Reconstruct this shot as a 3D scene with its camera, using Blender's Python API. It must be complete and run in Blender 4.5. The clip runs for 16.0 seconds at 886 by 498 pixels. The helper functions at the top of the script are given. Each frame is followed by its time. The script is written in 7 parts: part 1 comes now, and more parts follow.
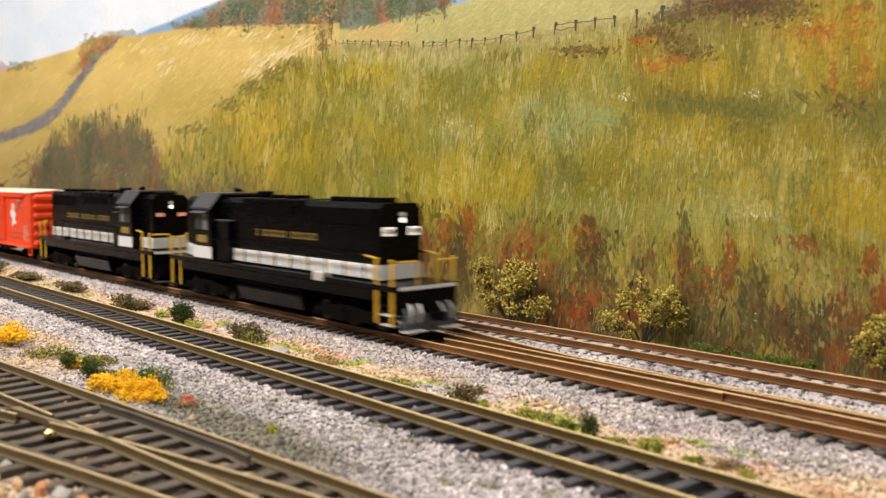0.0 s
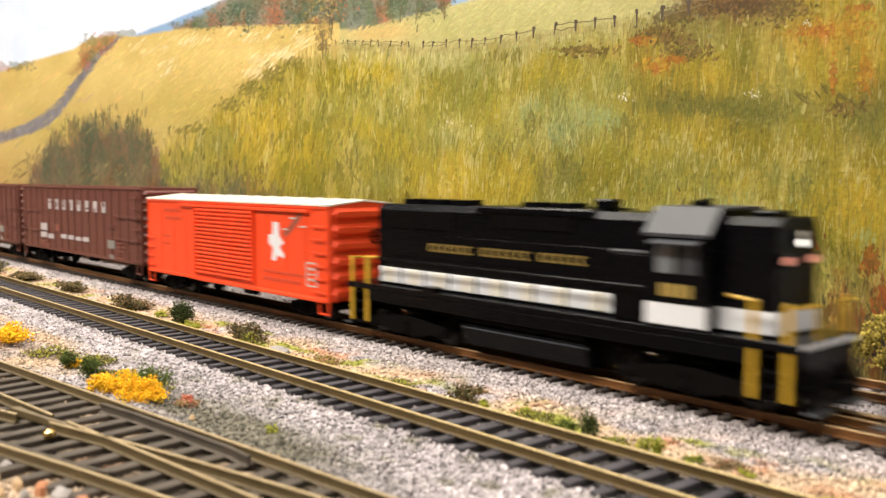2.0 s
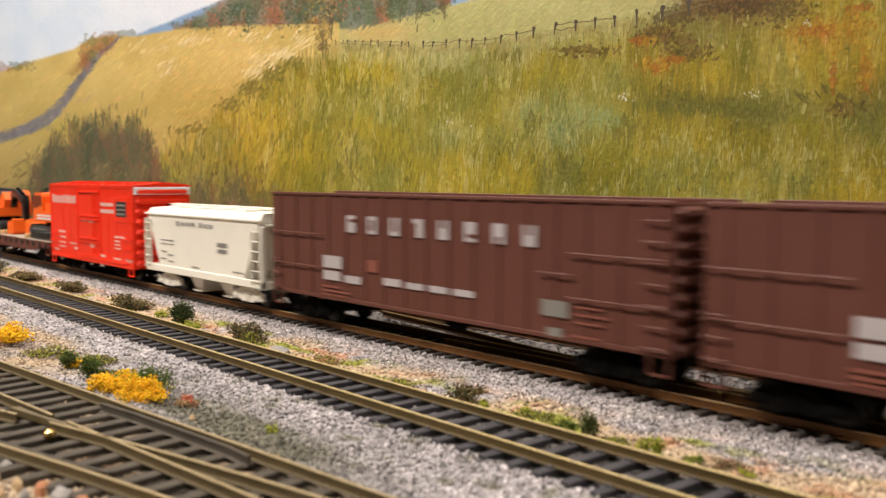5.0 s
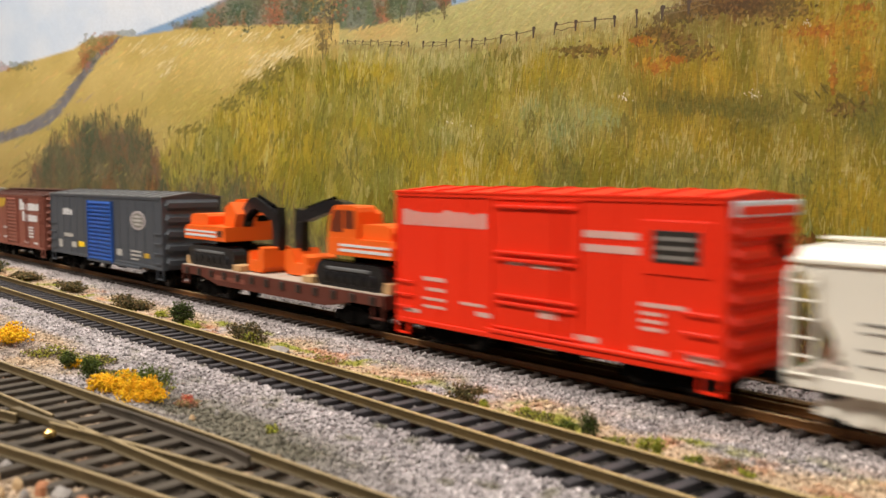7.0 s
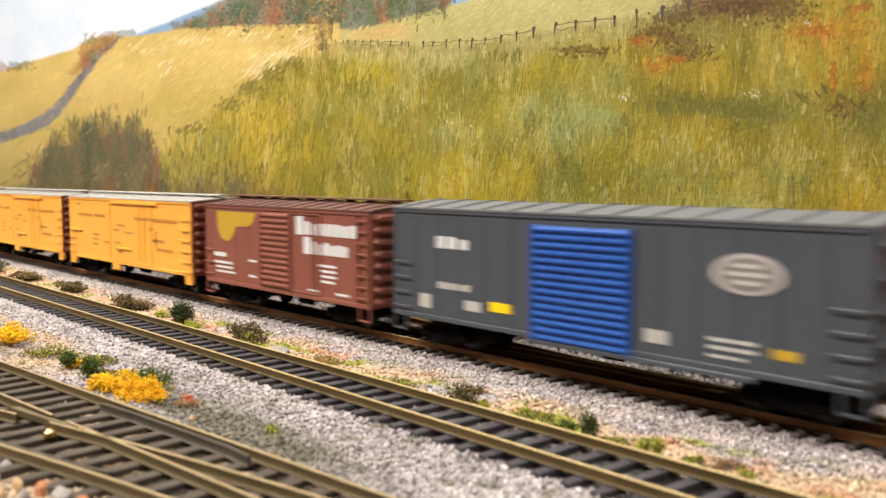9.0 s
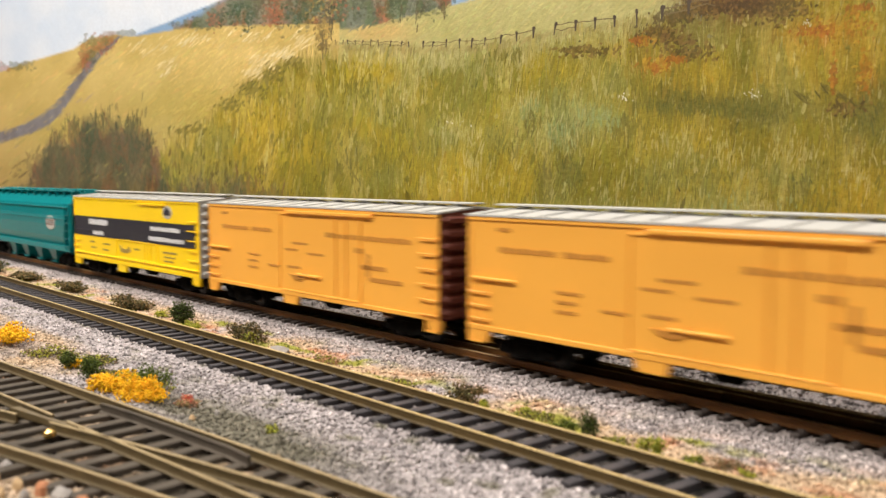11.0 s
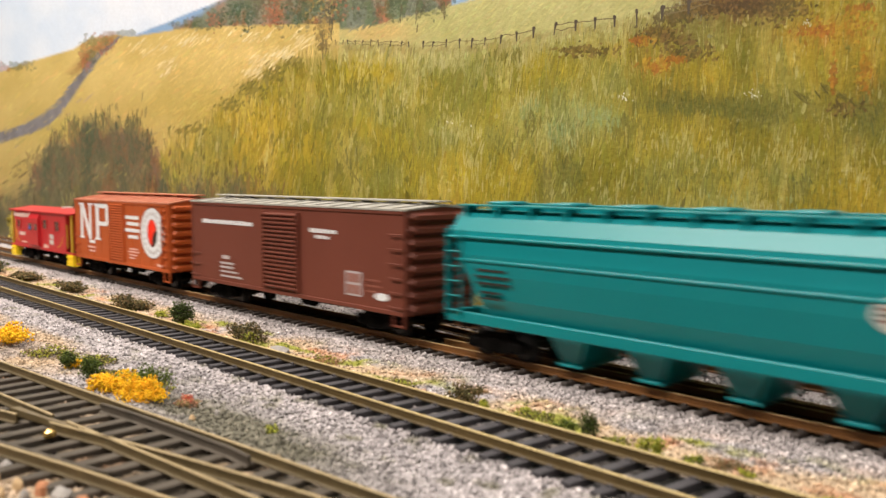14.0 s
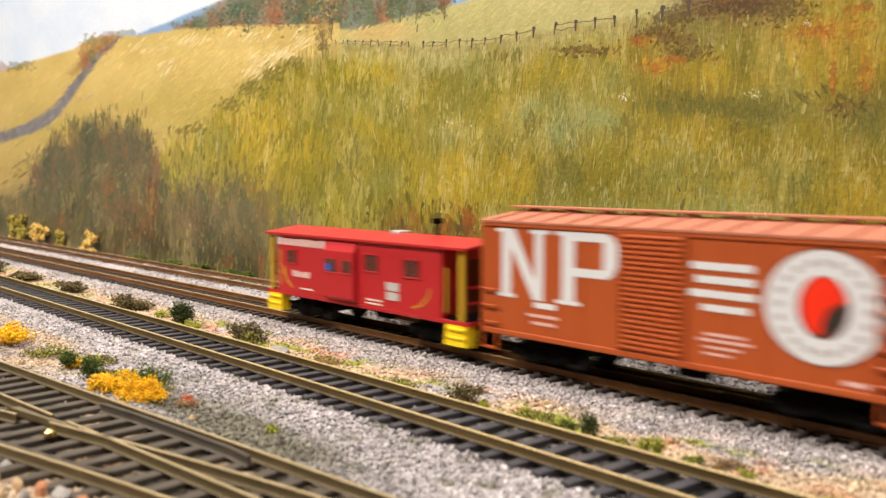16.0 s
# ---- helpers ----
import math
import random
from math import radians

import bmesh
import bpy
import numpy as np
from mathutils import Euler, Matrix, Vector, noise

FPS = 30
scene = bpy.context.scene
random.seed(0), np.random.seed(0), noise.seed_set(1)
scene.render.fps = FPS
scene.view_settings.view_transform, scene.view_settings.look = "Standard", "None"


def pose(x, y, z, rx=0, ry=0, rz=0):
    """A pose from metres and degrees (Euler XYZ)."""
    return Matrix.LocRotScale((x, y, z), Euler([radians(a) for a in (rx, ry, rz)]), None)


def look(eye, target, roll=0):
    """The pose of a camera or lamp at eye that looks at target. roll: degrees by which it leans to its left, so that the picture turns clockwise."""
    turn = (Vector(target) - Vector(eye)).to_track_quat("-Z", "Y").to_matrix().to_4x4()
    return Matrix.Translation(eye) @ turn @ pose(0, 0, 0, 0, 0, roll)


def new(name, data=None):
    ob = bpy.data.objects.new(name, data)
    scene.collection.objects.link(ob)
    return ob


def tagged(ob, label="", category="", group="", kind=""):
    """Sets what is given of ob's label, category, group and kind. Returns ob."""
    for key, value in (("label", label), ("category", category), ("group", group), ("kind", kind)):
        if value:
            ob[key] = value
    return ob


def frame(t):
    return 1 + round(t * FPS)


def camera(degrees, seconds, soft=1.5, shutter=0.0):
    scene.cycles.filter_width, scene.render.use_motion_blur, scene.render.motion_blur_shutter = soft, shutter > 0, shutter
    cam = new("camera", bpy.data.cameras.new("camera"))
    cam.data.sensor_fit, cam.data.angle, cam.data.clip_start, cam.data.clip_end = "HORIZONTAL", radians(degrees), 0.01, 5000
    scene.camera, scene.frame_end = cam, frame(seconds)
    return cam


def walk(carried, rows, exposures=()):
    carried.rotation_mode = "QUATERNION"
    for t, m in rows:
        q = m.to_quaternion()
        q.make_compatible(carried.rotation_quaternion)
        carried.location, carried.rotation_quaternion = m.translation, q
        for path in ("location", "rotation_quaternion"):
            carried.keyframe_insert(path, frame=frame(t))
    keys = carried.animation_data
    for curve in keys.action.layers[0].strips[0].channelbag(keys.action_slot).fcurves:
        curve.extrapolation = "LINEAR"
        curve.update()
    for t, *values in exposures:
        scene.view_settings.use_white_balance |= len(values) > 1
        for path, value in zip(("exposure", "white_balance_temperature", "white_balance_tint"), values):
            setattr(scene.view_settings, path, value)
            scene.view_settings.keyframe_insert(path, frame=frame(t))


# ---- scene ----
# Model railway near true model size; placing and some gauges fit the camera's view. Shapes are given in millimetres; MM
# turns them into metres.
MM = 0.001
RAIL = 0.0                       # z of the rail heads
TRAIN_Y, BACK_Y, MID_Y = 0.0, 43.5, -70.0
BOARD_Y = 68.0                   # painted backdrop

cam = camera(51.7, 16.0, soft=1.5, shutter=0.7)
EYE = (0.0, -0.230, 0.0624)
AIM = (-0.74934, 0.65740, -0.07948)
CAM_POSE = look(EYE, (EYE[0] + AIM[0], EYE[1] + AIM[1], EYE[2] + AIM[2]))
cam.data.dof.use_dof = True
cam.data.dof.focus_distance, cam.data.dof.aperture_fstop = 0.40, 22.0
walk(cam, [(0.0, CAM_POSE), (16.0, CAM_POSE)], exposures=[
    (0.0, -0.03), (0.5, 0.09), (1.0, 0.15), (2.0, 0.25), (3.0, 0.14), (3.5, 0.10), (4.0, 0.05), (5.2, -0.3), (6.5, -0.48),
    (7.0, -0.36), (7.5, -0.03), (8.0, 0.13), (9.0, 0.12), (10.2, -0.02), (11.5, -0.17), (12.0, -0.15), (12.5, -0.17),
    (13.0, -0.38), (13.5, -0.36), (14.0, -0.05), (14.5, 0.09), (15.0, 0.12), (15.5, 0.07), (16.0, 0.04)])

# ---- light: the room's ceiling lamps ----
world = bpy.data.worlds.new("world")
scene.world = world
world.use_nodes = True
world.node_tree.nodes["Background"].inputs["Color"].default_value = (1.0, 0.9, 0.78, 1)
world.node_tree.nodes["Background"].inputs["Strength"].default_value = 0.0


def ceiling_lamp(x, y, watts, sx, sy, z=1.30):
    data = bpy.data.lights.new("ceiling_lamp", "AREA")
    data.shape, data.size, data.size_y = "RECTANGLE", sx, sy
    data.energy, data.color = watts, (1.0, 0.925, 0.82)
    ob = new("ceiling_lamp", data)
    ob.matrix_world = look((x, y, z), (x, y, 0.0))
    return ob


ceiling_lamp(-0.75, -0.95, 49.0, 1.2, 0.30)
ceiling_lamp(0.65, -0.95, 14.0, 1.2, 0.30)
ceiling_lamp(-0.75, -0.10, 19.5, 1.2, 0.20)
ceiling_lamp(0.65, -0.10, 5.0, 1.2, 0.20)


# ---- materials ----
def nodes_of(name):
    m = bpy.data.materials.new(name)
    m.use_nodes = True
    nt = m.node_tree
    return m, nt, nt.nodes["Principled BSDF"]


def nd(nt, kind, **ins):
    n = nt.nodes.new(kind)
    for k, v in ins.items():
        n.inputs[k.replace("_", " ")].default_value = v
    return n


def coords(nt):
    return nt.nodes.new("ShaderNodeTexCoord").outputs["Object"]


def paint(name, col, rough=0.45, grime=0.12, metal=0.0, scale=120.0, bump=0.15, coat=0.0, spec=0.5):
    """Painted or moulded model plastic: dust at two scales and a fine grain."""
    m, nt, b = nodes_of(name)
    co = coords(nt)
    big = nd(nt, "ShaderNodeTexNoise", Scale=scale * 0.35, Detail=4.0)
    fine = nd(nt, "ShaderNodeTexNoise", Scale=scale * 9, Detail=3.0)
    for n in (big, fine):
        nt.links.new(co, n.inputs["Vector"])
    mix = nt.nodes.new("ShaderNodeMix")
    mix.data_type = "RGBA"
    mix.inputs[6].default_value = (*[c * (1 - grime) for c in col], 1)
    mix.inputs[7].default_value = (*[min(1, c * (1 + grime) + grime * 0.02) for c in col], 1)
    nt.links.new(big.outputs["Fac"], mix.inputs[0])
    nt.links.new(mix.outputs[2], b.inputs["Base Color"])
    rr = nd(nt, "ShaderNodeMapRange")
    rr.inputs[3].default_value, rr.inputs[4].default_value = rough - 0.1, rough + 0.12
    nt.links.new(fine.outputs["Fac"], rr.inputs[0])
    nt.links.new(rr.outputs[0], b.inputs["Roughness"])
    bp = nd(nt, "ShaderNodeBump", Strength=bump, Distance=0.0001)
    nt.links.new(fine.outputs["Fac"], bp.inputs["Height"])
    nt.links.new(bp.outputs[0], b.inputs["Normal"])
    b.inputs["Metallic"].default_value = metal
    b.inputs["Coat Weight"].default_value = coat
    b.inputs["Specular IOR Level"].default_value = spec
    return m


def rail_metal(name, side, head, dirt=0.35):
    """Rail: tarnished sides, a darker foot and a worn running head with its lit highlight painted in."""
    m = paint(name, side, 0.48, dirt, metal=0.3, scale=200)
    nt = m.node_tree
    b = nt.nodes["Principled BSDF"]
    under = b.inputs["Base Color"].links[0].from_socket
    sep = nt.nodes.new("ShaderNodeSeparateXYZ")
    nt.links.new(coords(nt), sep.inputs[0])
    # Bands by height: darker foot, then a lighter head colour standing in for light.
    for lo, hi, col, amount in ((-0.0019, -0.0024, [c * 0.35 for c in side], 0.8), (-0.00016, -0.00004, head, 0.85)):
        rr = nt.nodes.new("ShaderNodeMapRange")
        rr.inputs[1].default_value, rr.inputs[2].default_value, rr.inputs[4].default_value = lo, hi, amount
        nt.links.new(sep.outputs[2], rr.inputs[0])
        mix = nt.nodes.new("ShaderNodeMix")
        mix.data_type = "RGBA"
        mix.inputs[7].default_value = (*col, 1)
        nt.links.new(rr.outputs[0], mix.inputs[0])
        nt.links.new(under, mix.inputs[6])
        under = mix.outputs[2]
    nt.links.new(under, b.inputs["Base Color"])
    return m


def from_attribute(name, rough=0.9, noise_scale=900.0, amount=0.25, bump=0.3, dist=0.0003, spec=0.3):
    """Colour laid on point by point, with grain over it."""
    m, nt, b = nodes_of(name)
    at = nt.nodes.new("ShaderNodeAttribute")
    at.attribute_name = "tone"
    no = nd(nt, "ShaderNodeTexNoise", Scale=noise_scale, Detail=4.0)
    nt.links.new(coords(nt), no.inputs["Vector"])
    rng = nd(nt, "ShaderNodeMapRange")
    rng.inputs[3].default_value, rng.inputs[4].default_value = 1 - amount, 1 + amount
    nt.links.new(no.outputs["Fac"], rng.inputs[0])
    mul = nt.nodes.new("ShaderNodeVectorMath")
    mul.operation = "MULTIPLY"
    nt.links.new(at.outputs["Color"], mul.inputs[0])
    nt.links.new(rng.outputs[0], mul.inputs[1])
    nt.links.new(mul.outputs[0], b.inputs["Base Color"])
    b.inputs["Roughness"].default_value = rough
    b.inputs["Specular IOR Level"].default_value = spec
    bp = nd(nt, "ShaderNodeBump", Strength=bump, Distance=dist)
    nt.links.new(no.outputs["Fac"], bp.inputs["Height"])
    nt.links.new(bp.outputs[0], b.inputs["Normal"])
    return m


def glow(name, col, strength):
    m, nt, b = nodes_of(name)
    b.inputs["Base Color"].default_value = (*col, 1)
    b.inputs["Emission Color"].default_value = (*col, 1)
    b.inputs["Emission Strength"].default_value = strength
    return m


BLACK = paint("black_paint", (0.0020, 0.0020, 0.0026), 0.24, 0.02, spec=0.10)
DARK = paint("dark_underframe", (0.0035, 0.003, 0.0028), 0.7, 0.05, spec=0.03)
WHITE = paint("white_marking", (0.66, 0.67, 0.70), 0.5, 0.06)
CREAM = paint("cream_marking", (0.70, 0.66, 0.58), 0.5, 0.06)
GOLD = paint("gold_marking", (0.34, 0.235, 0.06), 0.45, 0.1)
MUSTARD = paint("mustard_marking", (0.50, 0.32, 0.03), 0.45, 0.1)
BLACKMARK = paint("black_marking", (0.02, 0.017, 0.014), 0.5, 0.1)
ORANGE = paint("orange_red_paint", (0.74, 0.064, 0.015), 0.42, 0.1, spec=0.35)
BROWN = paint("dark_brown_paint", (0.118, 0.041, 0.030), 0.5, 0.12, spec=0.3)
OXIDE = paint("oxide_brown_paint", (0.140, 0.038, 0.024), 0.5, 0.12, spec=0.25)
BOARDBLUE = paint("pale_blue_board", (0.42, 0.47, 0.52), 0.7, 0.08)
SPBROWN = paint("red_brown_paint", (0.235, 0.079, 0.056), 0.5, 0.12, spec=0.35)
NPBROWN = paint("rust_orange_paint", (0.40, 0.078, 0.017), 0.48, 0.1, spec=0.3)
RED = paint("scarlet_paint", (0.82, 0.030, 0.007), 0.42, 0.08, spec=0.3)
PINKISH = paint("worn_white_marking", (0.66, 0.40, 0.36), 0.5, 0.2)
LETTERGREY = paint("grey_lettering", (0.42, 0.38, 0.39), 0.5, 0.15)
CABRED = paint("caboose_red_paint", (0.43, 0.016, 0.021), 0.4, 0.08, spec=0.4)
CABGLASS = paint("brown_tinted_window", (0.085, 0.022, 0.016), 0.25, 0.1)
PINKWHITE = paint("pinkish_white_marking", (0.66, 0.47, 0.44), 0.5, 0.15)
GREYPAINT = paint("slate_grey_paint", (0.058, 0.067, 0.084), 0.5, 0.1)
BLUE = paint("blue_paint", (0.018, 0.085, 0.36), 0.4, 0.08)
YELLOW = paint("bright_yellow_paint", (0.94, 0.64, 0.006), 0.4, 0.06)
NAVY = paint("navy_paint", (0.012, 0.014, 0.028), 0.4, 0.2)
REEFER = paint("reefer_orange_paint", (0.86, 0.41, 0.06), 0.45, 0.08)
TEAL = paint("teal_green_paint", (0.0, 0.185, 0.205), 0.36, 0.08, spec=0.4)
HOPWHITE = paint("ivory_paint", (0.80, 0.76, 0.68), 0.45, 0.08)
ROOFGREY = paint("roof_grey_paint", (0.46, 0.45, 0.43), 0.5, 0.12)
ROOFTAUPE = paint("roof_taupe_paint", (0.33, 0.31, 0.28), 0.55, 0.15)
ROOFDUSTY = paint("roof_dusty_rust_paint", (0.44, 0.15, 0.085), 0.6, 0.15)
ROOFDARK = paint("roof_slate_paint", (0.13, 0.135, 0.145), 0.5, 0.12)
ROOFBROWN = paint("roof_brown_paint", (0.12, 0.05, 0.04), 0.55, 0.15)
SAFETY = paint("safety_yellow_paint", (0.50, 0.30, 0.02), 0.45, 0.08)
BRIGHTYEL = paint("step_yellow_paint", (0.85, 0.60, 0.01), 0.45, 0.08)
EXORANGE = paint("machine_orange_paint", (0.82, 0.128, 0.012), 0.4, 0.08, spec=0.35)
EXWINDOW = paint("dull_orange_window", (0.14, 0.026, 0.010), 0.3, 0.08)
FLATRED = paint("flat_car_oxide_paint", (0.105, 0.030, 0.021), 0.5, 0.2, spec=0.25)
BOOMGREY = paint("boom_black_plastic", (0.010, 0.010, 0.012), 0.3, 0.05, spec=0.35)
SILVER = paint("silver_metal", (0.62, 0.61, 0.60), 0.35, 0.15, metal=0.4)
WHEEL = paint("wheel_steel", (0.02, 0.018, 0.017), 0.4, 0.3, metal=0.7)
CABGREY = paint("cab_roof_grey", (0.030, 0.031, 0.036), 0.5, 0.1)
TIE = paint("dark_plastic_tie", (0.050, 0.045, 0.050), 0.7, 0.45, scale=300, spec=0.25)
TIEOLD = paint("worn_brown_tie", (0.070, 0.056, 0.043), 0.7, 0.5, scale=300, spec=0.2)
FAINTBROWN = paint("faded_brown_marking", (0.50, 0.215, 0.035), 0.5, 0.15)
FAINTGREY = paint("faded_grey_marking", (0.21, 0.195, 0.18), 0.5, 0.15)
FAINT = paint("faded_dark_marking", (0.52, 0.050, 0.016), 0.5, 0.1)
TIEBROWN = paint("brown_plastic_tie", (0.034, 0.024, 0.020), 0.65, 0.4, scale=300)
RAILBRASS = rail_metal("tarnished_rail", (0.112, 0.073, 0.025), (0.58, 0.44, 0.20))
RAILOLD = rail_metal("dull_old_rail", (0.135, 0.096, 0.044), (0.36, 0.27, 0.14))
RAILRUST = rail_metal("rusty_rail", (0.165, 0.066, 0.014), (0.50, 0.35, 0.18), 0.6)
WOOD = paint("pale_wood", (0.48, 0.29, 0.13), 0.7, 0.3, scale=200)
DECK = paint("weathered_deck", (0.40, 0.33, 0.27), 0.75, 0.3, scale=200)
BOARDRED = glow("red_lit_number", (1.0, 0.40, 0.30), 0.35)
BOARDLIT = glow("lit_number_board", (1.0, 0.94, 0.84), 0.7)
LAMPLIT = glow("lit_lamp", (1.0, 0.95, 0.85), 2.2)
BRASS = paint("brass_pin", (0.75, 0.50, 0.18), 0.25, 0.1, metal=0.9)
GROUND = from_attribute("ballast_and_dirt", 1.0, 1300.0, 0.3, 0.6, 0.0006, 0.1)
STONE = from_attribute("loose_ballast", 1.0, 1800.0, 0.18, 0.3, 0.0003, 0.1)
OIL = from_attribute("oil_paint", 0.42, 700.0, 0.17, 0.45, 0.0004, 0.35)
LEAF = from_attribute("ground_foam", 0.95, 1500.0, 0.4, 0.5, 0.0004)
# Unseen walls and ceiling, kept dark to cut the light bouncing back.
WALLPAINT = paint("wall_paint", (0.16, 0.145, 0.13), 0.85, 0.05, scale=4)
FLOORMAT = paint("floor_lino", (0.12, 0.105, 0.09), 0.5, 0.15, scale=4)


# ---- shapes ----
class Shape:
    """Points and faces in millimetres."""

    def __init__(self):
        self.v, self.f, self.tone = [], [], []

    def put(self, vs, fs):
        k = len(self.v)
        self.v += [tuple(p) for p in vs]
        self.f += [tuple(i + k for i in q) for q in fs]
        return self

    def box(self, x0, x1, y0, y1, z0, z1, c=0.0):
        if c <= 0:
            vs = [(x, y, z) for x in (x0, x1) for y in (y0, y1) for z in (z0, z1)]
            return self.put(vs, [(0, 1, 3, 2), (4, 6, 7, 5), (0, 4, 5, 1), (2, 3, 7, 6), (0, 2, 6, 4), (1, 5, 7, 3)])
        vs, ids = [], {}
        for i in (0, 1):
            for j in (0, 1):
                for k in (0, 1):
                    for ax in range(3):
                        p = [(x0, x1)[i], (y0, y1)[j], (z0, z1)[k]]
                        for a, s in enumerate((i, j, k)):
                            if a != ax:
                                p[a] += c if s == 0 else -c
                        ids[i, j, k, ax] = len(vs)
                        vs.append(p)
        fs = []
        for ax in range(3):
            o = [a for a in range(3) if a != ax]
            for s in (0, 1):
                q = []
                for d in ((0, 0), (1, 0), (1, 1), (0, 1)):
                    key = [0, 0, 0]
                    key[ax], key[o[0]], key[o[1]] = s, d[0], d[1]
                    q.append(ids[(*key, ax)])
                fs.append(q if (s == 1) != (ax == 1) else q[::-1])
            for d in ((0, 0), (1, 0), (1, 1), (0, 1)):
                key0, key1 = [0, 0, 0], [0, 0, 0]
                key0[o[0]], key0[o[1]], key1[o[0]], key1[o[1]] = d[0], d[1], d[0], d[1]
                key1[ax] = 1
                fs.append((ids[(*key0, o[0])], ids[(*key1, o[0])], ids[(*key1, o[1])], ids[(*key0, o[1])]))
        for i in (0, 1):
            for j in (0, 1):
                for k in (0, 1):
                    fs.append((ids[i, j, k, 0], ids[i, j, k, 1], ids[i, j, k, 2]))
        return self.put(vs, fs)

    def rod(self, p, q, r, n=6, r2=None):
        p, q = Vector(p), Vector(q)
        d = (q - p).normalized()
        a = d.orthogonal().normalized()
        b = d.cross(a)
        r2 = r if r2 is None else r2
        ring = [(a * math.cos(2 * math.pi * i / n) + b * math.sin(2 * math.pi * i / n)) for i in range(n)]
        vs = [p + o * r for o in ring] + [q + o * r2 for o in ring]
        fs = [(i, (i + 1) % n, n + (i + 1) % n, n + i) for i in range(n)]
        return self.put(vs, fs + [tuple(range(n))[::-1], tuple(range(n, 2 * n))])

    def lathe_y(self, rings, n=20, x=0.0, z=0.0):
        """Rings (y, radius) turned about the line through x, z along y."""
        vs = [(x + r * math.cos(2 * math.pi * i / n), y, z + r * math.sin(2 * math.pi * i / n)) for y, r in rings for i in range(n)]
        fs = [(k * n + i, k * n + (i + 1) % n, (k + 1) * n + (i + 1) % n, (k + 1) * n + i) for k in range(len(rings) - 1) for i in range(n)]
        return self.put(vs, fs + [tuple(range(n)), tuple(range((len(rings) - 1) * n, len(rings) * n))])

    def along_x(self, prof, x0, x1):
        n = len(prof)
        vs = [(x, y, z) for x in (x0, x1) for y, z in prof]
        fs = [(i, (i + 1) % n, n + (i + 1) % n, n + i) for i in range(n)]
        return self.put(vs, fs + [tuple(range(n))[::-1], tuple(range(n, 2 * n))])

    def along_y(self, prof, y0, y1):
        n = len(prof)
        vs = [(x, y, z) for y in (y0, y1) for x, z in prof]
        fs = [(i, (i + 1) % n, n + (i + 1) % n, n + i) for i in range(n)]
        return self.put(vs, fs + [tuple(range(n))[::-1], tuple(range(n, 2 * n))])

    def along_z(self, prof, z0, z1):
        n = len(prof)
        vs = [(x, y, z) for z in (z0, z1) for x, y in prof]
        fs = [(i, (i + 1) % n, n + (i + 1) % n, n + i) for i in range(n)]
        return self.put(vs, fs + [tuple(range(n))[::-1], tuple(range(n, 2 * n))])

    def mesh(self, name):
        me = bpy.data.meshes.new(name)
        me.from_pydata([(x * MM, y * MM, z * MM) for x, y, z in self.v], [], self.f)
        bm = bmesh.new()
        bm.from_mesh(me)
        bmesh.ops.recalc_face_normals(bm, faces=bm.faces)
        bm.to_mesh(me)
        bm.free()
        return me


def toned(me, cols):
    at = me.color_attributes.new("tone", "FLOAT_COLOR", "POINT")
    flat = np.ones((len(me.vertices), 4), np.float32)
    flat[:, :3] = cols
    at.data.foreach_set("color", flat.ravel())


def part(name, shape, material, parent, label="", at=None):
    me = shape.mesh(name) if isinstance(shape, Shape) else shape
    if not me.materials:
        me.materials.append(material)
    ob = new(name, me)
    ob.parent = parent
    if at is not None:
        ob.matrix_basis = at
    if label:
        tagged(ob, label)
    return ob


def thing(name, label, category, group="", kind="", at=None):
    ob = new(name)
    ob.empty_display_size = 0.01
    if at is not None:
        ob.matrix_basis = at
    return tagged(ob, label, category, group, kind)


def mm(x, y, z, rz=0.0):
    return pose(x * MM, y * MM, z * MM, 0, 0, rz)


# ---- numeric noise ----
rng = np.random.default_rng(7)
LATTICE = rng.random((256, 256))


def vnoise(x, y):
    xi, yi = np.floor(x).astype(int), np.floor(y).astype(int)
    fx, fy = x - xi, y - yi
    fx, fy = fx * fx * (3 - 2 * fx), fy * fy * (3 - 2 * fy)
    g = lambda i, j: LATTICE[(xi + i) % 256, (yi + j) % 256]
    return (g(0, 0) * (1 - fx) + g(1, 0) * fx) * (1 - fy) + (g(0, 1) * (1 - fx) + g(1, 1) * fx) * fy


def fnoise(x, y, n=4):
    s, a, t = 0.0, 1.0, 0.0
    for k in range(n):
        s = s + a * vnoise(x * 2 ** k + 17.3 * k, y * 2 ** k + 9.1 * k)
        t += a
        a *= 0.5
    return s / t


def grid_mesh(name, px, py, pz):
    """A sheet from three arrays of one size, in millimetres."""
    r, c = px.shape
    me = bpy.data.meshes.new(name)
    me.vertices.add(r * c)
    me.vertices.foreach_set("co", (np.stack([px, py, pz], -1).reshape(-1) * MM).astype(np.float32))
    i = (np.arange(r - 1)[:, None] * c + np.arange(c - 1)[None, :])
    quads = np.stack([i, i + 1, i + c + 1, i + c], -1).reshape(-1)
    n = (r - 1) * (c - 1)
    me.loops.add(n * 4)
    me.loops.foreach_set("vertex_index", quads.astype(np.int32))
    me.polygons.add(n)
    me.polygons.foreach_set("loop_start", np.arange(0, n * 4, 4, dtype=np.int32))
    me.update(calc_edges=True)
    me.validate()
    return me


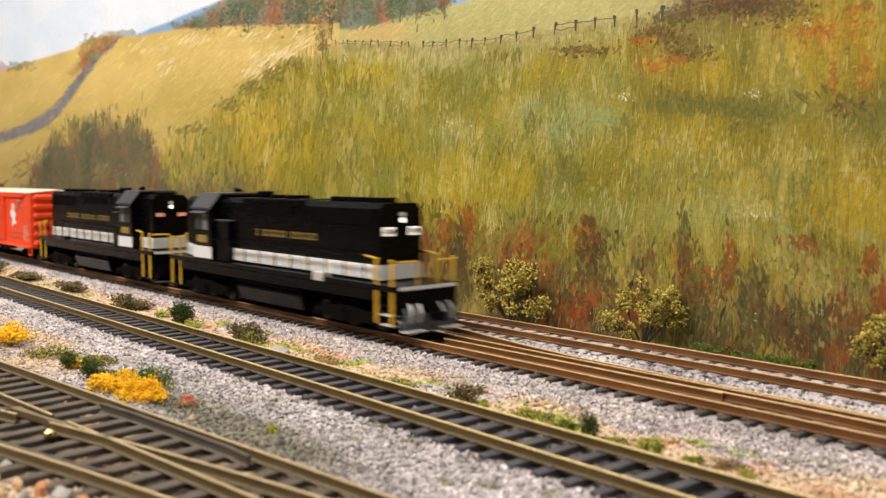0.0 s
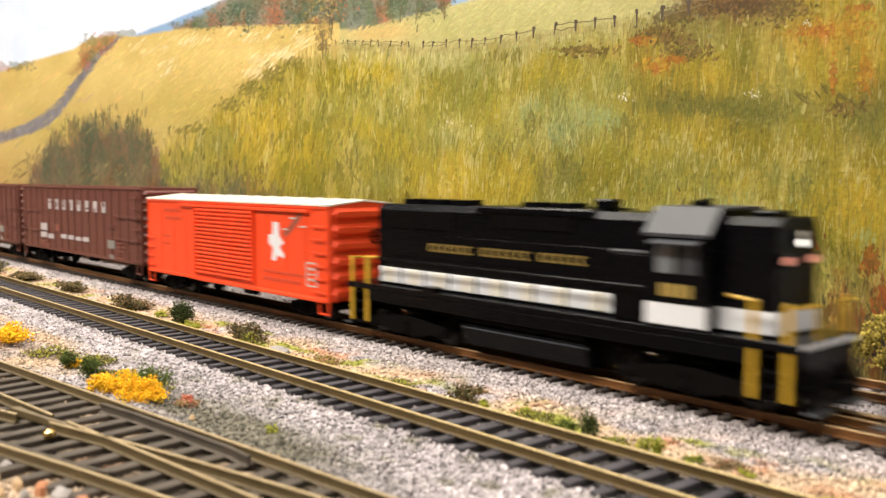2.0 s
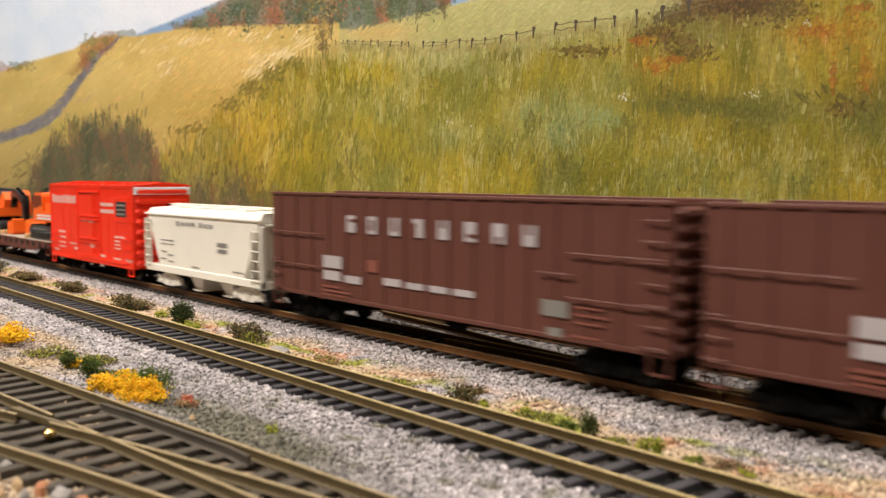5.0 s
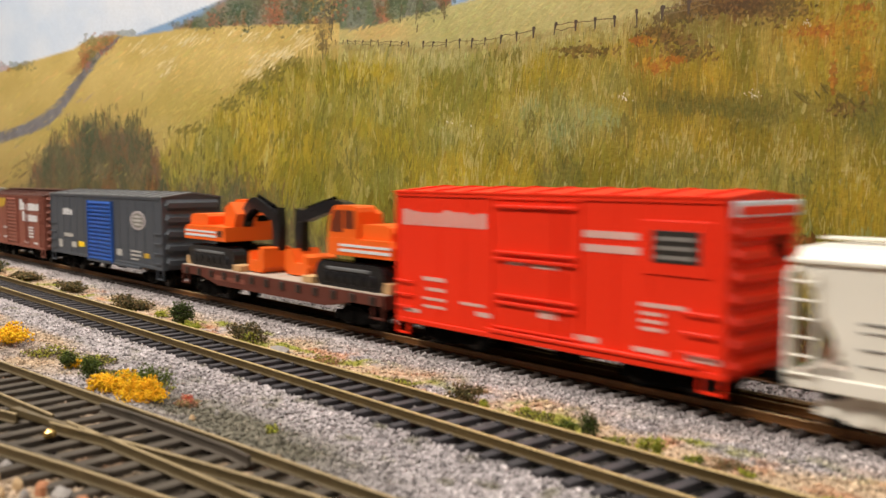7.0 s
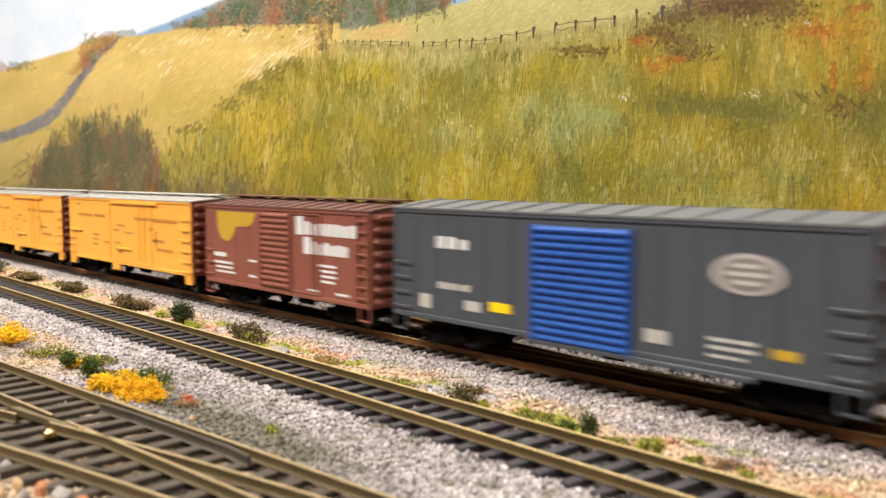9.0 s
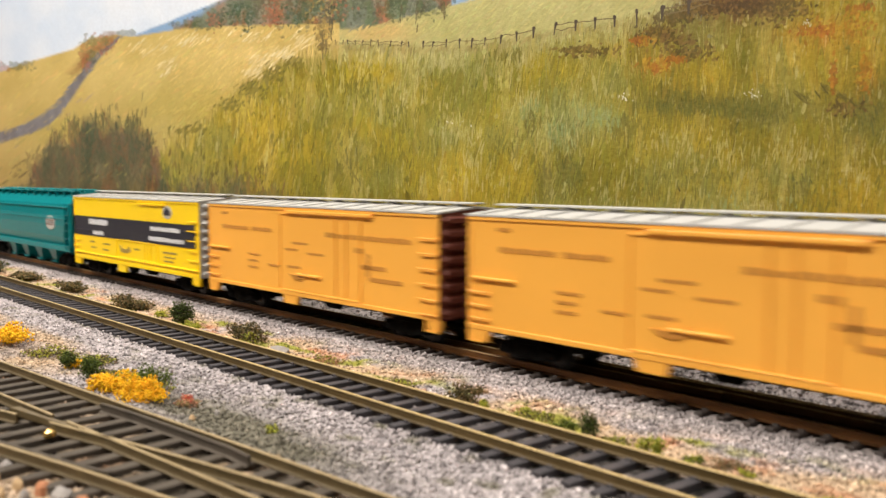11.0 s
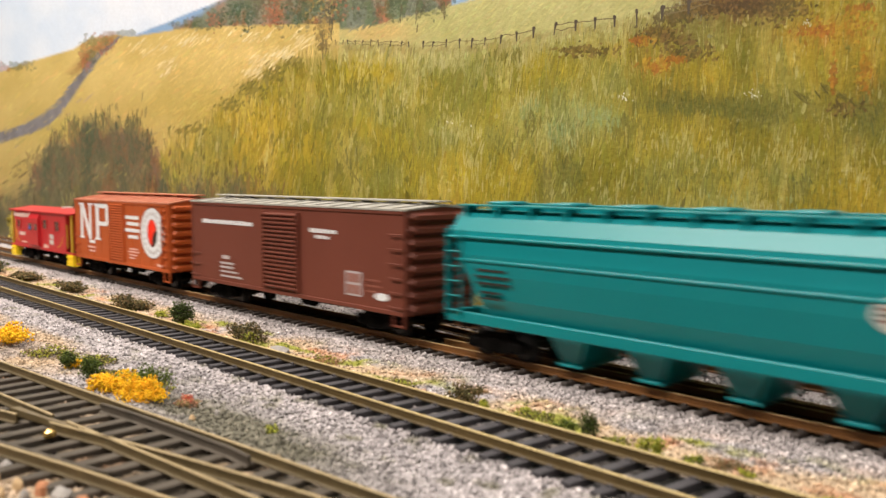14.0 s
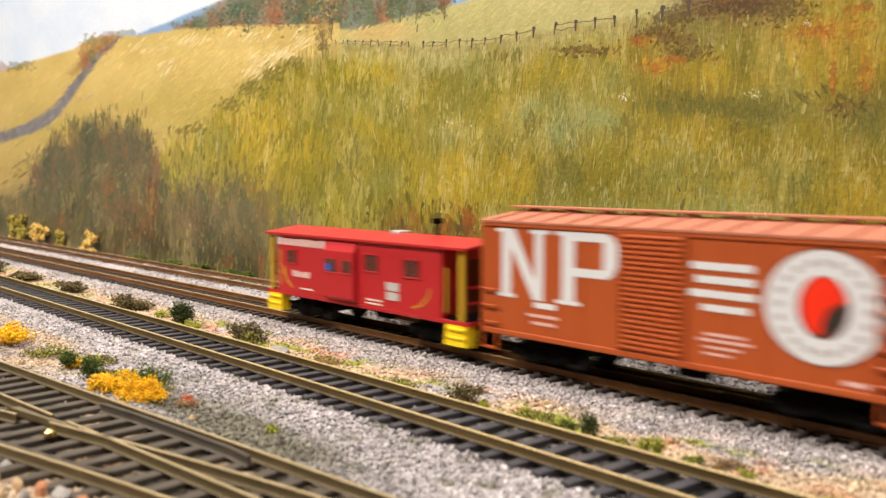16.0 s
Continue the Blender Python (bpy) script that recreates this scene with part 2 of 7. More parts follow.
def pieces_mesh(name, verts, faces):
    """Many alike pieces in one mesh: verts (n, k, 3) in millimetres, faces a list of index tuples of one size."""
    n, k, _ = verts.shape
    fa = np.array(faces)
    me = bpy.data.meshes.new(name)
    me.vertices.add(n * k)
    me.vertices.foreach_set("co", (verts.reshape(-1) * MM).astype(np.float32))
    idx = (np.arange(n)[:, None, None] * k + fa[None]).reshape(-1)
    w = fa.shape[1]
    me.loops.add(len(idx))
    me.loops.foreach_set("vertex_index", idx.astype(np.int32))
    me.polygons.add(len(idx) // w)
    me.polygons.foreach_set("loop_start", np.arange(0, len(idx), w, dtype=np.int32))
    me.update(calc_edges=True)
    me.validate()
    return me


# ---- room and bench ----
def room():
    def wall(name, x0, x1, y0, y1, z0, z1, mat, label, cat):
        ob = new(name, Shape().box(x0, x1, y0, y1, z0, z1).mesh(name))
        ob.data.materials.append(mat)
        tagged(ob, label, cat, kind="structure")
    wall("floor", -4700, 4300, -2600, 700, -1160, -1100, FLOORMAT, "dark linoleum floor of the layout room", "floor")
    wall("ceiling", -4700, 4300, -2600, 700, 1400, 1440, WALLPAINT, "plain dark grey ceiling of the layout room", "ceiling")
    wall("wall_north", -4700, 4300, 640, 700, -1100, 1400, WALLPAINT, "plain dark grey room wall behind the backdrop", "wall")
    wall("wall_south", -4700, 4300, -2600, -2540, -1100, 1400, WALLPAINT, "plain dark grey room wall", "wall")
    wall("wall_west", -4700, -4640, -2540, 640, -1100, 1400, WALLPAINT, "plain dark grey room wall", "wall")
    wall("wall_east", 4240, 4300, -2540, 640, -1100, 1400, WALLPAINT, "plain dark grey room wall", "wall")
    wall("bench", -3950, 3350, -262, 300, -60, -26, WOOD, "plywood bench top carrying the model railway", "bench")
    wall("bench_skirt", -3950, 3350, -258, -240, -1100, -60, FLOORMAT, "dark skirt below the bench front", "bench")


room()

# ---- ground ----
EYE_X = 186.0


def fg_line(x):
    return -141.0 + 0.096 * (x + 328.0)


def curve_line(x):
    """Outer rail of the curving track at the bench front."""
    s = x + 226
    return -169.8 + 0.262 * s - 0.00042 * s * s


def ground_z(x, y):
    z = -4.6 + 1.5 * (fnoise(x / 35, y / 22) - 0.5)
    for yc in (TRAIN_Y, BACK_Y, MID_Y):
        d = np.abs(y - yc)
        z = np.where(d < 27, np.maximum(z, -3.7 - np.clip((d - 15.5) / 9, 0, 1) * 1.3), z)
    z = np.where(np.abs(y - BACK_Y) < 15, np.maximum(z, -2.85 + 0.35 * vnoise(x / 3, y / 3)), z)
    d = np.abs(y - MID_Y)
    z = np.where(d < 13.5, np.minimum(z, -4.4 + 0.5 * fnoise(x / 20, y / 12)), z)
    d = np.abs(y - (fg_line(x) - 12))
    z = np.where(d < 34, np.maximum(z, -3.9 - np.clip((d - 24) / 10, 0, 1) * 1.2), z)
    return z


def ground_tone(x, y):
    fine = rng.random(x.shape)
    n1, n2, n3 = fnoise(x / 26, y / 15), fnoise(x / 9 + 40, y / 6), fnoise(x / 60 + 8, y / 30)
    shade = 0.190 + 0.235 * fine + 0.22 * (n2 - 0.5) + 0.13 * (n3 - 0.5)
    col = np.stack([shade * 1.05, shade * 0.945, shade * 0.96], -1)
    tan = np.stack([0.22 + 0.30 * fine, 0.165 + 0.22 * fine, 0.11 + 0.16 * fine], -1)
    rust = np.stack([0.30 + 0.2 * fine, 0.15 + 0.12 * fine, 0.08 + 0.08 * fine], -1)
    turf = np.stack([0.16 + 0.12 * fine, 0.16 + 0.12 * fine, 0.03 + 0.03 * fine], -1)
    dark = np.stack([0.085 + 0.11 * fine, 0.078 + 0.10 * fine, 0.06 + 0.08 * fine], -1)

    def lay(col, other, w):
        w = np.clip(w, 0, 1)[..., None]
        return col * (1 - w) + other * w
    col = lay(col, dark * 1.25, (fnoise(x / 7 + 21, y / 5 + 3) - 0.60) * 5 * (y < -25))
    strip = np.exp(-((y + 43) / 13.0) ** 2)
    col = lay(col, tan * 1.15, strip * (n1 - 0.24) * 5.0)
    col = lay(col, rust, strip * (n2 - 0.52) * 5)
    col = lay(col, turf, strip * (fnoise(x / 14 + 90, y / 8) - 0.55) * 8)
    low = np.clip((-98 - y) / 9, 0, 1) * np.clip((y - fg_line(x) - 4) / 6, 0, 1)
    col = lay(col, tan, low * np.clip((-300 - x) / 50, 0, 1) * (n1 - 0.2) * 2.4)
    col = lay(col, dark, np.exp(-(((x + 218) / 46) ** 2 + ((y + 114) / 10) ** 2)) * 2.4 * (n2 + 0.2))
    near = np.clip((fg_line(x) + 3 - y) / 4, 0, 1)
    col = lay(col, tan * 1.25, near * 0.85)
    col = lay(col, tan, near * (n2 - 0.45) * 4)
    col = lay(col, rust, near * (n1 - 0.55) * 6)
    # Front turnout: shade between the ties, painted near black into the ground.
    yard_shade = np.clip((fg_line(x) + 1.0 - y) / 2, 0, 1) * np.clip((y - np.where(x > -330, np.minimum(curve_line(x) - 1, fg_line(x) - 21), fg_line(x) - 21)) / 3, 0, 1)
    col = lay(col, dark * 0.12, yard_shade * np.clip(1.25 - (n2 - 0.4) * 2.5, 0.2, 0.95))
    # Middle track: dark roadbed with the shade between its ties painted in.
    bed_shade = np.clip((12.5 - np.abs(y - MID_Y)) / 2, 0, 1)
    col = lay(col, dark * 0.09, bed_shade * np.clip(1.1 - (fnoise(x / 40 + 3, y / 9) - 0.5) * 3, 0.5, 1))
    # Brown bed of the train's track, its colour darkened for shade under the train.
    rusty = np.exp(-((y - TRAIN_Y) / 11) ** 2) * (1 - 0.55 * np.clip((-150 - x) / 20, 0, 1) * np.clip((x + 330) / 30, 0, 1))
    col = lay(col, tan * 0.30, rusty * 0.92)
    return np.clip(col, 0.01, 0.9)


def ground():
    us = np.arange(520.0, 3300.0, 2.3)
    xs = np.concatenate([[-3930, -3300, -2700, -2200, -1850, -1500, -1250], EYE_X + 40 - 630000.0 / us, [60, 150, 400, 900, 1450, 2100, 2700, 3330]])
    ys = np.concatenate([[-260, -245], np.arange(-232, BOARD_Y - 0.5, 0.9), [BOARD_Y + 2]])
    px, py = np.meshgrid(np.unique(xs), ys)
    pz = ground_z(px, py) + 0.55 * (rng.random(px.shape) - 0.5)
    pz -= 0.35 * vnoise(px / 1.4, py / 1.4)
    me = grid_mesh("ground", px, py, pz)
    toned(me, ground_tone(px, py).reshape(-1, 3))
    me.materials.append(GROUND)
    tagged(new("ground", me), "pale grey ballast and brown dirt scenery of the layout", "ground", kind="structure")


ground()

OCTA = [(0, 2, 4), (2, 1, 4), (1, 3, 4), (3, 0, 4), (2, 0, 5), (1, 2, 5), (3, 1, 5), (0, 3, 5)]


def loose_ballast(n):
    u = rng.uniform(600, 2900, n)
    x = EYE_X + 40 - 630000.0 / u
    y = rng.uniform(-205, 66, n)
    keep = np.ones(n, bool)
    for yc in (TRAIN_Y, BACK_Y):
        keep &= np.abs(y - yc) > 13.5
    keep &= ~((np.abs(y - MID_Y) < 13) & (rng.random(n) < 0.93))
    keep &= ~((np.abs(y - fg_line(x) + 16) < 19) & (rng.random(n) < 0.9))
    keep &= ~((np.abs(y + 45) < 9) & (rng.random(n) < 0.55))
    x, y = x[keep], y[keep]
    n = len(x)
    s = rng.uniform(0.26, 0.50, n) + 0.5 * rng.random(n) ** 5
    base = np.array([(-1, 0, 0), (1, 0, 0), (0, -1, 0), (0, 1, 0), (0, 0, 0.9), (0, 0, -0.9)])
    v = base[None] * s[:, None, None] * rng.uniform(0.6, 1.35, (n, 6, 1)) + rng.normal(0, 0.10, (n, 6, 3))
    a = rng.uniform(0, 6.28, n)
    ca, sa = np.cos(a)[:, None], np.sin(a)[:, None]
    v = np.stack([v[..., 0] * ca - v[..., 1] * sa, v[..., 0] * sa + v[..., 1] * ca, v[..., 2]], -1)
    v += np.stack([x, y, ground_z(x, y) + 0.05], -1)[:, None, :]
    me = pieces_mesh("loose_ballast", v, OCTA)
    col = np.clip(ground_tone(x, y) * rng.uniform(0.5, 1.7, n)[:, None], 0.02, 0.75)
    toned(me, np.repeat(col, 6, 0))
    me.materials.append(STONE)
    tagged(new("loose_ballast", me), "loose pale grey ballast stones scattered between the tracks", "ballast", kind="stuff")


loose_ballast(150000)


# ---- tracks ----
def rail_shape(path, up=RAIL):
    """A flat-bottomed rail swept along points (x, y)."""
    prof = [(-1.05, -2.6), (1.05, -2.6), (1.05, -2.35), (0.25, -2.05), (0.25, -0.85), (0.46, -0.65), (0.46, -0.12), (0.34, 0.0), (-0.34, 0.0), (-0.46, -0.12), (-0.46, -0.65), (-0.25, -0.85), (-0.25, -2.05), (-1.05, -2.35)]
    sh, n = Shape(), len(prof)
    vs = []
    for i, (x, y) in enumerate(path):
        x0, y0 = path[max(0, i - 1)]
        x1, y1 = path[min(len(path) - 1, i + 1)]
        d = Vector((x1 - x0, y1 - y0)).normalized()
        vs += [(x - d.y * a, y + d.x * a, z + up) for a, z in prof]
    fs = [(k * n + i, k * n + (i + 1) % n, (k + 1) * n + (i + 1) % n, (k + 1) * n + i) for k in range(len(path) - 1) for i in range(n)]
    sh.put(vs, fs + [tuple(range(n)), tuple(range((len(path) - 1) * n, len(path) * n))])
    return sh


def tie_mesh(name, half, mat, gauge, width=3.0):
    sh = Shape().box(-width / 2, width / 2, -half, half, -4.6, -2.62, 0.25)
    for s in (-1, 1):
        for d in (-1, 1):
            y = s * gauge / 2 + d * 1.5
            sh.box(-0.8, 0.8, y - 0.5, y + 0.5, -2.7, -2.15, 0.12)
    me = sh.mesh(name)
    me.materials.append(mat)
    return me


def track(yc, gauge, rail_mat, tie_mat, x0, x1, pitch, label):
    tr = thing("railway_track", label, "railway track", "tracks", "structure", mm(0, yc, 0))
    for s in (-1, 1):
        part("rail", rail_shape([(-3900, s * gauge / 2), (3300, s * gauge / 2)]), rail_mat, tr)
    me = tie_mesh("tie", 15.0 if yc == MID_Y else 13.4, tie_mat, gauge, pitch * 0.37)
    k, x = 0, x0 + 5
    while x < x1:
        part("tie", me, tie_mat, tr, at=pose(x * MM, 0, rng.uniform(-0.1, 0.1) * MM, 0, 0, rng.uniform(-1.5, 1.5)))
        x += pitch
    far = Shape()
    for i in range(int((7180 - (x1 - x0)) / pitch)):
        xf = x0 + 5 - pitch * (i + 1) if x0 + 5 - pitch * (i + 1) > -3890 else x + pitch * (i - int((x0 + 3895) / pitch))
        far.box(xf - pitch * 0.18, xf + pitch * 0.18, -15, 15, -4.6, -2.62)
    tagged(part("far_ties", far, tie_mat, tr), kind="stuff")
    return tr


track(TRAIN_Y, 16.5, RAILRUST, TIEBROWN, -1300, 300, 7.0, "rusty brown rails on brown ties, carrying the train")
track(BACK_Y, 16.5, RAILRUST, TIEBROWN, -1300, 300, 7.0, "rusty brown siding rails beside the painted backdrop")
# Gauge set wide to fit the camera's view.
track(MID_Y, 17.6, RAILBRASS, TIE, -1100, 250, 8.5, "tarnished brass rails on black plastic ties")


def turnout():
    """The siding's points in the train's track."""
    tr = thing("rail_turnout", "rusty brown turnout rails branching off the train's track", "turnout", "turnouts", "structure")
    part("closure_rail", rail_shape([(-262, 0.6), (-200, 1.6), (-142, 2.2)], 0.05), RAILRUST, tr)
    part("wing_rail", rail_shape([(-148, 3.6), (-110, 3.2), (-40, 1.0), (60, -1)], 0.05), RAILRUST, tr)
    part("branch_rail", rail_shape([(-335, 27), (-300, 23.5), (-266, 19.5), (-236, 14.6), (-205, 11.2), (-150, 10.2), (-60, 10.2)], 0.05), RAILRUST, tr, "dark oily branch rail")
    part("stretcher", Shape().box(-238, -234, -6.5, 6.5, -3.0, -2.2, 0.2), DARK, tr)


turnout()


def front_turnout():
    """Two tracks that meet at a frog, close to the bench's front edge."""
    tr = thing("rail_turnout", "worn brass turnout rails joining two tracks at the bench front", "turnout", "turnouts", "structure")

    def a_line(x):
        return fg_line(x)

    q_line = curve_line
    xs = [-900 + 18 * i for i in range(60)]
    right = [x for x in xs if x < 40]
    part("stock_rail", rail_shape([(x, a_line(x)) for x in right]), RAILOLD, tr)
    # Rail spacing, too, is widened to suit the camera's view.
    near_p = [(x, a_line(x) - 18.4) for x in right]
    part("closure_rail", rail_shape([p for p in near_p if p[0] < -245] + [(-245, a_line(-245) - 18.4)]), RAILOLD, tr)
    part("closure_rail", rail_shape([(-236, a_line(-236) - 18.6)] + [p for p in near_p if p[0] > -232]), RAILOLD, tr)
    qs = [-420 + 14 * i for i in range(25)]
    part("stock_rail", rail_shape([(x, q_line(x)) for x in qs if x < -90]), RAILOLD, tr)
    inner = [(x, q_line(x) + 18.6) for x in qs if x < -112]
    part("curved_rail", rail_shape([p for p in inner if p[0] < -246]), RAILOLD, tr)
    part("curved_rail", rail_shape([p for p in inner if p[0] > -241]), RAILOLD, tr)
    part("frog", Shape().along_z([(-262, -154.8), (-246, -152.9), (-232, -149.5), (-232, -151.5), (-247, -154.2), (-262, -157.2)], -2.4, -0.5), RAILOLD, tr, "worn grey metal frog")
    part("check_rail", rail_shape([(-250, a_line(-250) - 3.2), (-234, a_line(-234) - 2.1), (-190, a_line(-190) - 2.1), (-180, a_line(-180) - 3.2)], -0.3), TIEOLD, tr, "dark check rail")
    part("check_rail", rail_shape([(-248, q_line(-248) + 3.2), (-236, q_line(-236) + 2.1), (-198, q_line(-198) + 2.1), (-190, q_line(-190) + 3.2)], -0.3), TIEOLD, tr, "dark check rail")
    me = {}
    for i in range(48):
        x = -560 + 9.0 * i
        y1 = a_line(x) + 6
        y0 = min(q_line(x), a_line(x) - 18.4) - 6 if x > -420 else a_line(x) - 24
        if x < -330:
            y0 = a_line(x) - 24
        half = (y1 - y0) / 2
        me = Shape().box(-1.8, 1.8, -half, half, -4.6, -2.62, 0.25).mesh("tie")
        part("tie", me, TIEOLD, tr, at=mm(x + 0.09 * 8, (y0 + y1) / 2, rng.uniform(-0.1, 0.1), 7 + rng.uniform(-1, 1)))
    pin = thing("track_pin", "small brass track pin head in the turnout", "track pin", at=mm(-232, -156.5, -2.6))
    part("head", Shape().lathe_y([(0, 0.2), (0.2, 1.2), (0.9, 1.7), (1.7, 1.5), (2.3, 0.8), (2.5, 0.1)], 12), BRASS, pin, at=pose(0, 0, 0, 90))


front_turnout()


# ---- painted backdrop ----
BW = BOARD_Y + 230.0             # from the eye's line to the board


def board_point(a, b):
    """Where a point of the camera's view, a across and b down, falls on the board; fitted to that view."""
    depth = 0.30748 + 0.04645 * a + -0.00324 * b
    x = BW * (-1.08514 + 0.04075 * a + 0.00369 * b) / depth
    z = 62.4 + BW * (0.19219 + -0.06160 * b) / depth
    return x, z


def seg(a, pts):
    return np.interp(a, [p[0] for p in pts], [p[1] for p in pts])


# Outlines of the painting, placed in the camera's view: a across, b down.
SKYLINE = [(-3, 1.6), (0, 1.25), (0.4, 1.12), (1.3, 0.86), (1.6, 0.66), (2.1, 0.6), (2.4, 0.63), (3.2, 0.5), (4, 0.45), (6, 0.4), (17, -2)]
RIDGE = [(-3, 4.4), (0, 3.7), (1.5, 3.3), (2.6, 3.2), (2.9, 2.5), (3.4, 2.25), (4.1, 1.75), (4.7, 1.2), (5.4, 0.9), (6.5, 0.88), (7.5, 0.95), (8.7, 0.85), (9.6, 0.72), (10.6, 0.55), (11.2, 0.4), (12, 0.1), (13, -0.4), (17, -1.5)]
LOWBAND = [(-3, 3.2), (0, 3.2), (1, 2.9), (2.7, 2.75), (4, 3.05), (4.9, 3.35), (5.6, 3.9), (6.3, 4.1), (7.3, 3.75), (8.5, 3.9), (10, 4.1), (11, 4.3), (12, 4.5), (13.5, 4.7), (15, 4.6), (17, 4.4)]
ROAD = [(2.12, 0.66), (1.97, 0.8), (1.72, 1.0), (1.48, 1.32), (1.34, 1.5), (1.15, 1.77), (0.94, 2.0), (0.66, 2.2), (0.4, 2.31), (0, 2.43), (-0.6, 2.6)]
FENCE = [(5.9, 0.745), (7.4, 0.80), (8.46, 0.76), (9.05, 0.67), (9.33, 0.60), (9.66, 0.53), (10.18, 0.455), (10.58, 0.41), (11.2, 0.34), (11.57, 0.25), (11.94, 0.19), (12.4, 0.06)]


def oil_tone(a, b):
    """The colour of the painting at a, b of the camera's view, before the brush strokes."""
    n1, n2, n3 = fnoise(a * 0.9, b * 0.9), fnoise(a * 3 + 5, b * 2 + 3), fnoise(a * 11, b * 3.0)
    n4, n5 = fnoise(a * 1.3 + 50, b * 1.6 + 20), fnoise(a * 6 + 11, b * 1.2 + 60)
    zero = 0 * a

    def flat(r, g, c):
        return np.stack([r + zero, g + zero, c + zero], -1)

    def mixed(p, q, w):
        w = np.clip(w, 0, 1)[..., None]
        return np.array(p) * (1 - w) + np.array(q) * w

    def lay(other, w):
        nonlocal col
        w = np.clip(w, 0, 1)[..., None]
        col = col * (1 - w) + other * w

    def spot(ca, cb, ra, rb):
        return np.exp(-(((a - ca) / ra) ** 2 + ((b - cb) / rb) ** 2))
    col = mixed((0.58, 0.69, 0.86), (0.78, 0.82, 0.90), n2 * 0.9 + 0.1 * a)
    lay(mixed((0.20, 0.33, 0.55), (0.30, 0.45, 0.64), n2), (b - (0.62 - 0.42 * (a - 2.4) + 0.06 * (n2 - 0.5))) * 40 * (a > 2.2))
    sky = seg(a, SKYLINE)
    wood = mixed((0.10, 0.13, 0.07), (0.20, 0.20, 0.16), n2 * 1.4)
    w = np.clip((fnoise(a * 3.1 + 9, b * 2.2) - 0.56) * 6, 0, 0.9)[..., None]
    wood = wood * (1 - w) + np.array((0.33, 0.14, 0.075)) * w
    bands = fnoise(a * 5.5 + 20, b * 1.2)[..., None]
    wood = np.where(bands > 0.57, wood * 0.4 + np.array((0.19, 0.22, 0.17)) * 0.6, np.where(bands < 0.42, wood * 0.55 + np.array((0.10, 0.17, 0.07)) * 0.45, wood))
    rosy = np.exp(-((a - 4.85) / 0.28) ** 2)[..., None] * 0.55 + np.exp(-((a - 3.9) / 0.1) ** 2)[..., None] * 0.4
    wood = wood * (1 - rosy) + np.array((0.42, 0.17, 0.10)) * rosy
    wood = wood * (0.65 + 0.8 * n3[..., None])
    top = 0.46 - 0.62 * np.clip((a - 3.2) / 1.1, 0, 1) - 0.22 * (fnoise(a * 3.3, a * 0) - 0.3)
    lay(wood, (b - top) * 9 * ((a > 3.05) & (a < 8)))
    upper = mixed((0.36, 0.34, 0.12), (0.54, 0.50, 0.22), n2 + 0.25 * n3)
    sandy = np.clip(spot(6.7, 0.55, 0.55, 0.2) * 1.2, 0, 0.85)[..., None]
    upper = upper * (1 - sandy) + np.array((0.58, 0.42, 0.16)) * sandy
    far = mixed((0.48, 0.345, 0.095), (0.70, 0.53, 0.20), n2 * 0.7 + 0.4 * n4 + 0.3 * (fnoise((a + b) * 6, (a - b) * 1.2) - 0.5))
    far = far * (1 - 0.22 * np.clip((b - 1.0) / 2.0, 0, 1))[..., None]
    lay(upper, (b - (0.50 - 0.42 * np.clip((a - 6.4) / 1.6, 0, 1.4))) * 30 * (a > 5.6))
    lay(far, (b - sky) * 40 * (a < 6.0))
    lay(mixed((0.36, 0.30, 0.065), (0.48, 0.38, 0.10), n3), (0.65 * spot(3.5, 1.95, 1.1, 0.55) + 0.5 * spot(1.2, 2.3, 0.8, 0.3)) * (a < 6))
    lay(flat(0.72, 0.55, 0.22), spot(4.75, 0.95, 0.5, 0.16) * (n3 - 0.2) * 2.4)
    near = mixed((0.205, 0.185, 0.022), (0.445, 0.330, 0.030), (n1 - 0.25) * 1.9 + (n5 - 0.5) * 0.9)
    near = near * (1 - 0.24 * np.clip((a - 9) / 5, 0, 1))[..., None]
    lay(near, (b - seg(a, RIDGE) - 0.30 * (n3 - 0.5) - 0.2 * (n2 - 0.5)) * 4)
    lay(far * 0.85, np.clip((5.6 - a) / 4, 0, 1) * np.clip((b - seg(a, RIDGE)) * 4, 0, 1) * 0.4)
    in_hill = np.clip((b - seg(a, RIDGE)) * 4, 0, 1)
    lay(mixed((0.18, 0.175, 0.030), (0.27, 0.27, 0.075), n3 * 1.2), in_hill * np.clip((n4 - 0.50) * 4.2, 0, 0.7))
    lay(flat(0.46, 0.39, 0.12), in_hill * np.clip((n5 - 0.62) * 5, 0, 0.5))
    lay(mixed((0.24, 0.33, 0.13), (0.34, 0.40, 0.18), n3), in_hill * 0.5 * (spot(10.3, 2.1, 0.8, 0.42) + 0.8 * spot(12.3, 3.8, 0.9, 0.35) + 0.3 * spot(8.0, 2.2, 0.8, 0.6)))
    lay(flat(0.16, 0.145, 0.028), in_hill * 1.3 * (spot(13.2, 1.9, 1.3, 0.22) + spot(11.9, 1.75, 0.7, 0.18) + 0.6 * spot(15.2, 2.2, 0.6, 0.5)) * (n3 + 0.5))
    lay(flat(0.50, 0.33, 0.03), spot(14.8, 0.9, 1.2, 0.7) * (n5 - 0.2) * 1.3 + spot(12.8, 1.35, 0.9, 0.25) * (n5 - 0.2) * 1.3 + spot(5.2, 2.4, 1.5, 0.8) * (n5 - 0.3) * 0.9 + spot(15.3, 3.6, 0.5, 0.6) * 0.6)
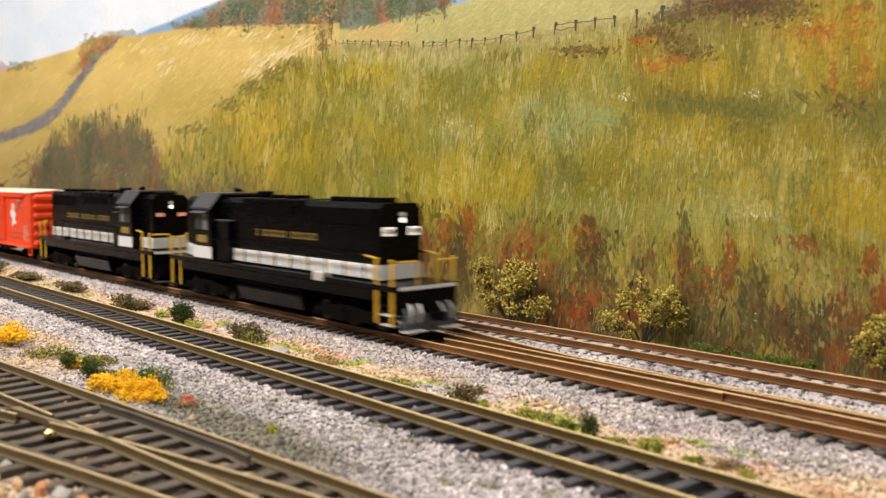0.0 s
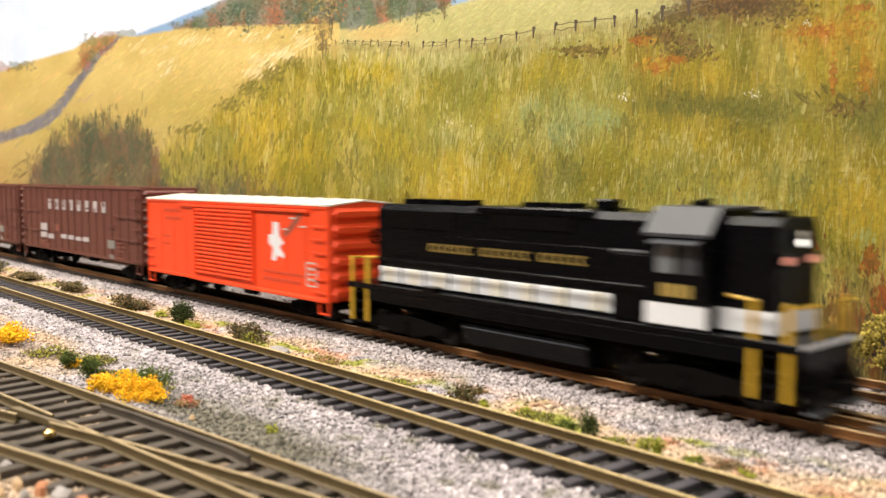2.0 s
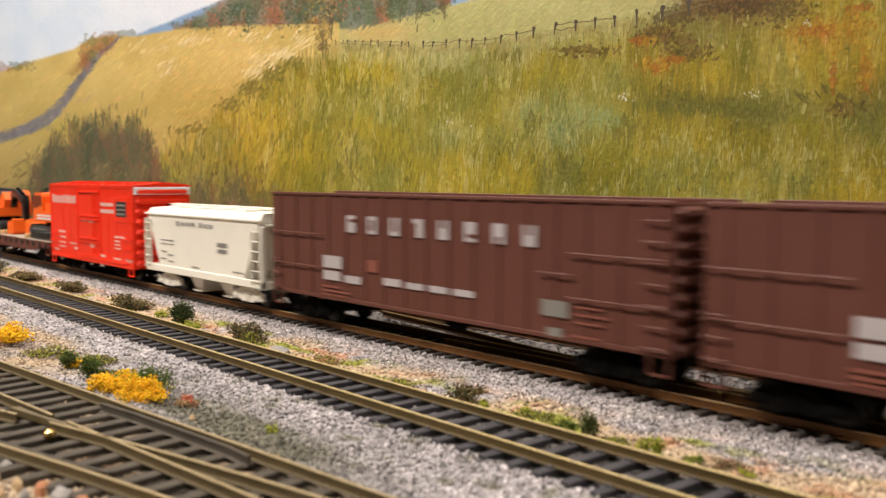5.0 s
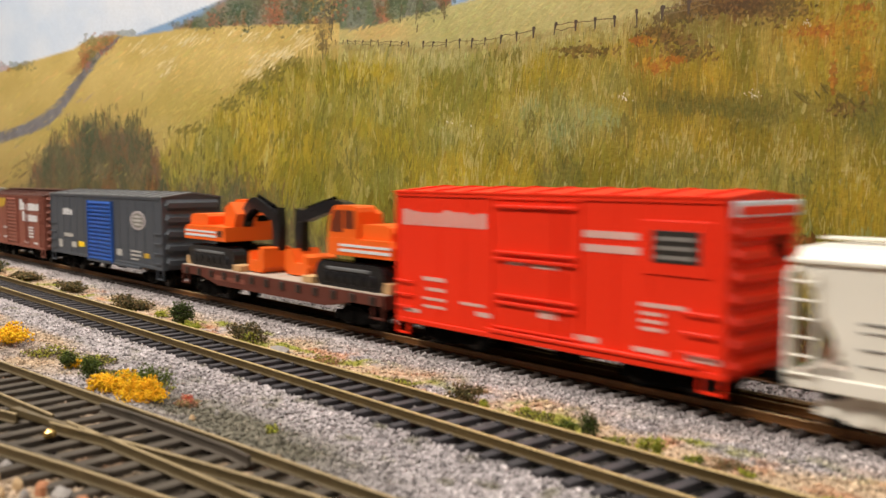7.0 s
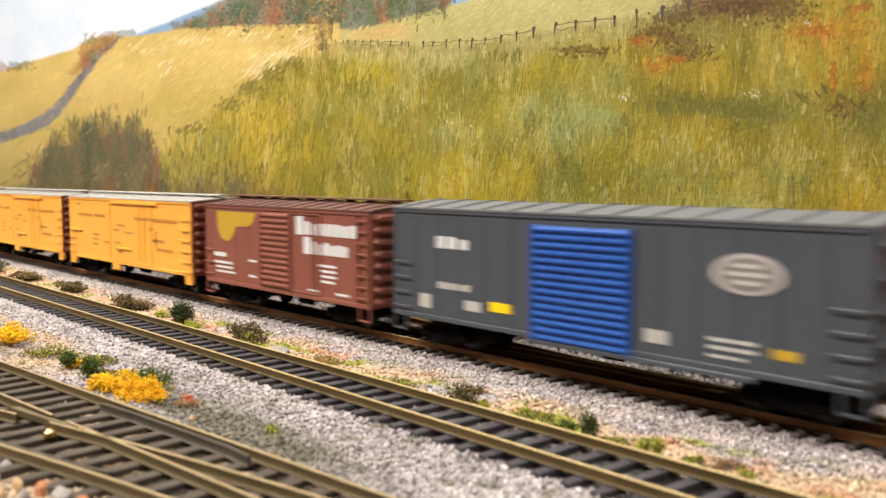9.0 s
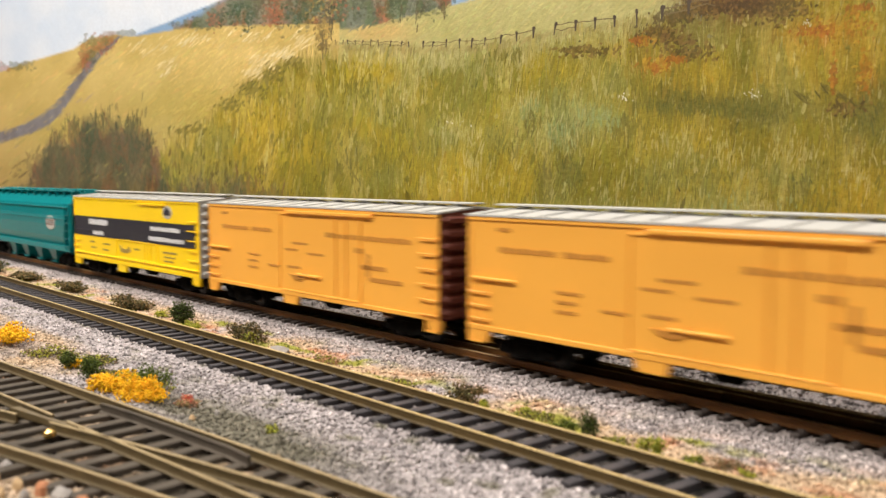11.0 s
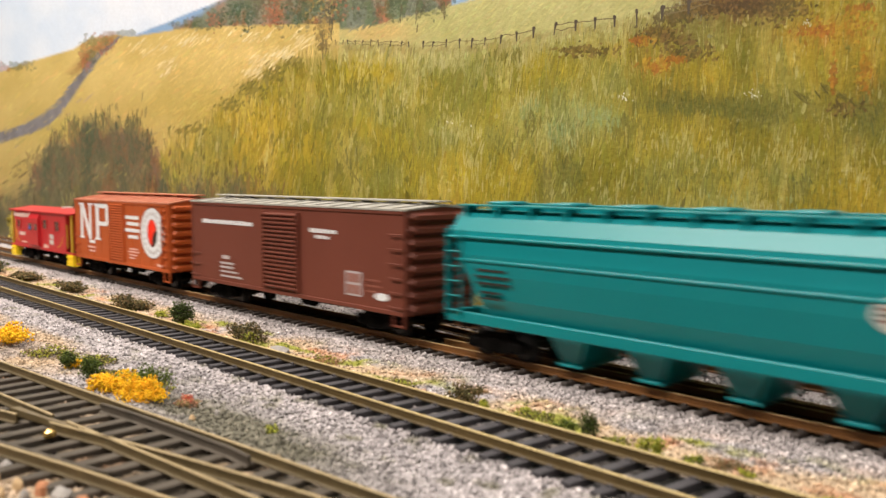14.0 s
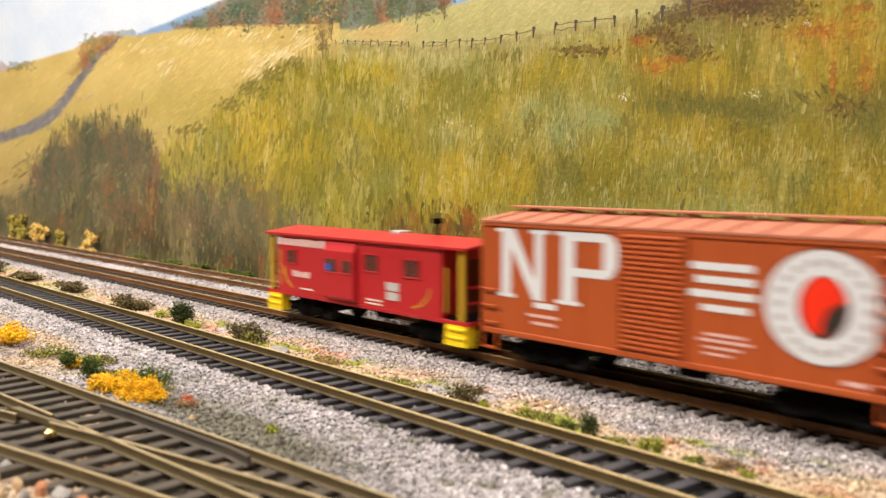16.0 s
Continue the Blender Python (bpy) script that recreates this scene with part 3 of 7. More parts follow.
    lay(flat(0.14, 0.08, 0.03), spot(12.9, 0.05, 0.9, 0.36) * (n2 + 0.7) + spot(11.8, 0.7, 0.7, 0.22) * (n3 - 0.15) * 1.6)
    lay(flat(0.42, 0.17, 0.025), spot(14.6, 0.6, 0.55, 0.22) * (n3 - 0.2) * 2.4 + spot(11.6, 1.15, 0.35, 0.12) * (n3 - 0.1) * 1.6 + spot(15.3, 1.4, 0.2, 0.4) * n3)
    brow = (b - seg(a, FENCE) - 0.10) / 0.075
    lay(mixed((0.19, 0.14, 0.045), (0.36, 0.28, 0.09), n3), np.exp(-brow ** 2) * (n5 + 0.15) * ((a > 5.6) & (a < 12.4)))
    lay(flat(0.20, 0.17, 0.035), spot(4.55, 1.62, 0.5, 0.3) * np.exp(-((b - seg(a, RIDGE) - 0.05) / 0.09) ** 2) * 1.3)
    # dark wood below the far slope
    tree = mixed((0.10, 0.115, 0.066), (0.22, 0.16, 0.085), n5 * 1.5 - 0.3)
    ruddy = np.clip((fnoise(a * 3.6 + 12, b * 0.9 + 5) - 0.52) * 7, 0, 0.8)[..., None]
    tree = tree * (1 - ruddy) + np.array((0.23, 0.125, 0.075)) * ruddy
    tree = tree * (0.7 + 0.6 * n3[..., None])
    edge = 2.02 + 0.5 * np.abs(a - 1.95) ** 1.5 + 0.75 * (fnoise(a * 6, zero + 3) - 0.5)
    lay(tree, (b - edge) * 4.5 * np.clip((a - 0.35) * 5, 0, 1) * np.clip((2.85 - a) * 6, 0, 1))
    # undergrowth along the foot
    foot = mixed((0.085, 0.072, 0.030), (0.36, 0.26, 0.045), n5 * 1.7 - 0.4)
    west = np.clip((6.4 - a) * 1.2, 0, 1)[..., None]
    foot = foot * (1 - west) + mixed((0.105, 0.105, 0.056), (0.25, 0.19, 0.085), n5 * 1.8 - 0.45) * west
    foot = foot * (0.62 + 0.8 * n3[..., None])
    low = seg(a, LOWBAND)
    deep = (b - low - 1.5 * (fnoise(a * 3.4, b * 0.7) - 0.42))
    lay(foot, np.clip(deep * 2.2 + 0.15, 0, 0.95))
    lay(flat(0.055, 0.045, 0.018), np.clip((b - low - 0.5) * 1.0, 0, 1) * np.clip((fnoise(a * 4.1 + 7, b * 1.1 + 2) - 0.36) * 6, 0, 0.9))
    lay(flat(0.25, 0.060, 0.018), np.clip((fnoise(a * 2.9 + 31, b * 1.6 + 7) - 0.575) * 9, 0, 0.6) * np.clip((b - low + 0.35) * 2.5, 0, 1) * np.clip(a - 6.3, 0, 1) * (0.6 + 0.8 * n3))
    lay(flat(0.26, 0.09, 0.03), np.clip((fnoise(a * 3.7 + 3, b * 1.5 + 17) - 0.62) * 8, 0, 0.6) * np.clip((b - low) * 2, 0, 1) * (a < 6))
    # road
    ra = np.interp(b, [p[1] for p in ROAD], [p[0] for p in ROAD])
    lay(flat(0.26, 0.13, 0.05), np.clip(1.2 - np.abs(a - ra + 0.16) / 0.16, 0, 1) * (b > 0.55) * (b < 1.35) * (n3 + 0.2) * 1.0)
    wide = 0.045 + 0.075 * np.clip((b - 0.6) / 1.8, 0, 1.3)
    lay(mixed((0.13, 0.12, 0.125), (0.27, 0.26, 0.28), n3), (1.25 - np.abs(a - ra) / wide / (1 + 1.9 * np.clip((b - 1.9) * 1.5, 0, 1))) * 4 * (b > 0.66) * (b < 2.6))
    return np.clip(col, 0.01, 0.95)


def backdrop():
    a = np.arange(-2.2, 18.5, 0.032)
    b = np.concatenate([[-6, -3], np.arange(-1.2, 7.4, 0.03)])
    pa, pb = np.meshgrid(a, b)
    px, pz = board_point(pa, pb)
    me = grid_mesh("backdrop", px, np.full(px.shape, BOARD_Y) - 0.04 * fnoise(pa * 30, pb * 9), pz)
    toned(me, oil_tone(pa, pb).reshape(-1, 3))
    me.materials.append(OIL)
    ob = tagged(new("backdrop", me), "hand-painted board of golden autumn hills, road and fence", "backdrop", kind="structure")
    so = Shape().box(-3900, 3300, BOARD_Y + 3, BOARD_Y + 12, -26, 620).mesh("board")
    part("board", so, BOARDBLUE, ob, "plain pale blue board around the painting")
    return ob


BACKDROP = backdrop()


def strokes(n):
    """Brush strokes of oil paint on the board, each a thin ridge."""
    a = rng.uniform(-0.6, 16.6, n)
    b = rng.uniform(-0.4, 6.8, n)
    ridge, low = seg(a, RIDGE), seg(a, LOWBAND)
    grass, foot = b > ridge - 0.03, b > low - 0.3
    keep = (b > seg(a, SKYLINE) + 0.12) & (grass | (rng.random(n) < 0.30)) & ~((a < 3) & (b < 3.0) & (rng.random(n) < 0.6))
    a, b, grass, foot = a[keep], b[keep], grass[keep], foot[keep]
    n = len(a)
    base = oil_tone(a, b)
    big = rng.random(n) ** 2
    dab = foot & (rng.random(n) < 0.16) & (a > 6.2)
    ln = np.where(grass, 0.08 + 0.46 * big, 0.10 + 0.22 * big)
    wd = np.where(grass, 0.003 + 0.010 * rng.random(n), 0.008 + 0.014 * rng.random(n))
    sweep = 0.10 + 0.5 * (fnoise(a * 0.7 + 4, b * 0.9) - 0.5)
    lean = np.where(grass, rng.normal(0, 0.13, n) + sweep, rng.normal(0.85, 0.15, n))
    broad = grass & (rng.random(n) < 0.14)
    wd = np.where(broad, wd * 3.6, wd)
    wd = np.where(dab, wd * 2.6, wd)
    ln = np.where(dab, 0.10 + 0.20 * rng.random(n), ln)
    lean = np.where(dab, lean + rng.normal(0, 0.22, n), lean)
    near_tone = oil_tone(np.clip(a + rng.normal(0, 0.22, n), -0.5, 16.5), b + rng.normal(0, 0.25, n) * grass)
    col = (base * 0.66 + near_tone * 0.34) * np.where(grass, np.where(broad, rng.normal(1.0, 0.10, n), rng.normal(0.98, 0.165, n)), rng.normal(1.06, 0.06, n))[:, None] * rng.normal(1.0, 0.03, (n, 3))
    tip = rng.random(n)
    pale = (tip > 0.93) & grass & ~foot
    col[pale] = col[pale] * 0.68 + np.array((0.62, 0.55, 0.25)) * 0.32
    olive = (tip < 0.06) & grass
    col[olive] = col[olive] * 0.5 + np.array((0.13, 0.13, 0.03)) * 0.5
    dark = (tip > 0.45) & (tip < 0.60) & foot
    col[dark] = col[dark] * 0.45 + np.array((0.04, 0.032, 0.014)) * 0.55
    col[dab] *= rng.choice((0.55, 0.8, 1.0, 1.15), int(dab.sum()))[:, None]
    light = (tip > 0.62) & (tip < 0.74) & foot
    col[light] = col[light] * 0.5 + np.array((0.34, 0.29, 0.09)) * 0.5
    dx, dy = np.sin(lean), np.cos(lean)
    vs = np.zeros((n, 6, 3))
    lift = rng.uniform(0.002, 0.02, n)
    bend = rng.normal(0, 0.03, n)
    for k, (t, s) in enumerate(((-0.5, 0.0), (-0.15, -1.0), (-0.15, 1.0), (0.25, -0.8), (0.25, 0.8), (0.5, 0.0))):
        qa = a - t * ln * dx + s * wd * dy + bend * (0.25 - t * t)
        qb = b + t * ln * dy + s * wd * dx
        x, z = board_point(qa, qb)
        vs[:, k, 0], vs[:, k, 1], vs[:, k, 2] = x, BOARD_Y - 0.042 - lift, z
    me = pieces_mesh("brush_strokes", vs, [(0, 1, 2), (1, 3, 4), (1, 4, 2), (3, 5, 4)])
    toned(me, np.repeat(np.clip(col, 0.008, 0.95), 6, 0))
    me.materials.append(OIL)
    tagged(part("brush_strokes", me, OIL, BACKDROP), "fine upright strokes of gold and olive oil paint", kind="stuff")


strokes(90000)

GREENS = ((0.09, 0.115, 0.05), (0.13, 0.15, 0.07), (0.20, 0.21, 0.14), (0.07, 0.08, 0.045))
REDS = ((0.24, 0.052, 0.013), (0.17, 0.042, 0.013), (0.27, 0.085, 0.018), (0.12, 0.04, 0.014))
BROWNS = ((0.10, 0.058, 0.022), (0.15, 0.085, 0.03), (0.065, 0.04, 0.018), (0.20, 0.12, 0.035))
DARKS = ((0.045, 0.036, 0.016), (0.075, 0.062, 0.024), (0.055, 0.055, 0.025), (0.12, 0.10, 0.03))
GOLDS = ((0.42, 0.27, 0.06), (0.34, 0.19, 0.05), (0.50, 0.36, 0.10))
DULL = ((0.085, 0.092, 0.046), (0.11, 0.11, 0.06), (0.065, 0.08, 0.048), (0.18, 0.095, 0.05))
TREES_FAR = ((1.72, 0.74, 0.16, 0.07, 0.8), (2.25, 0.58, 0.12, 0.03, 0.5), (1.6, 0.95, 0.08, 0.12, 0.5), (4.5, 0.05, 0.4, 0.08, 0.9), (5.2, 0.03, 0.3, 0.07, 0.7), (6.4, 0.06, 0.4, 0.1, 0.9), (7.3, 0.1, 0.4, 0.12, 0.9), (3.55, 0.42, 0.35, 0.07, 0.8), (4.05, 0.30, 0.40, 0.14, 0.9), (4.6, 0.22, 0.35, 0.22, 0.9), (5.2, 0.20, 0.4, 0.24, 0.9), (6.3, 0.16, 0.5, 0.22, 0.9), (7.0, 0.12, 0.35, 0.16, 0.9), (7.6, 0.12, 0.25, 0.18, 0.6), (0.35, 1.17, 0.18, 0.06, 0.4))
AUTUMN_FAR = ((4.85, 0.18, 0.16, 0.2, 1.2), (3.8, 0.36, 0.12, 0.1, 0.8), (1.78, 0.78, 0.16, 0.12, 1.2), (1.5, 1.0, 0.08, 0.2, 0.9), (6.0, 0.1, 0.2, 0.2, 0.6), (0.05, 1.2, 0.1, 0.05, 0.5))
TREE_GOLD = ((5.75, 0.22, 0.22, 0.26, 1.4), (5.7, 0.6, 0.12, 0.25, 0.8))
BROW = ((12.4, 0.10, 0.35, 0.16, 1.4), (13.1, 0.0, 0.5, 0.22, 1.6), (13.9, 0.15, 0.4, 0.2, 1.2), (11.7, 0.62, 0.35, 0.16, 0.9), (12.2, 0.9, 0.4, 0.14, 0.7), (10.4, 0.9, 0.5, 0.08, 0.5), (15.0, 1.9, 0.3, 0.12, 0.5))
EMBERS = ((14.5, 0.55, 0.35, 0.14, 1.0), (15.2, 0.45, 0.25, 0.2, 0.8), (15.3, 1.3, 0.12, 0.35, 0.7), (11.6, 1.15, 0.2, 0.1, 0.7), (11.4, 0.72, 0.16, 0.08, 0.6))
FOOT_RED = ((7.9, 4.2, 0.13, 0.35, 1.5), (8.3, 4.0, 0.08, 0.3, 1.3), (9.3, 4.5, 0.35, 0.35, 1.0), (10.4, 4.25, 0.16, 0.28, 1.6), (10.3, 5.3, 0.25, 0.35, 1.2), (11.1, 5.6, 0.14, 0.2, 1.2), (12.9, 4.75, 0.09, 0.35, 1.5), (12.5, 5.0, 0.25, 0.3, 0.9), (14.2, 4.3, 0.28, 0.10, 1.2), (15.4, 4.6, 0.14, 0.22, 1.3), (15.6, 5.3, 0.12, 0.25, 1.0))
FOOT_DARK = ((8.1, 4.8, 0.12, 0.5, 1.4), (9.0, 5.2, 0.4, 0.35, 1.0), (10.6, 4.7, 0.3, 0.45, 1.2), (11.9, 5.6, 0.35, 0.35, 1.4), (12.3, 5.0, 0.2, 0.45, 1.2), (13.3, 5.3, 0.25, 0.45, 1.5), (13.7, 5.8, 0.35, 0.3, 1.4), (14.6, 5.6, 0.4, 0.4, 1.0), (15.5, 5.9, 0.4, 0.35, 1.2), (12.1, 4.2, 0.1, 0.4, 0.8))
WOOD_WEST = ((0.9, 3.0, 0.35, 0.3, 1.6), (1.4, 2.7, 0.25, 0.35, 1.6), (1.95, 2.45, 0.22, 0.35, 1.8), (2.4, 2.6, 0.18, 0.4, 1.5), (2.0, 3.3, 0.9, 0.5, 1.8), (3.6, 3.7, 0.7, 0.35, 1.6), (4.5, 3.8, 0.4, 0.3, 1.2), (0.6, 3.9, 0.7, 0.4, 1.4), (4.2, 4.4, 0.8, 0.3, 1.2))
SEDGE = ((9.4, 2.2, 0.1, 0.25, 0.8), (9.65, 3.1, 0.12, 0.3, 1.0), (10.05, 3.0, 0.14, 0.3, 1.2), (11.0, 2.25, 0.16, 0.18, 1.2), (6.2, 2.9, 0.2, 0.2, 0.6), (9.0, 0.98, 0.3, 0.08, 0.8), (13.6, 2.1, 0.4, 0.12, 1.0), (15.4, 2.0, 0.2, 0.25, 1.4), (14.2, 3.3, 0.2, 0.2, 0.8))


def dabs(clusters, tones, tall, n_each=170, hold=0.55, tilt=0.0, sway=0.33, wide=1.0, least=0.05):
    """Loose dabs of thick paint in patches: middle, reach and weight of each patch, in the camera's view."""
    parts = []
    for ca, cb, ra, rb, weight in clusters:
        n = int(n_each * weight)
        a, b = rng.normal(ca, ra * 0.6, n), rng.normal(cb, rb * 0.6, n)
        ln = rng.uniform(least, least + tall, n)
        wd = rng.uniform(0.008, 0.026, n) * wide
        lean = rng.normal(tilt, sway, n)
        col = np.array(tones)[rng.integers(0, len(tones), n)] * rng.normal(1, 0.14, (n, 1))
        col = col * hold + oil_tone(a, b) * (1 - hold)
        vs = np.zeros((n, 6, 3))
        lift = rng.uniform(0.022, 0.05, n)
        for k, (t, s) in enumerate(((-0.5, 0.0), (-0.15, -1.0), (-0.15, 0.8), (0.25, -0.7), (0.25, 1.0), (0.5, 0.2))):
            x, z = board_point(a - t * ln * np.sin(lean) + s * wd * np.cos(lean), b + t * ln * np.cos(lean) + s * wd * np.sin(lean))
            vs[:, k, 0], vs[:, k, 1], vs[:, k, 2] = x, BOARD_Y - 0.042 - lift, z
        parts.append((vs, np.repeat(np.clip(col, 0.008, 0.9), 6, 0)))
    me = pieces_mesh("paint_dabs", np.concatenate([p[0] for p in parts]), [(0, 1, 2), (1, 3, 4), (1, 4, 2), (3, 5, 4)])
    toned(me, np.concatenate([p[1] for p in parts]))
    me.materials.append(OIL)
    tagged(part("paint_dabs", me, OIL, BACKDROP), "loose dabs of autumn-coloured oil paint", kind="stuff")


dabs(TREES_FAR, GREENS, 0.05, 150, 0.55, sway=1.4, wide=1.7, least=0.03)
dabs(AUTUMN_FAR, ((0.42, 0.13, 0.07), (0.34, 0.12, 0.05), (0.27, 0.10, 0.05), (0.22, 0.13, 0.06)), 0.05, 120, sway=1.4, wide=1.6, least=0.03)
dabs(((4.15, 0.22, 0.10, 0.16, 1.0), (3.9, 0.33, 0.07, 0.10, 0.7), (5.25, 0.25, 0.2, 0.2, 0.9), (4.4, 0.28, 0.1, 0.2, 0.6)), ((0.05, 0.085, 0.04), (0.08, 0.11, 0.06), (0.11, 0.15, 0.11)), 0.05, 110, 0.8, sway=1.4, wide=1.6, least=0.03)
dabs(TREE_GOLD, GOLDS + BROWNS, 0.08, 130, sway=0.8, wide=1.2, least=0.03)
dabs(((5.72, 0.66, 0.08, 0.2, 1.0), (5.85, 0.45, 0.05, 0.22, 0.7), (7.4, 0.16, 0.03, 0.2, 0.4), (7.85, 0.14, 0.04, 0.16, 0.4), (7.1, 0.2, 0.03, 0.15, 0.3)), ((0.13, 0.10, 0.05), (0.09, 0.08, 0.045)), 0.18, 60, 0.8, sway=0.15, wide=0.5)
dabs(((4.45, 1.28, 0.16, 0.07, 1.0), (4.7, 1.08, 0.22, 0.08, 1.0), (5.05, 0.95, 0.25, 0.1, 1.4), (5.35, 0.72, 0.2, 0.12, 1.2), (2.95, 1.15, 0.12, 0.14, 0.8), (3.4, 0.7, 0.4, 0.12, 1.0), (4.5, 0.65, 0.4, 0.1, 0.9), (2.6, 0.85, 0.3, 0.12, 0.7)), ((0.80, 0.66, 0.36), (0.72, 0.56, 0.26), (0.86, 0.76, 0.48)), 0.20, 34, 0.58, tilt=0.85, sway=0.12, wide=0.7, least=0.07)
dabs(((4.1, 1.85, 0.2, 0.1, 1.0), (4.5, 1.6, 0.2, 0.12, 1.2), (4.85, 1.3, 0.18, 0.12, 1.2), (5.2, 1.1, 0.2, 0.1, 1.0), (3.4, 2.3, 0.3, 0.08, 0.9)), ((0.17, 0.145, 0.03), (0.23, 0.19, 0.04), (0.14, 0.13, 0.035)), 0.12, 46, 0.7, tilt=0.7, sway=0.3)
dabs(BROW, BROWNS, 0.10, 170, 0.72, tilt=0.6, sway=0.6, wide=1.3)
dabs(((12.75, 0.12, 0.35, 0.1, 1.5), (13.4, 0.08, 0.35, 0.12, 1.5), (12.0, 0.3, 0.3, 0.12, 0.9)), ((0.06, 0.04, 0.018), (0.10, 0.06, 0.025)), 0.10, 130, 0.7, tilt=0.3, sway=0.6, wide=1.4)
dabs(EMBERS, ((0.38, 0.17, 0.018), (0.30, 0.12, 0.018), (0.44, 0.27, 0.03)), 0.12, 90, 0.65, tilt=0.6, sway=0.5, wide=1.3)
dabs(((14.75, 1.35, 0.04, 0.22, 0.9), (14.4, 0.55, 0.3, 0.07, 1.0), (11.35, 0.72, 0.14, 0.05, 0.8), (11.6, 1.2, 0.05, 0.06, 0.6), (11.95, 1.05, 0.18, 0.05, 0.6), (15.3, 0.15, 0.2, 0.06, 0.5)), ((0.34, 0.09, 0.018), (0.26, 0.06, 0.018), (0.42, 0.15, 0.02)), 0.10, 60, 0.62, tilt=0.5, sway=0.5, wide=1.5)
dabs(((14.65, 1.55, 0.12, 0.1, 0.5), (14.9, 1.75, 0.12, 0.12, 0.7), (14.2, 1.72, 0.1, 0.08, 0.4)), ((0.11, 0.09, 0.02), (0.15, 0.12, 0.03)), 0.30, 16, 0.85, tilt=-0.75, sway=0.12)
dabs(FOOT_RED, REDS, 0.20, 60, 0.75, sway=0.25, wide=1.6)
dabs(FOOT_DARK, DARKS, 0.30, 90, 0.75, sway=0.28, wide=1.5)
dabs(((8.17, 4.75, 0.09, 0.45, 1.5), (10.45, 3.95, 0.09, 0.06, 0.6), (10.45, 4.4, 0.16, 0.2, 1.0), (13.4, 5.4, 0.16, 0.35, 0.8), (13.75, 5.7, 0.12, 0.2, 0.6), (12.1, 4.3, 0.06, 0.35, 0.6), (14.2, 5.9, 0.25, 0.2, 0.8)), ((0.075, 0.038, 0.016), (0.05, 0.036, 0.016), (0.11, 0.05, 0.018)), 0.20, 80, 0.85, sway=0.3, wide=1.8)
dabs(((11.6, 5.2, 0.3, 0.4, 1.0), (14.4, 5.1, 0.5, 0.5, 1.6), (11.0, 4.6, 0.3, 0.3, 0.8), (9.0, 5.0, 0.3, 0.3, 0.8), (12.6, 4.4, 0.4, 0.3, 0.8), (13.8, 4.5, 0.4, 0.4, 1.0)), ((0.30, 0.25, 0.06), (0.24, 0.21, 0.05), (0.36, 0.29, 0.07)), 0.26, 80, 0.7, sway=0.22, wide=1.5)
dabs(((9.2, 4.2, 0.45, 0.16, 1.2), (8.6, 4.3, 0.3, 0.2, 0.8)), ((0.20, 0.095, 0.028), (0.26, 0.12, 0.03), (0.16, 0.085, 0.028)), 0.22, 70, 0.6, tilt=0.4, sway=0.3, wide=1.3)
dabs(WOOD_WEST, DULL, 0.22, 150, 0.45)
dabs(((1.3, 2.25, 0.14, 0.14, 1.0), (1.85, 2.15, 0.16, 0.14, 1.2), (2.4, 2.25, 0.14, 0.16, 1.2), (0.95, 2.5, 0.12, 0.12, 0.7), (2.62, 2.5, 0.08, 0.2, 0.7)), DULL, 0.34, 40, 0.8, sway=0.16, wide=0.6)
dabs(((3.5, 3.45, 0.25, 0.2, 1.2), (4.3, 3.3, 0.22, 0.2, 1.3), (4.85, 3.5, 0.18, 0.16, 1.0), (3.9, 3.9, 0.5, 0.3, 1.4), (5.0, 3.9, 0.2, 0.2, 0.8), (2.9, 3.2, 0.1, 0.2, 0.6)), DULL, 0.34, 50, 0.6, sway=0.2, wide=0.8)
dabs(((2.15, 2.6, 0.12, 0.3, 1.0), (1.3, 2.6, 0.10, 0.3, 0.9), (2.75, 2.95, 0.08, 0.2, 1.0), (4.7, 3.7, 0.2, 0.2, 0.8), (3.3, 3.9, 0.3, 0.25, 0.8), (2.1, 3.7, 0.3, 0.3, 0.8)), ((0.19, 0.10, 0.06), (0.15, 0.095, 0.065), (0.22, 0.105, 0.045)), 0.24, 70, 0.6, sway=0.2)
dabs(SEDGE, ((0.15, 0.13, 0.03), (0.20, 0.17, 0.035), (0.12, 0.12, 0.035)), 0.26, 50, 0.75, sway=0.18, wide=0.7)
PALE = ((7.8, 1.1, 0.4, 0.12, 1.2), (9.2, 1.1, 0.3, 0.16, 1.2), (8.1, 2.3, 0.3, 0.35, 1.6), (8.4, 3.0, 0.25, 0.3, 1.0), (9.35, 1.85, 0.18, 0.2, 1.0), (9.9, 2.4, 0.3, 0.25, 0.9), (13.4, 3.75, 0.3, 0.12, 1.2), (8.7, 3.9, 0.2, 0.3, 0.8), (14.0, 2.7, 0.5, 0.25, 1.0), (12.0, 2.5, 0.4, 0.25, 0.8), (12.8, 2.6, 0.3, 0.3, 0.8), (7.2, 1.6, 0.4, 0.4, 0.9), (10.9, 3.5, 0.4, 0.4, 0.8), (15.2, 3.0, 0.3, 0.4, 0.8))
dabs(PALE, ((0.60, 0.53, 0.21), (0.50, 0.47, 0.20), (0.66, 0.58, 0.30)), 0.26, 60, 0.38, tilt=0.12, sway=0.14, wide=0.55)
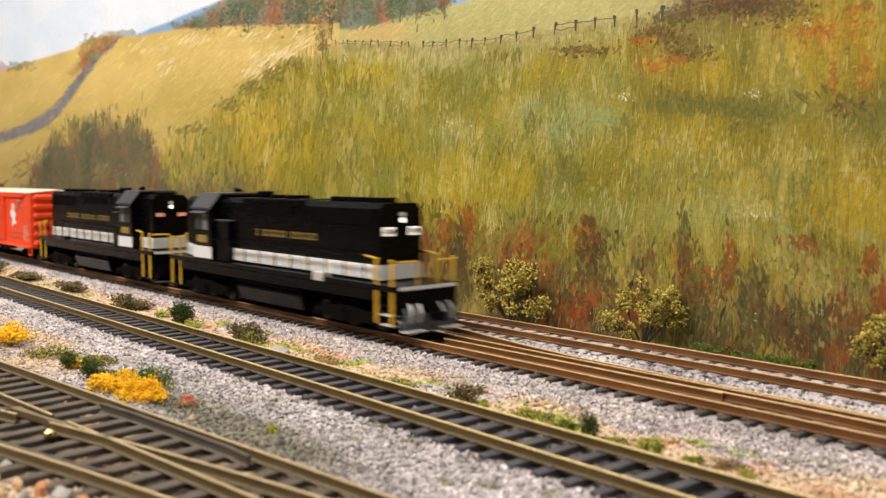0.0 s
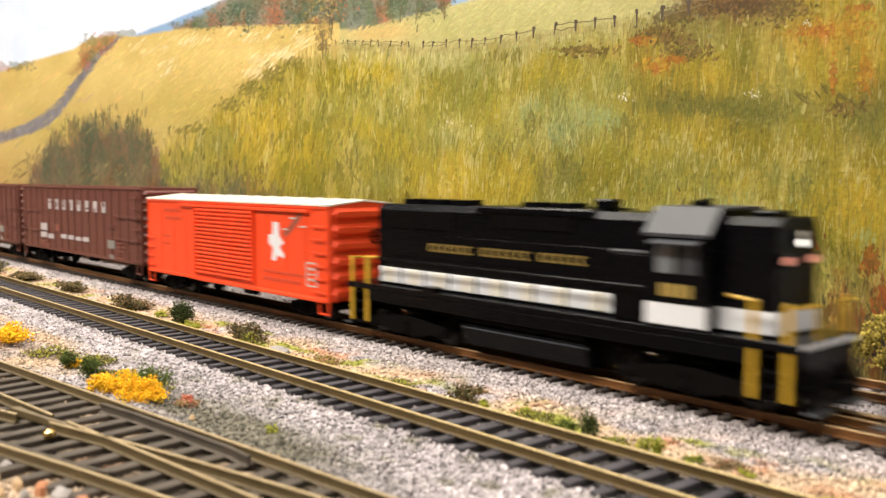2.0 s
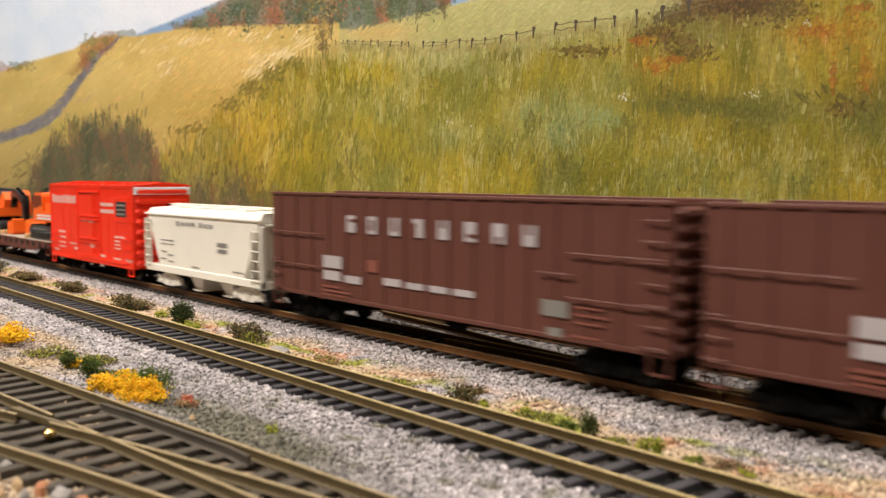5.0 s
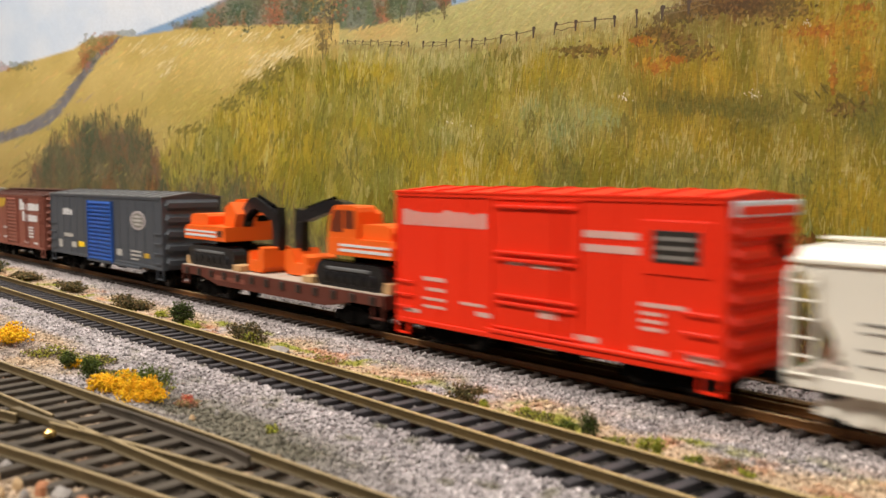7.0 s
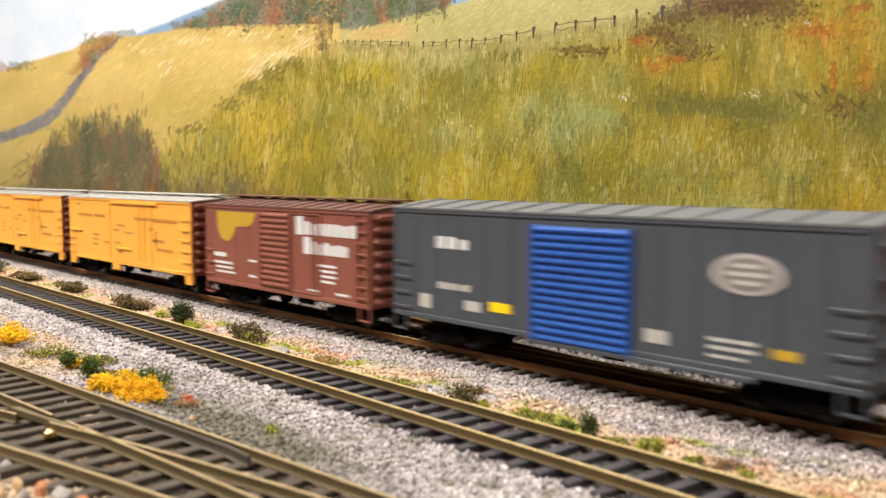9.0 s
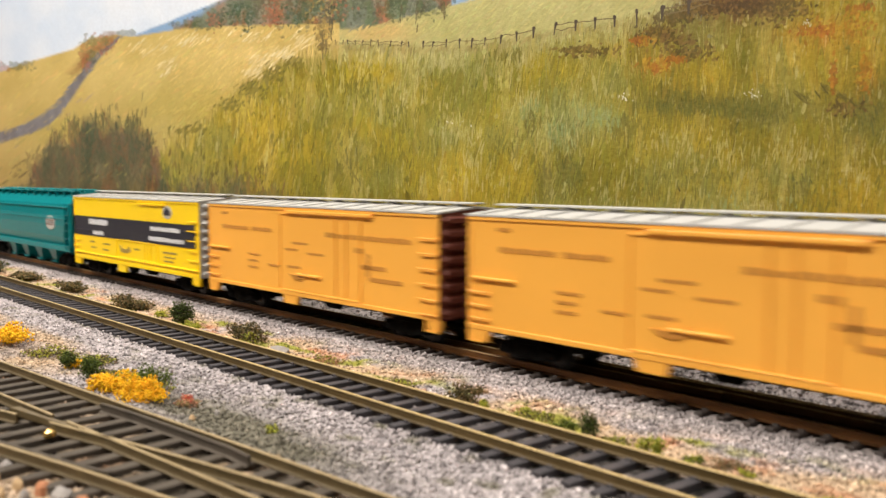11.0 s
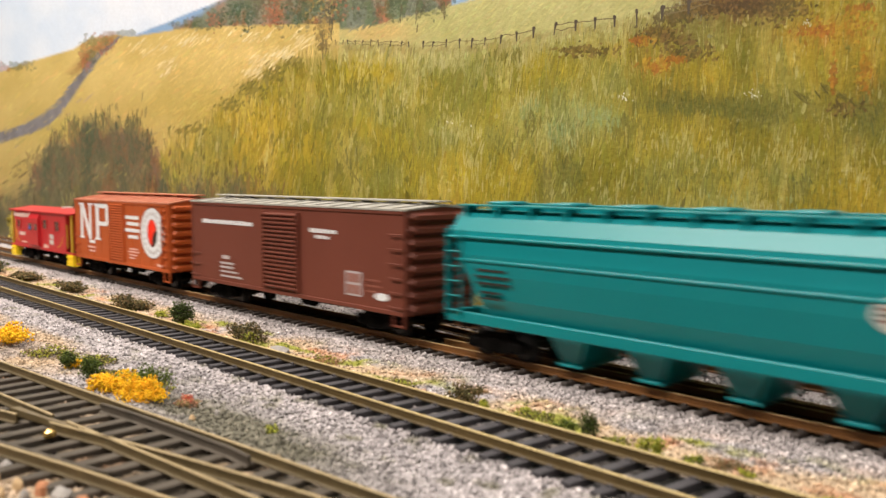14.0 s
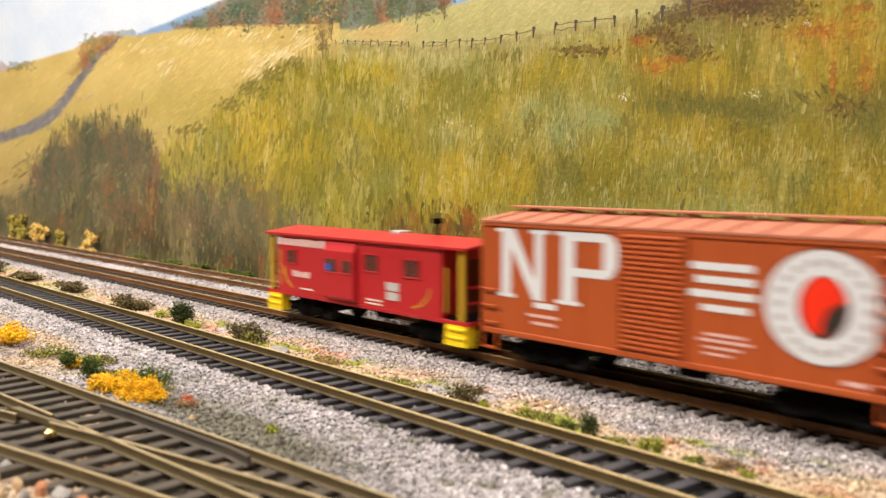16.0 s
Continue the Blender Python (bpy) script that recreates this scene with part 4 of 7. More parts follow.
dabs(((10.6, 2.05, 0.3, 0.18, 1.2), (9.9, 2.35, 0.25, 0.2, 0.9), (9.4, 1.9, 0.2, 0.2, 0.7), (13.9, 3.9, 0.4, 0.3, 0.8), (12.9, 3.7, 0.3, 0.25, 0.7), (15.3, 4.2, 0.2, 0.3, 0.7)), ((0.21, 0.33, 0.16), (0.28, 0.36, 0.19), (0.20, 0.27, 0.10)), 0.22, 60, 0.42, tilt=0.1, sway=0.16, wide=0.8)
GRASS_DARK = ((10.15, 2.4, 0.25, 0.25, 1.2), (11.15, 2.25, 0.25, 0.14, 1.4), (10.1, 3.1, 0.2, 0.2, 1.2), (9.7, 3.3, 0.12, 0.2, 0.9), (13.0, 1.92, 0.7, 0.08, 1.8), (11.9, 1.9, 0.5, 0.12, 1.3), (15.3, 2.0, 0.25, 0.3, 1.6), (7.0, 2.6, 0.5, 0.5, 1.0), (5.2, 2.6, 0.6, 0.4, 0.8), (12.4, 3.2, 0.6, 0.3, 1.0), (14.3, 3.6, 0.6, 0.3, 1.0), (6.3, 1.5, 0.3, 0.25, 0.8), (8.9, 2.7, 0.3, 0.3, 0.7), (11.3, 3.3, 0.4, 0.3, 0.8))
dabs(GRASS_DARK, ((0.13, 0.13, 0.025), (0.17, 0.165, 0.035), (0.11, 0.115, 0.03)), 0.24, 60, 0.62, tilt=0.1, sway=0.16, wide=0.6)
# Off-white specks: glints on the canvas, put into the colour.
dabs(((13.35, 1.68, 0.12, 0.06, 1.0), (11.05, 1.72, 0.12, 0.06, 1.0), (13.45, 3.8, 0.2, 0.1, 0.9), (13.4, 5.6, 0.1, 0.1, 0.6), (14.5, 5.5, 0.1, 0.06, 0.5), (8.1, 2.2, 0.2, 0.1, 0.6), (14.3, 0.45, 0.1, 0.06, 0.5), (9.2, 4.7, 0.2, 0.1, 0.4)), ((0.85, 0.83, 0.70), (0.75, 0.72, 0.5)), 0.02, 16, 0.95, sway=0.6, wide=0.5, least=0.02)


def painted_fence():
    """The painted rail fence along the brow of the hill."""
    sh, rails, a = Shape(), Shape(), 5.95
    while a < 12.35:
        b = float(seg(a, FENCE))
        h = (0.052 + 0.0165 * (a - 6)) * float(rng.uniform(0.75, 1.2))
        w = (0.006 + 0.0036 * (a - 6)) * float(rng.uniform(0.8, 1.3))
        lean = float(rng.normal(0, 0.016))
        p = [(a - w * 0.5, b + h), (a + w * 0.4, b + h * 0.94), (a + w * 0.8 + lean * 0.3, b), (a + w * 0.9 + lean * 0.7, b - h * 0.4), (a + w * 1.5 + lean, b - h * 0.62),
             (a + w * 1.2 + lean, b - h * 0.95), (a - w * 0.6 + lean, b - h), (a - w * 1.2 + lean, b - h * 0.7), (a - w * 0.8 + lean * 0.6, b - h * 0.35)]
        sh.along_y([board_point(*q) for q in p], BOARD_Y - 0.12, BOARD_Y - 0.04)
        na = a + 0.13 + 0.056 * (a - 6) + float(rng.uniform(-0.05, 0.05))
        for k, chance in ((-0.45, 0.75), (0.30, 0.5)):
            if rng.random() < chance:
                t = 0.0035 + 0.0010 * (a - 6)
                drift = [float(rng.normal(0, 0.012)) for _ in range(4)]
                xs = [a + (na - a) * f for f in (0.0, 0.35, 0.7, 1.0)]
                line = [(x, float(seg(x, FENCE)) + h * k + d) for x, d in zip(xs, drift)]
                p = [(x, z + t) for x, z in line] + [(x, z - t) for x, z in line[::-1]]
                rails.along_y([board_point(*q) for q in p], BOARD_Y - 0.10, BOARD_Y - 0.04)
        a = na
    part("painted_fence_rails", rails, paint("fence_rail_paint", (0.17, 0.125, 0.055), 0.5, 0.3), BACKDROP, "brown painted fence rails")
    part("painted_fence", sh, paint("fence_paint", (0.075, 0.055, 0.035), 0.5, 0.3), BACKDROP, "dark brown painted fence posts")


painted_fence()


# ---- scenery plants ----
def clump(name, label, cat, x, y, w, h, cols, n=260, leaf=0.9, z=None, trunk=False, group="", ball=False):
    """A tuft of ground foam: many small crumbs in uneven lobes."""
    seed = np.random.default_rng(int(abs(x * 7 + y * 13) * 10) % 99991)
    ob = thing(name, label, cat, group, at=mm(x, y, float(ground_z(np.array(x), np.array(y))) if z is None else z))
    limbs = []
    if trunk:
        n, leaf = int(n * 6.5), leaf * 0.62
        tips = []
        for i in range(6):
            ang = -1.15 + 2.3 * i / 5 + seed.uniform(-0.35, 0.35)
            reach = seed.uniform(0.26, 0.60)
            mid = np.array([math.sin(ang) * w * 0.46 * reach, seed.uniform(-0.1, 0.1) * w, (math.cos(ang) * reach + 0.06) * h])
            limbs.append((np.array([0, 0, -0.5]), mid, 0.6))
            for j in range(3):
                ang2 = ang + seed.uniform(-0.8, 0.8)
                tip = mid + np.array([math.sin(ang2) * w * 0.27, seed.uniform(-0.08, 0.08) * w, max(-0.1, math.cos(ang2)) * h * 0.36]) * seed.uniform(0.6, 1.1)
                limbs.append((mid, tip, 0.32))
                tips += [tip, mid + (tip - mid) * 0.55]
            tips.append(mid * seed.uniform(0.6, 1.0) + np.array([0, -0.06 * w, 0.04 * h]))
        tips = np.array(tips)
        k = seed.integers(0, len(tips), n)
        size = seed.uniform(0.035, 0.085, len(tips)) * w
        c = tips[k] + seed.normal(0, 0.55, (n, 3)) * size[k][:, None] * np.array([1.0, 0.8, 0.8])
    else:
        n, leaf = (int(n * 4.0), leaf * 0.60) if cat == "flowers" else (int(n * 2.6), leaf * 0.62)
        nl = 14 if cat == "flowers" else 9
        lobes = seed.uniform(-0.5, 0.5, (nl, 3)) * np.array([w * 0.75, w * 0.45, 0])
        lobes[:, 2] = h * seed.uniform(0.12, 0.72, nl)
        if ball:
            lobes[:] = np.array([0, 0, h * 0.45]) + seed.uniform(-0.14, 0.14, (nl, 3)) * np.array([w, w, h])
        k = seed.integers(0, nl, n)
        d = seed.normal(0, 1, (n, 3))
        d /= np.linalg.norm(d, axis=1)[:, None]
        c = lobes[k] + d * (seed.uniform(0.0, 1, n) ** 0.5)[:, None] * np.array([w * 0.27, w * 0.2, h * 0.3]) * (1.35 if ball else 1.0)
    c[:, 2] = np.maximum(c[:, 2], 0.2)
    s = leaf * seed.uniform(0.5, 1.2, n)
    base = np.array([(-1, 0, 0), (1, 0, 0), (0, -1, 0), (0, 1, 0), (0, 0, 0.8), (0, 0, -0.8)])
    v = base[None] * s[:, None, None] * seed.uniform(0.5, 1.4, (n, 6, 1)) + seed.normal(0, 0.22 * leaf, (n, 6, 3)) + c[:, None, :]
    me = pieces_mesh("foliage", v, OCTA)
    col = np.array(cols)[seed.integers(0, len(cols), n)] * seed.uniform(*((0.8, 1.12) if cat == "flowers" else (0.6, 1.35)), n)[:, None]
    toned(me, np.repeat(np.clip(col, 0.005, 0.9), 6, 0))
    me.materials.append(LEAF)
    part("foliage", me, LEAF, ob)
    if trunk:
        sh = Shape()
        for p, q, r in limbs:
            sh.rod(tuple(p), tuple(q), r, 5, r * 0.55)
        part("stem", sh, TIEBROWN, ob)
    return ob


DGREEN = [(0.036, 0.055, 0.008), (0.06, 0.085, 0.014), (0.03, 0.036, 0.009)]
OLIVE = [(0.10, 0.085, 0.03), (0.15, 0.11, 0.04), (0.06, 0.055, 0.025), (0.20, 0.13, 0.06)]
LIME = [(0.30, 0.31, 0.03), (0.38, 0.36, 0.05), (0.22, 0.25, 0.03)]
FLOWER = [(0.90, 0.48, 0.012), (0.92, 0.56, 0.02), (0.85, 0.42, 0.012)]
LICHEN = [(0.42, 0.33, 0.06), (0.52, 0.41, 0.09), (0.33, 0.26, 0.045), (0.24, 0.19, 0.04)]
MOSS = [(0.080, 0.115, 0.014), (0.12, 0.155, 0.022), (0.058, 0.080, 0.011)]
STRAW = [(0.70, 0.46, 0.12), (0.80, 0.55, 0.18), (0.55, 0.35, 0.08)]

clump("bush", "dark green foam bush on the ballast between the tracks", "bush", -386, -49, 16, 11.5, DGREEN, 460, 0.8, group="bushes", ball=True)
clump("grass_tuft", "bright lime grass tuft beside a dark bush", "grass tuft", -368, -53, 12.2, 3.4, LIME, 140, 0.7)
clump("bush", "olive brown dried bush on the ballast strip", "bush", -330, -47, 17.6, 9.1, OLIVE, 420, 0.75, group="bushes")
clump("bush", "olive brown dried bush on the ballast strip", "bush", -318, -51, 10.8, 5.2, OLIVE + LIME, 180, 0.7, group="bushes")
clump("bush", "low olive brown bush between the tracks", "bush", -196, -48.5, 13.5, 6.8, OLIVE, 340, 0.6, group="bushes")
clump("grass_tuft", "small lime tuft beside an olive bush", "grass tuft", -187, -50, 4.7, 3.2, LIME, 80, 0.5)
clump("bush", "dark green foam bush at the track edge", "bush", -148.5, -50, 7.2, 7.2, DGREEN + OLIVE[:1], 260, 0.5, group="bushes", ball=True)
clump("bush", "small moss green bush at the track edge", "bush", -156, -50.5, 6.1, 3.4, MOSS, 120, 0.5, group="bushes")
clump("grass_tuft", "lime green grass tuft at the track edge", "grass tuft", -127.5, -52.5, 6.8, 6.0, LIME, 200, 0.5)
clump("grass_tuft", "small moss green tuft on the ballast", "grass tuft", -117, -50.5, 5.4, 2.9, MOSS + LIME, 100, 0.45)
clump("grass_tuft", "small moss green tuft on the ballast", "grass tuft", -105, -48, 4.1, 2.1, LIME, 60, 0.4)
clump("bush", "low olive scrub between the tracks", "bush", -452, -46, 29.7, 7.8, OLIVE, 420, 1.0, group="bushes")
clump("bush", "low olive scrub between the tracks", "bush", -540, -44, 21.6, 6.5, OLIVE, 260, 1.1, group="bushes")
clump("bush", "low olive scrub between the tracks", "bush", -612, -45, 29.7, 6.5, OLIVE, 260, 1.2, group="bushes")
clump("bush", "dark scrub between the tracks", "bush", -680, -46, 32.4, 9.1, DGREEN + OLIVE, 260, 1.3, group="bushes")
clump("grass_tuft", "small lime tuft on the ballast strip", "grass tuft", -415, -47, 12.2, 3.9, LIME, 110, 0.7)
clump("grass_tuft", "small lime tuft on the ballast strip", "grass tuft", -175, -44, 6.8, 2.3, LIME, 80, 0.5)
clump("flower_clump", "clump of orange-yellow foam flowers on the ballast", "flowers", -278, -123, 18, 6.6, FLOWER, 420, 0.75, group="flowers")
clump("flower_clump", "clump of orange-yellow foam flowers on the ballast", "flowers", -259.5, -120.5, 18, 7.8, FLOWER, 460, 0.75, group="flowers")
clump("flower_clump", "clump of orange-yellow foam flowers on the ballast", "flowers", -386, -120.5, 27.0, 8.5, FLOWER, 260, 1.0, group="flowers")
clump("flower_clump", "small orange foam flower on dry grass", "flowers", -323, -119, 9.5, 3.6, FLOWER, 80, 0.7, group="flowers")
clump("bush", "round dark green foam bush beside yellow flowers", "bush", -322, -121, 8, 7.0, MOSS + DGREEN, 280, 0.55, group="bushes", ball=True)
clump("bush", "round dark green foam bush beside yellow flowers", "bush", -303.5, -120, 11, 8.5, MOSS + DGREEN, 400, 0.55, group="bushes", ball=True)
clump("bush", "low dark green bush behind yellow flowers", "bush", -277, -113, 22, 9.5, MOSS, 520, 0.6, group="bushes")
clump("grass_tuft", "olive grass around the flowers", "grass tuft", -268, -115, 21.6, 4.5, LIME + OLIVE, 240, 0.6)
clump("flower_clump", "tiny red foam flower beside the yellow ones", "flowers", -249, -111.5, 5.4, 2.9, [(0.6, 0.08, 0.06), (0.5, 0.2, 0.1)], 60, 0.5, group="flowers")
clump("grass_tuft", "olive dry grass around the flowers", "grass tuft", -352, -117, 26, 2.6, OLIVE + LIME, 260, 0.7)
clump("grass_tuft", "olive dry grass around the flowers", "grass tuft", -328, -112, 22, 2.4, OLIVE + LIME, 240, 0.7)
clump("grass_tuft", "olive dry grass around the flowers", "grass tuft", -300, -113, 16, 2.2, OLIVE + LIME, 200, 0.6)
clump("grass_tuft", "rusty dry grass beside the flowers", "grass tuft", -246, -113, 10, 2.0, [(0.34, 0.16, 0.09), (0.26, 0.20, 0.08)], 130, 0.5)
clump("grass_tuft", "olive dry grass on the ballast strip", "grass tuft", -170, -47, 16, 1.8, OLIVE + LIME, 220, 0.5)
clump("grass_tuft", "olive dry grass on the ballast strip", "grass tuft", -138, -49, 14, 1.8, OLIVE + LIME, 220, 0.45)
clump("grass_tuft", "olive dry grass on the ballast strip", "grass tuft", -112, -46, 12, 1.6, OLIVE + [(0.34, 0.16, 0.09)], 200, 0.4)
clump("grass_tuft", "olive dry grass on the ballast strip", "grass tuft", -226, -50, 14, 1.8, OLIVE + LIME, 200, 0.55)
clump("grass_tuft", "rusty dry grass on the ballast strip", "grass tuft", -272, -48, 18, 1.8, [(0.34, 0.16, 0.09), (0.26, 0.20, 0.08), (0.3, 0.28, 0.05)], 220, 0.6)
clump("grass_tuft", "small lime tuft on dark gravel", "grass tuft", -207, -108, 5.4, 2.1, LIME, 50, 0.5)
clump("shrub", "olive lichen shrub against the painted backdrop", "shrub", -285, 60, 50, 32, LICHEN, 560, 1.1, trunk=True, group="shrubs")
clump("shrub", "olive lichen shrub against the painted backdrop", "shrub", -213, 60, 40, 26, LICHEN, 560, 0.9, trunk=True, group="shrubs")
clump("shrub", "olive lichen shrub against the painted backdrop", "shrub", -117, 60, 30, 27, LICHEN, 560, 0.75, trunk=True, group="shrubs")
clump("shrub", "pale yellow foam shrub beside the siding", "shrub", -935, 62, 38, 19, STRAW, 260, 2.0, trunk=True, group="shrubs")
clump("shrub", "pale yellow foam shrub beside the siding", "shrub", -800, 62, 28, 18, STRAW, 240, 1.8, trunk=True, group="shrubs")
clump("shrub", "olive shrub beside the siding", "shrub", -880, 63, 18, 18, LICHEN, 180, 1.6, trunk=True, group="shrubs")
clump("shrub", "olive shrub beside the siding", "shrub", -1000, 62, 56, 28, LICHEN, 300, 2.2, trunk=True, group="shrubs")


def rock(x, y, w, h, mat, label):
    seed = np.random.default_rng(int(abs(x * 3)))
    ob = thing("rock", label, "rock", "rocks", at=mm(x, y, -4.6))
    sh = Shape()
    ring = [(0.5 * w * math.cos(a) * seed.uniform(0.8, 1.1), 0.32 * w * math.sin(a) * seed.uniform(0.8, 1.1)) for a in [2 * math.pi * i / 9 for i in range(9)]]
    vs = [(px, py, 0) for px, py in ring] + [(px * 0.85, py * 0.85, h * seed.uniform(0.45, 0.75)) for px, py in ring] + [(px * 0.4, py * 0.4, h * seed.uniform(0.85, 1.0)) for px, py in ring]
    fs = [(k * 9 + i, k * 9 + (i + 1) % 9, (k + 1) * 9 + (i + 1) % 9, (k + 1) * 9 + i) for k in (0, 1) for i in range(9)]
    sh.put(vs, fs + [tuple(range(9))[::-1], tuple(range(18, 27))])
    part("stone", sh, mat, ob)


ROCKGREY = paint("grey_rock", (0.27, 0.245, 0.23), 0.9, 0.3, scale=300, bump=0.6)
ROCKTAN = paint("tan_rock", (0.45, 0.31, 0.17), 0.9, 0.3, scale=300, bump=0.6)
ROCKRUST = paint("rusty_rock", (0.36, 0.15, 0.07), 0.9, 0.3, scale=300, bump=0.6)
rock(-296, -52, 13, 3.4, ROCKGREY, "flat grey rock on the ballast between tracks")
rock(-229, -120, 3.0, 2.2, ROCKTAN, "small tan stone on the gravel")
rock(-183, -121, 3.2, 2.0, ROCKTAN, "small tan stone on the gravel")
rock(-232, -111, 2.4, 1.6, ROCKGREY, "small grey stone on the gravel")
for k, (rx, ry) in enumerate(((-205, -172), (-198, -169), (-190, -168), (-212, -175), (-183, -166), (-194, -174), (-202, -177), (-175, -163), (-217, -171), (-187, -172))):
    rock(rx, ry, 4.0 + (k * 7 % 5) * 0.9, 2.2 + (k % 3) * 0.5, (ROCKTAN, ROCKRUST, ROCKGREY)[k % 3], "small %s stone beside the front turnout" % ("tan", "rusty", "grey")[k % 3])
for gx, gw in ((-185, 15), (-172, 12), (-160, 13), (-148, 8), (-700, 26), (-640, 22), (-595, 20), (-540, 26)):
    clump("moss_patch", "low green moss at the foot of the backdrop", "moss", gx, 63.5, gw, 5.5, MOSS, 240, 0.6 if gx > -300 else 1.1, group="moss")


# ---- train: running gear shared by all cars ----
SPEED = 191.5                    # millimetres a second
CAR_UNIT = 0.61
MOVING = []                      # things that ride: (object, x at the start, y, z, turned)
WHEELSETS = []                   # (object, x in its truck)
HUB = 4.9


def start_x(f0, f1):
    return 186.0 - CAR_UNIT * (f0 + f1) / 2


def wheel_mesh(r=4.9):
    sh = Shape()
    for s in (-1, 1):
        sh.lathe_y([(s * 9.4, 0.8), (s * 9.4, r * 0.55), (s * 9.2, r * 0.8), (s * 9.4, r - 0.25), (s * 9.2, r - 0.05), (s * 7.2, r), (s * 7.0, r + 0.75), (s * 6.5, r + 0.7), (s * 6.4, r * 0.8), (s * 6.7, 1.2)], 20)
    sh.lathe_y([(-12.0, 0.7), (-9, 1.1), (9, 1.1), (12.0, 0.7)], 10)
    me = sh.mesh("wheelset")
    me.materials.append(WHEEL)
    return me


WHEEL_ME = wheel_mesh()


def truck_mesh(axles, mat, half):
    sh = Shape()
    e = max(axles) + 4.5
    for s in (-1, 1):
        y0, y1 = (s * 11.4, s * 13.4) if s > 0 else (s * 13.4, s * 11.4)
        sh.along_y([(-e, 3.6), (-e + 1, 7.0), (-e + 4.5, 7.4), (-4.5, 9.4), (4.5, 9.4), (e - 4.5, 7.4), (e - 1, 7.0), (e, 3.6), (e - 3, 3.3), (e - 5, 4.6), (5.5, 2.4), (-5.5, 2.4), (-e + 5, 4.6), (-e + 3, 3.3)], y0, y1)
        for a in axles:
            sh.box(a - 2.2, a + 2.2, s * 12.2 - 1.7, s * 12.2 + 1.7, 3.4, 6.6, 0.5)
            sh.lathe_y([(s * 13.4, 1.7), (s * 14.3, 1.5), (s * 14.6, 0.5)], 10, a, 4.9)
        for k in (-1.6, 0, 1.6):
            sh.rod((k, s * 13.6, 3.2), (k, s * 13.6, 7.4), 0.75, 7)
    sh.box(-3, 3, -12, 12, 4.0, 8.2, 0.5)
    return sh


def add_truck(car, x, axles=(-9.8, 9.8), mat=None, kind="freight"):
    mat = mat or DARK
    key = (kind, mat.name)
    if key not in TRUCKS:
        TRUCKS[key] = truck_mesh(axles, mat, 13).mesh("truck")
        TRUCKS[key].materials.append(mat)
    tr = part("truck", TRUCKS[key], mat, car, at=mm(x, 0, 0))
    for a in axles:
        w = part("wheelset", WHEEL_ME, WHEEL, tr, at=mm(a, 0, HUB))
        WHEELSETS.append((w, a))
    return tr


TRUCKS = {}


def couplers(car, half, mat=None):
    for s in (-1, 1):
        sh = Shape().box(min(s * (half - 4), s * (half + 4.6)), max(s * (half - 4), s * (half + 4.6)), -1.2, 1.2, 7.4, 9.4, 0.3)
        sh.along_z([(s * (half + 4), -2.2), (s * (half + 8.2), -2.4), (s * (half + 8.4), -0.8), (s * (half + 6), 0.4), (s * (half + 6.4), 2.3), (s * (half + 4), 2.0)], 6.8, 10.0)
        part("coupler", sh, DARK, car)


def marks(car, y, rects, mat, name="marking"):
    for x0, x1, z0, z1 in rects:
        part(name, Shape().box(x0, x1, y - 0.2, y + 0.1, z0, z1), mat, car)


def words(car, y, x0, x1, z0, z1, n, mat, gap=0.3, name="marking"):
    """A word as n plain bars."""
    w = (x1 - x0) / n
    hs = [1.0 if i == 0 else float(rng.choice((0.82, 0.9, 1.0))) for i in range(n)]
    marks(car, y, [(x0 + i * w, x0 + (i + 1 - gap) * w, z0, z0 + (z1 - z0) * hs[i]) for i in range(n)], mat, name)


def ladder(car, x0, x1, y, z0, z1, n, mat, out=-1.0):
    """Stiles and rungs on a side."""
    sh = Shape()
    for x in (x0, x1):
        sh.box(x - 0.3, x + 0.3, min(y, y + out), max(y, y + out), z0, z1)
    for i in range(n):
        z = z0 + (z1 - z0) * (i + 0.5) / n
        sh.rod((x0, y + out, z), (x1, y + out, z), 0.32, 6)
    part("ladder", sh, mat, car)


def grabs(car, x0, x1, y, zs, mat, out=-1.1):
    for z in zs:
        sh = Shape().rod((x0, y + out, z), (x1, y + out, z), 0.3, 6)
        sh.rod((x0, y, z), (x0, y + out, z), 0.3, 5).rod((x1, y, z), (x1, y + out, z), 0.3, 5)
        part("grab_iron", sh, mat, car)


def end_wall(car, x, s, w, z0, z1, n, mat, peak=0.0, post=True):
    """A pressed steel end with horizontal corrugations."""
    sh = Shape()
    xa, xb = sorted((x - s * 0.8, x))
    prof = [(-w, z0), (w, z0), (w, z1), (0, z1 + peak), (-w, z1)]
    sh.along_x(prof, xa, xb)
    wall = part("end_wall", sh, mat, car)
    h = (z1 - z0) / n
    for i in range(n):
        zc = z0 + (i + 0.5) * h
        r = h * 0.40
        pr = [(-w * 0.94, zc), (-w * 0.86, zc + r), (w * 0.86, zc + r), (w * 0.94, zc), (w * 0.86, zc - r), (-w * 0.86, zc - r)]
        k = len(pr)
        vs = [(x, y, z) for y, z in pr] + [(x + s * 1.9, y * 0.95, zc + (z - zc) * 0.42) for y, z in pr]
        part("end_rib", Shape().put(vs, [(j, (j + 1) % k, k + (j + 1) % k, k + j) for j in range(k)] + [tuple(range(k, 2 * k)), tuple(range(k))[::-1]]), mat, wall)


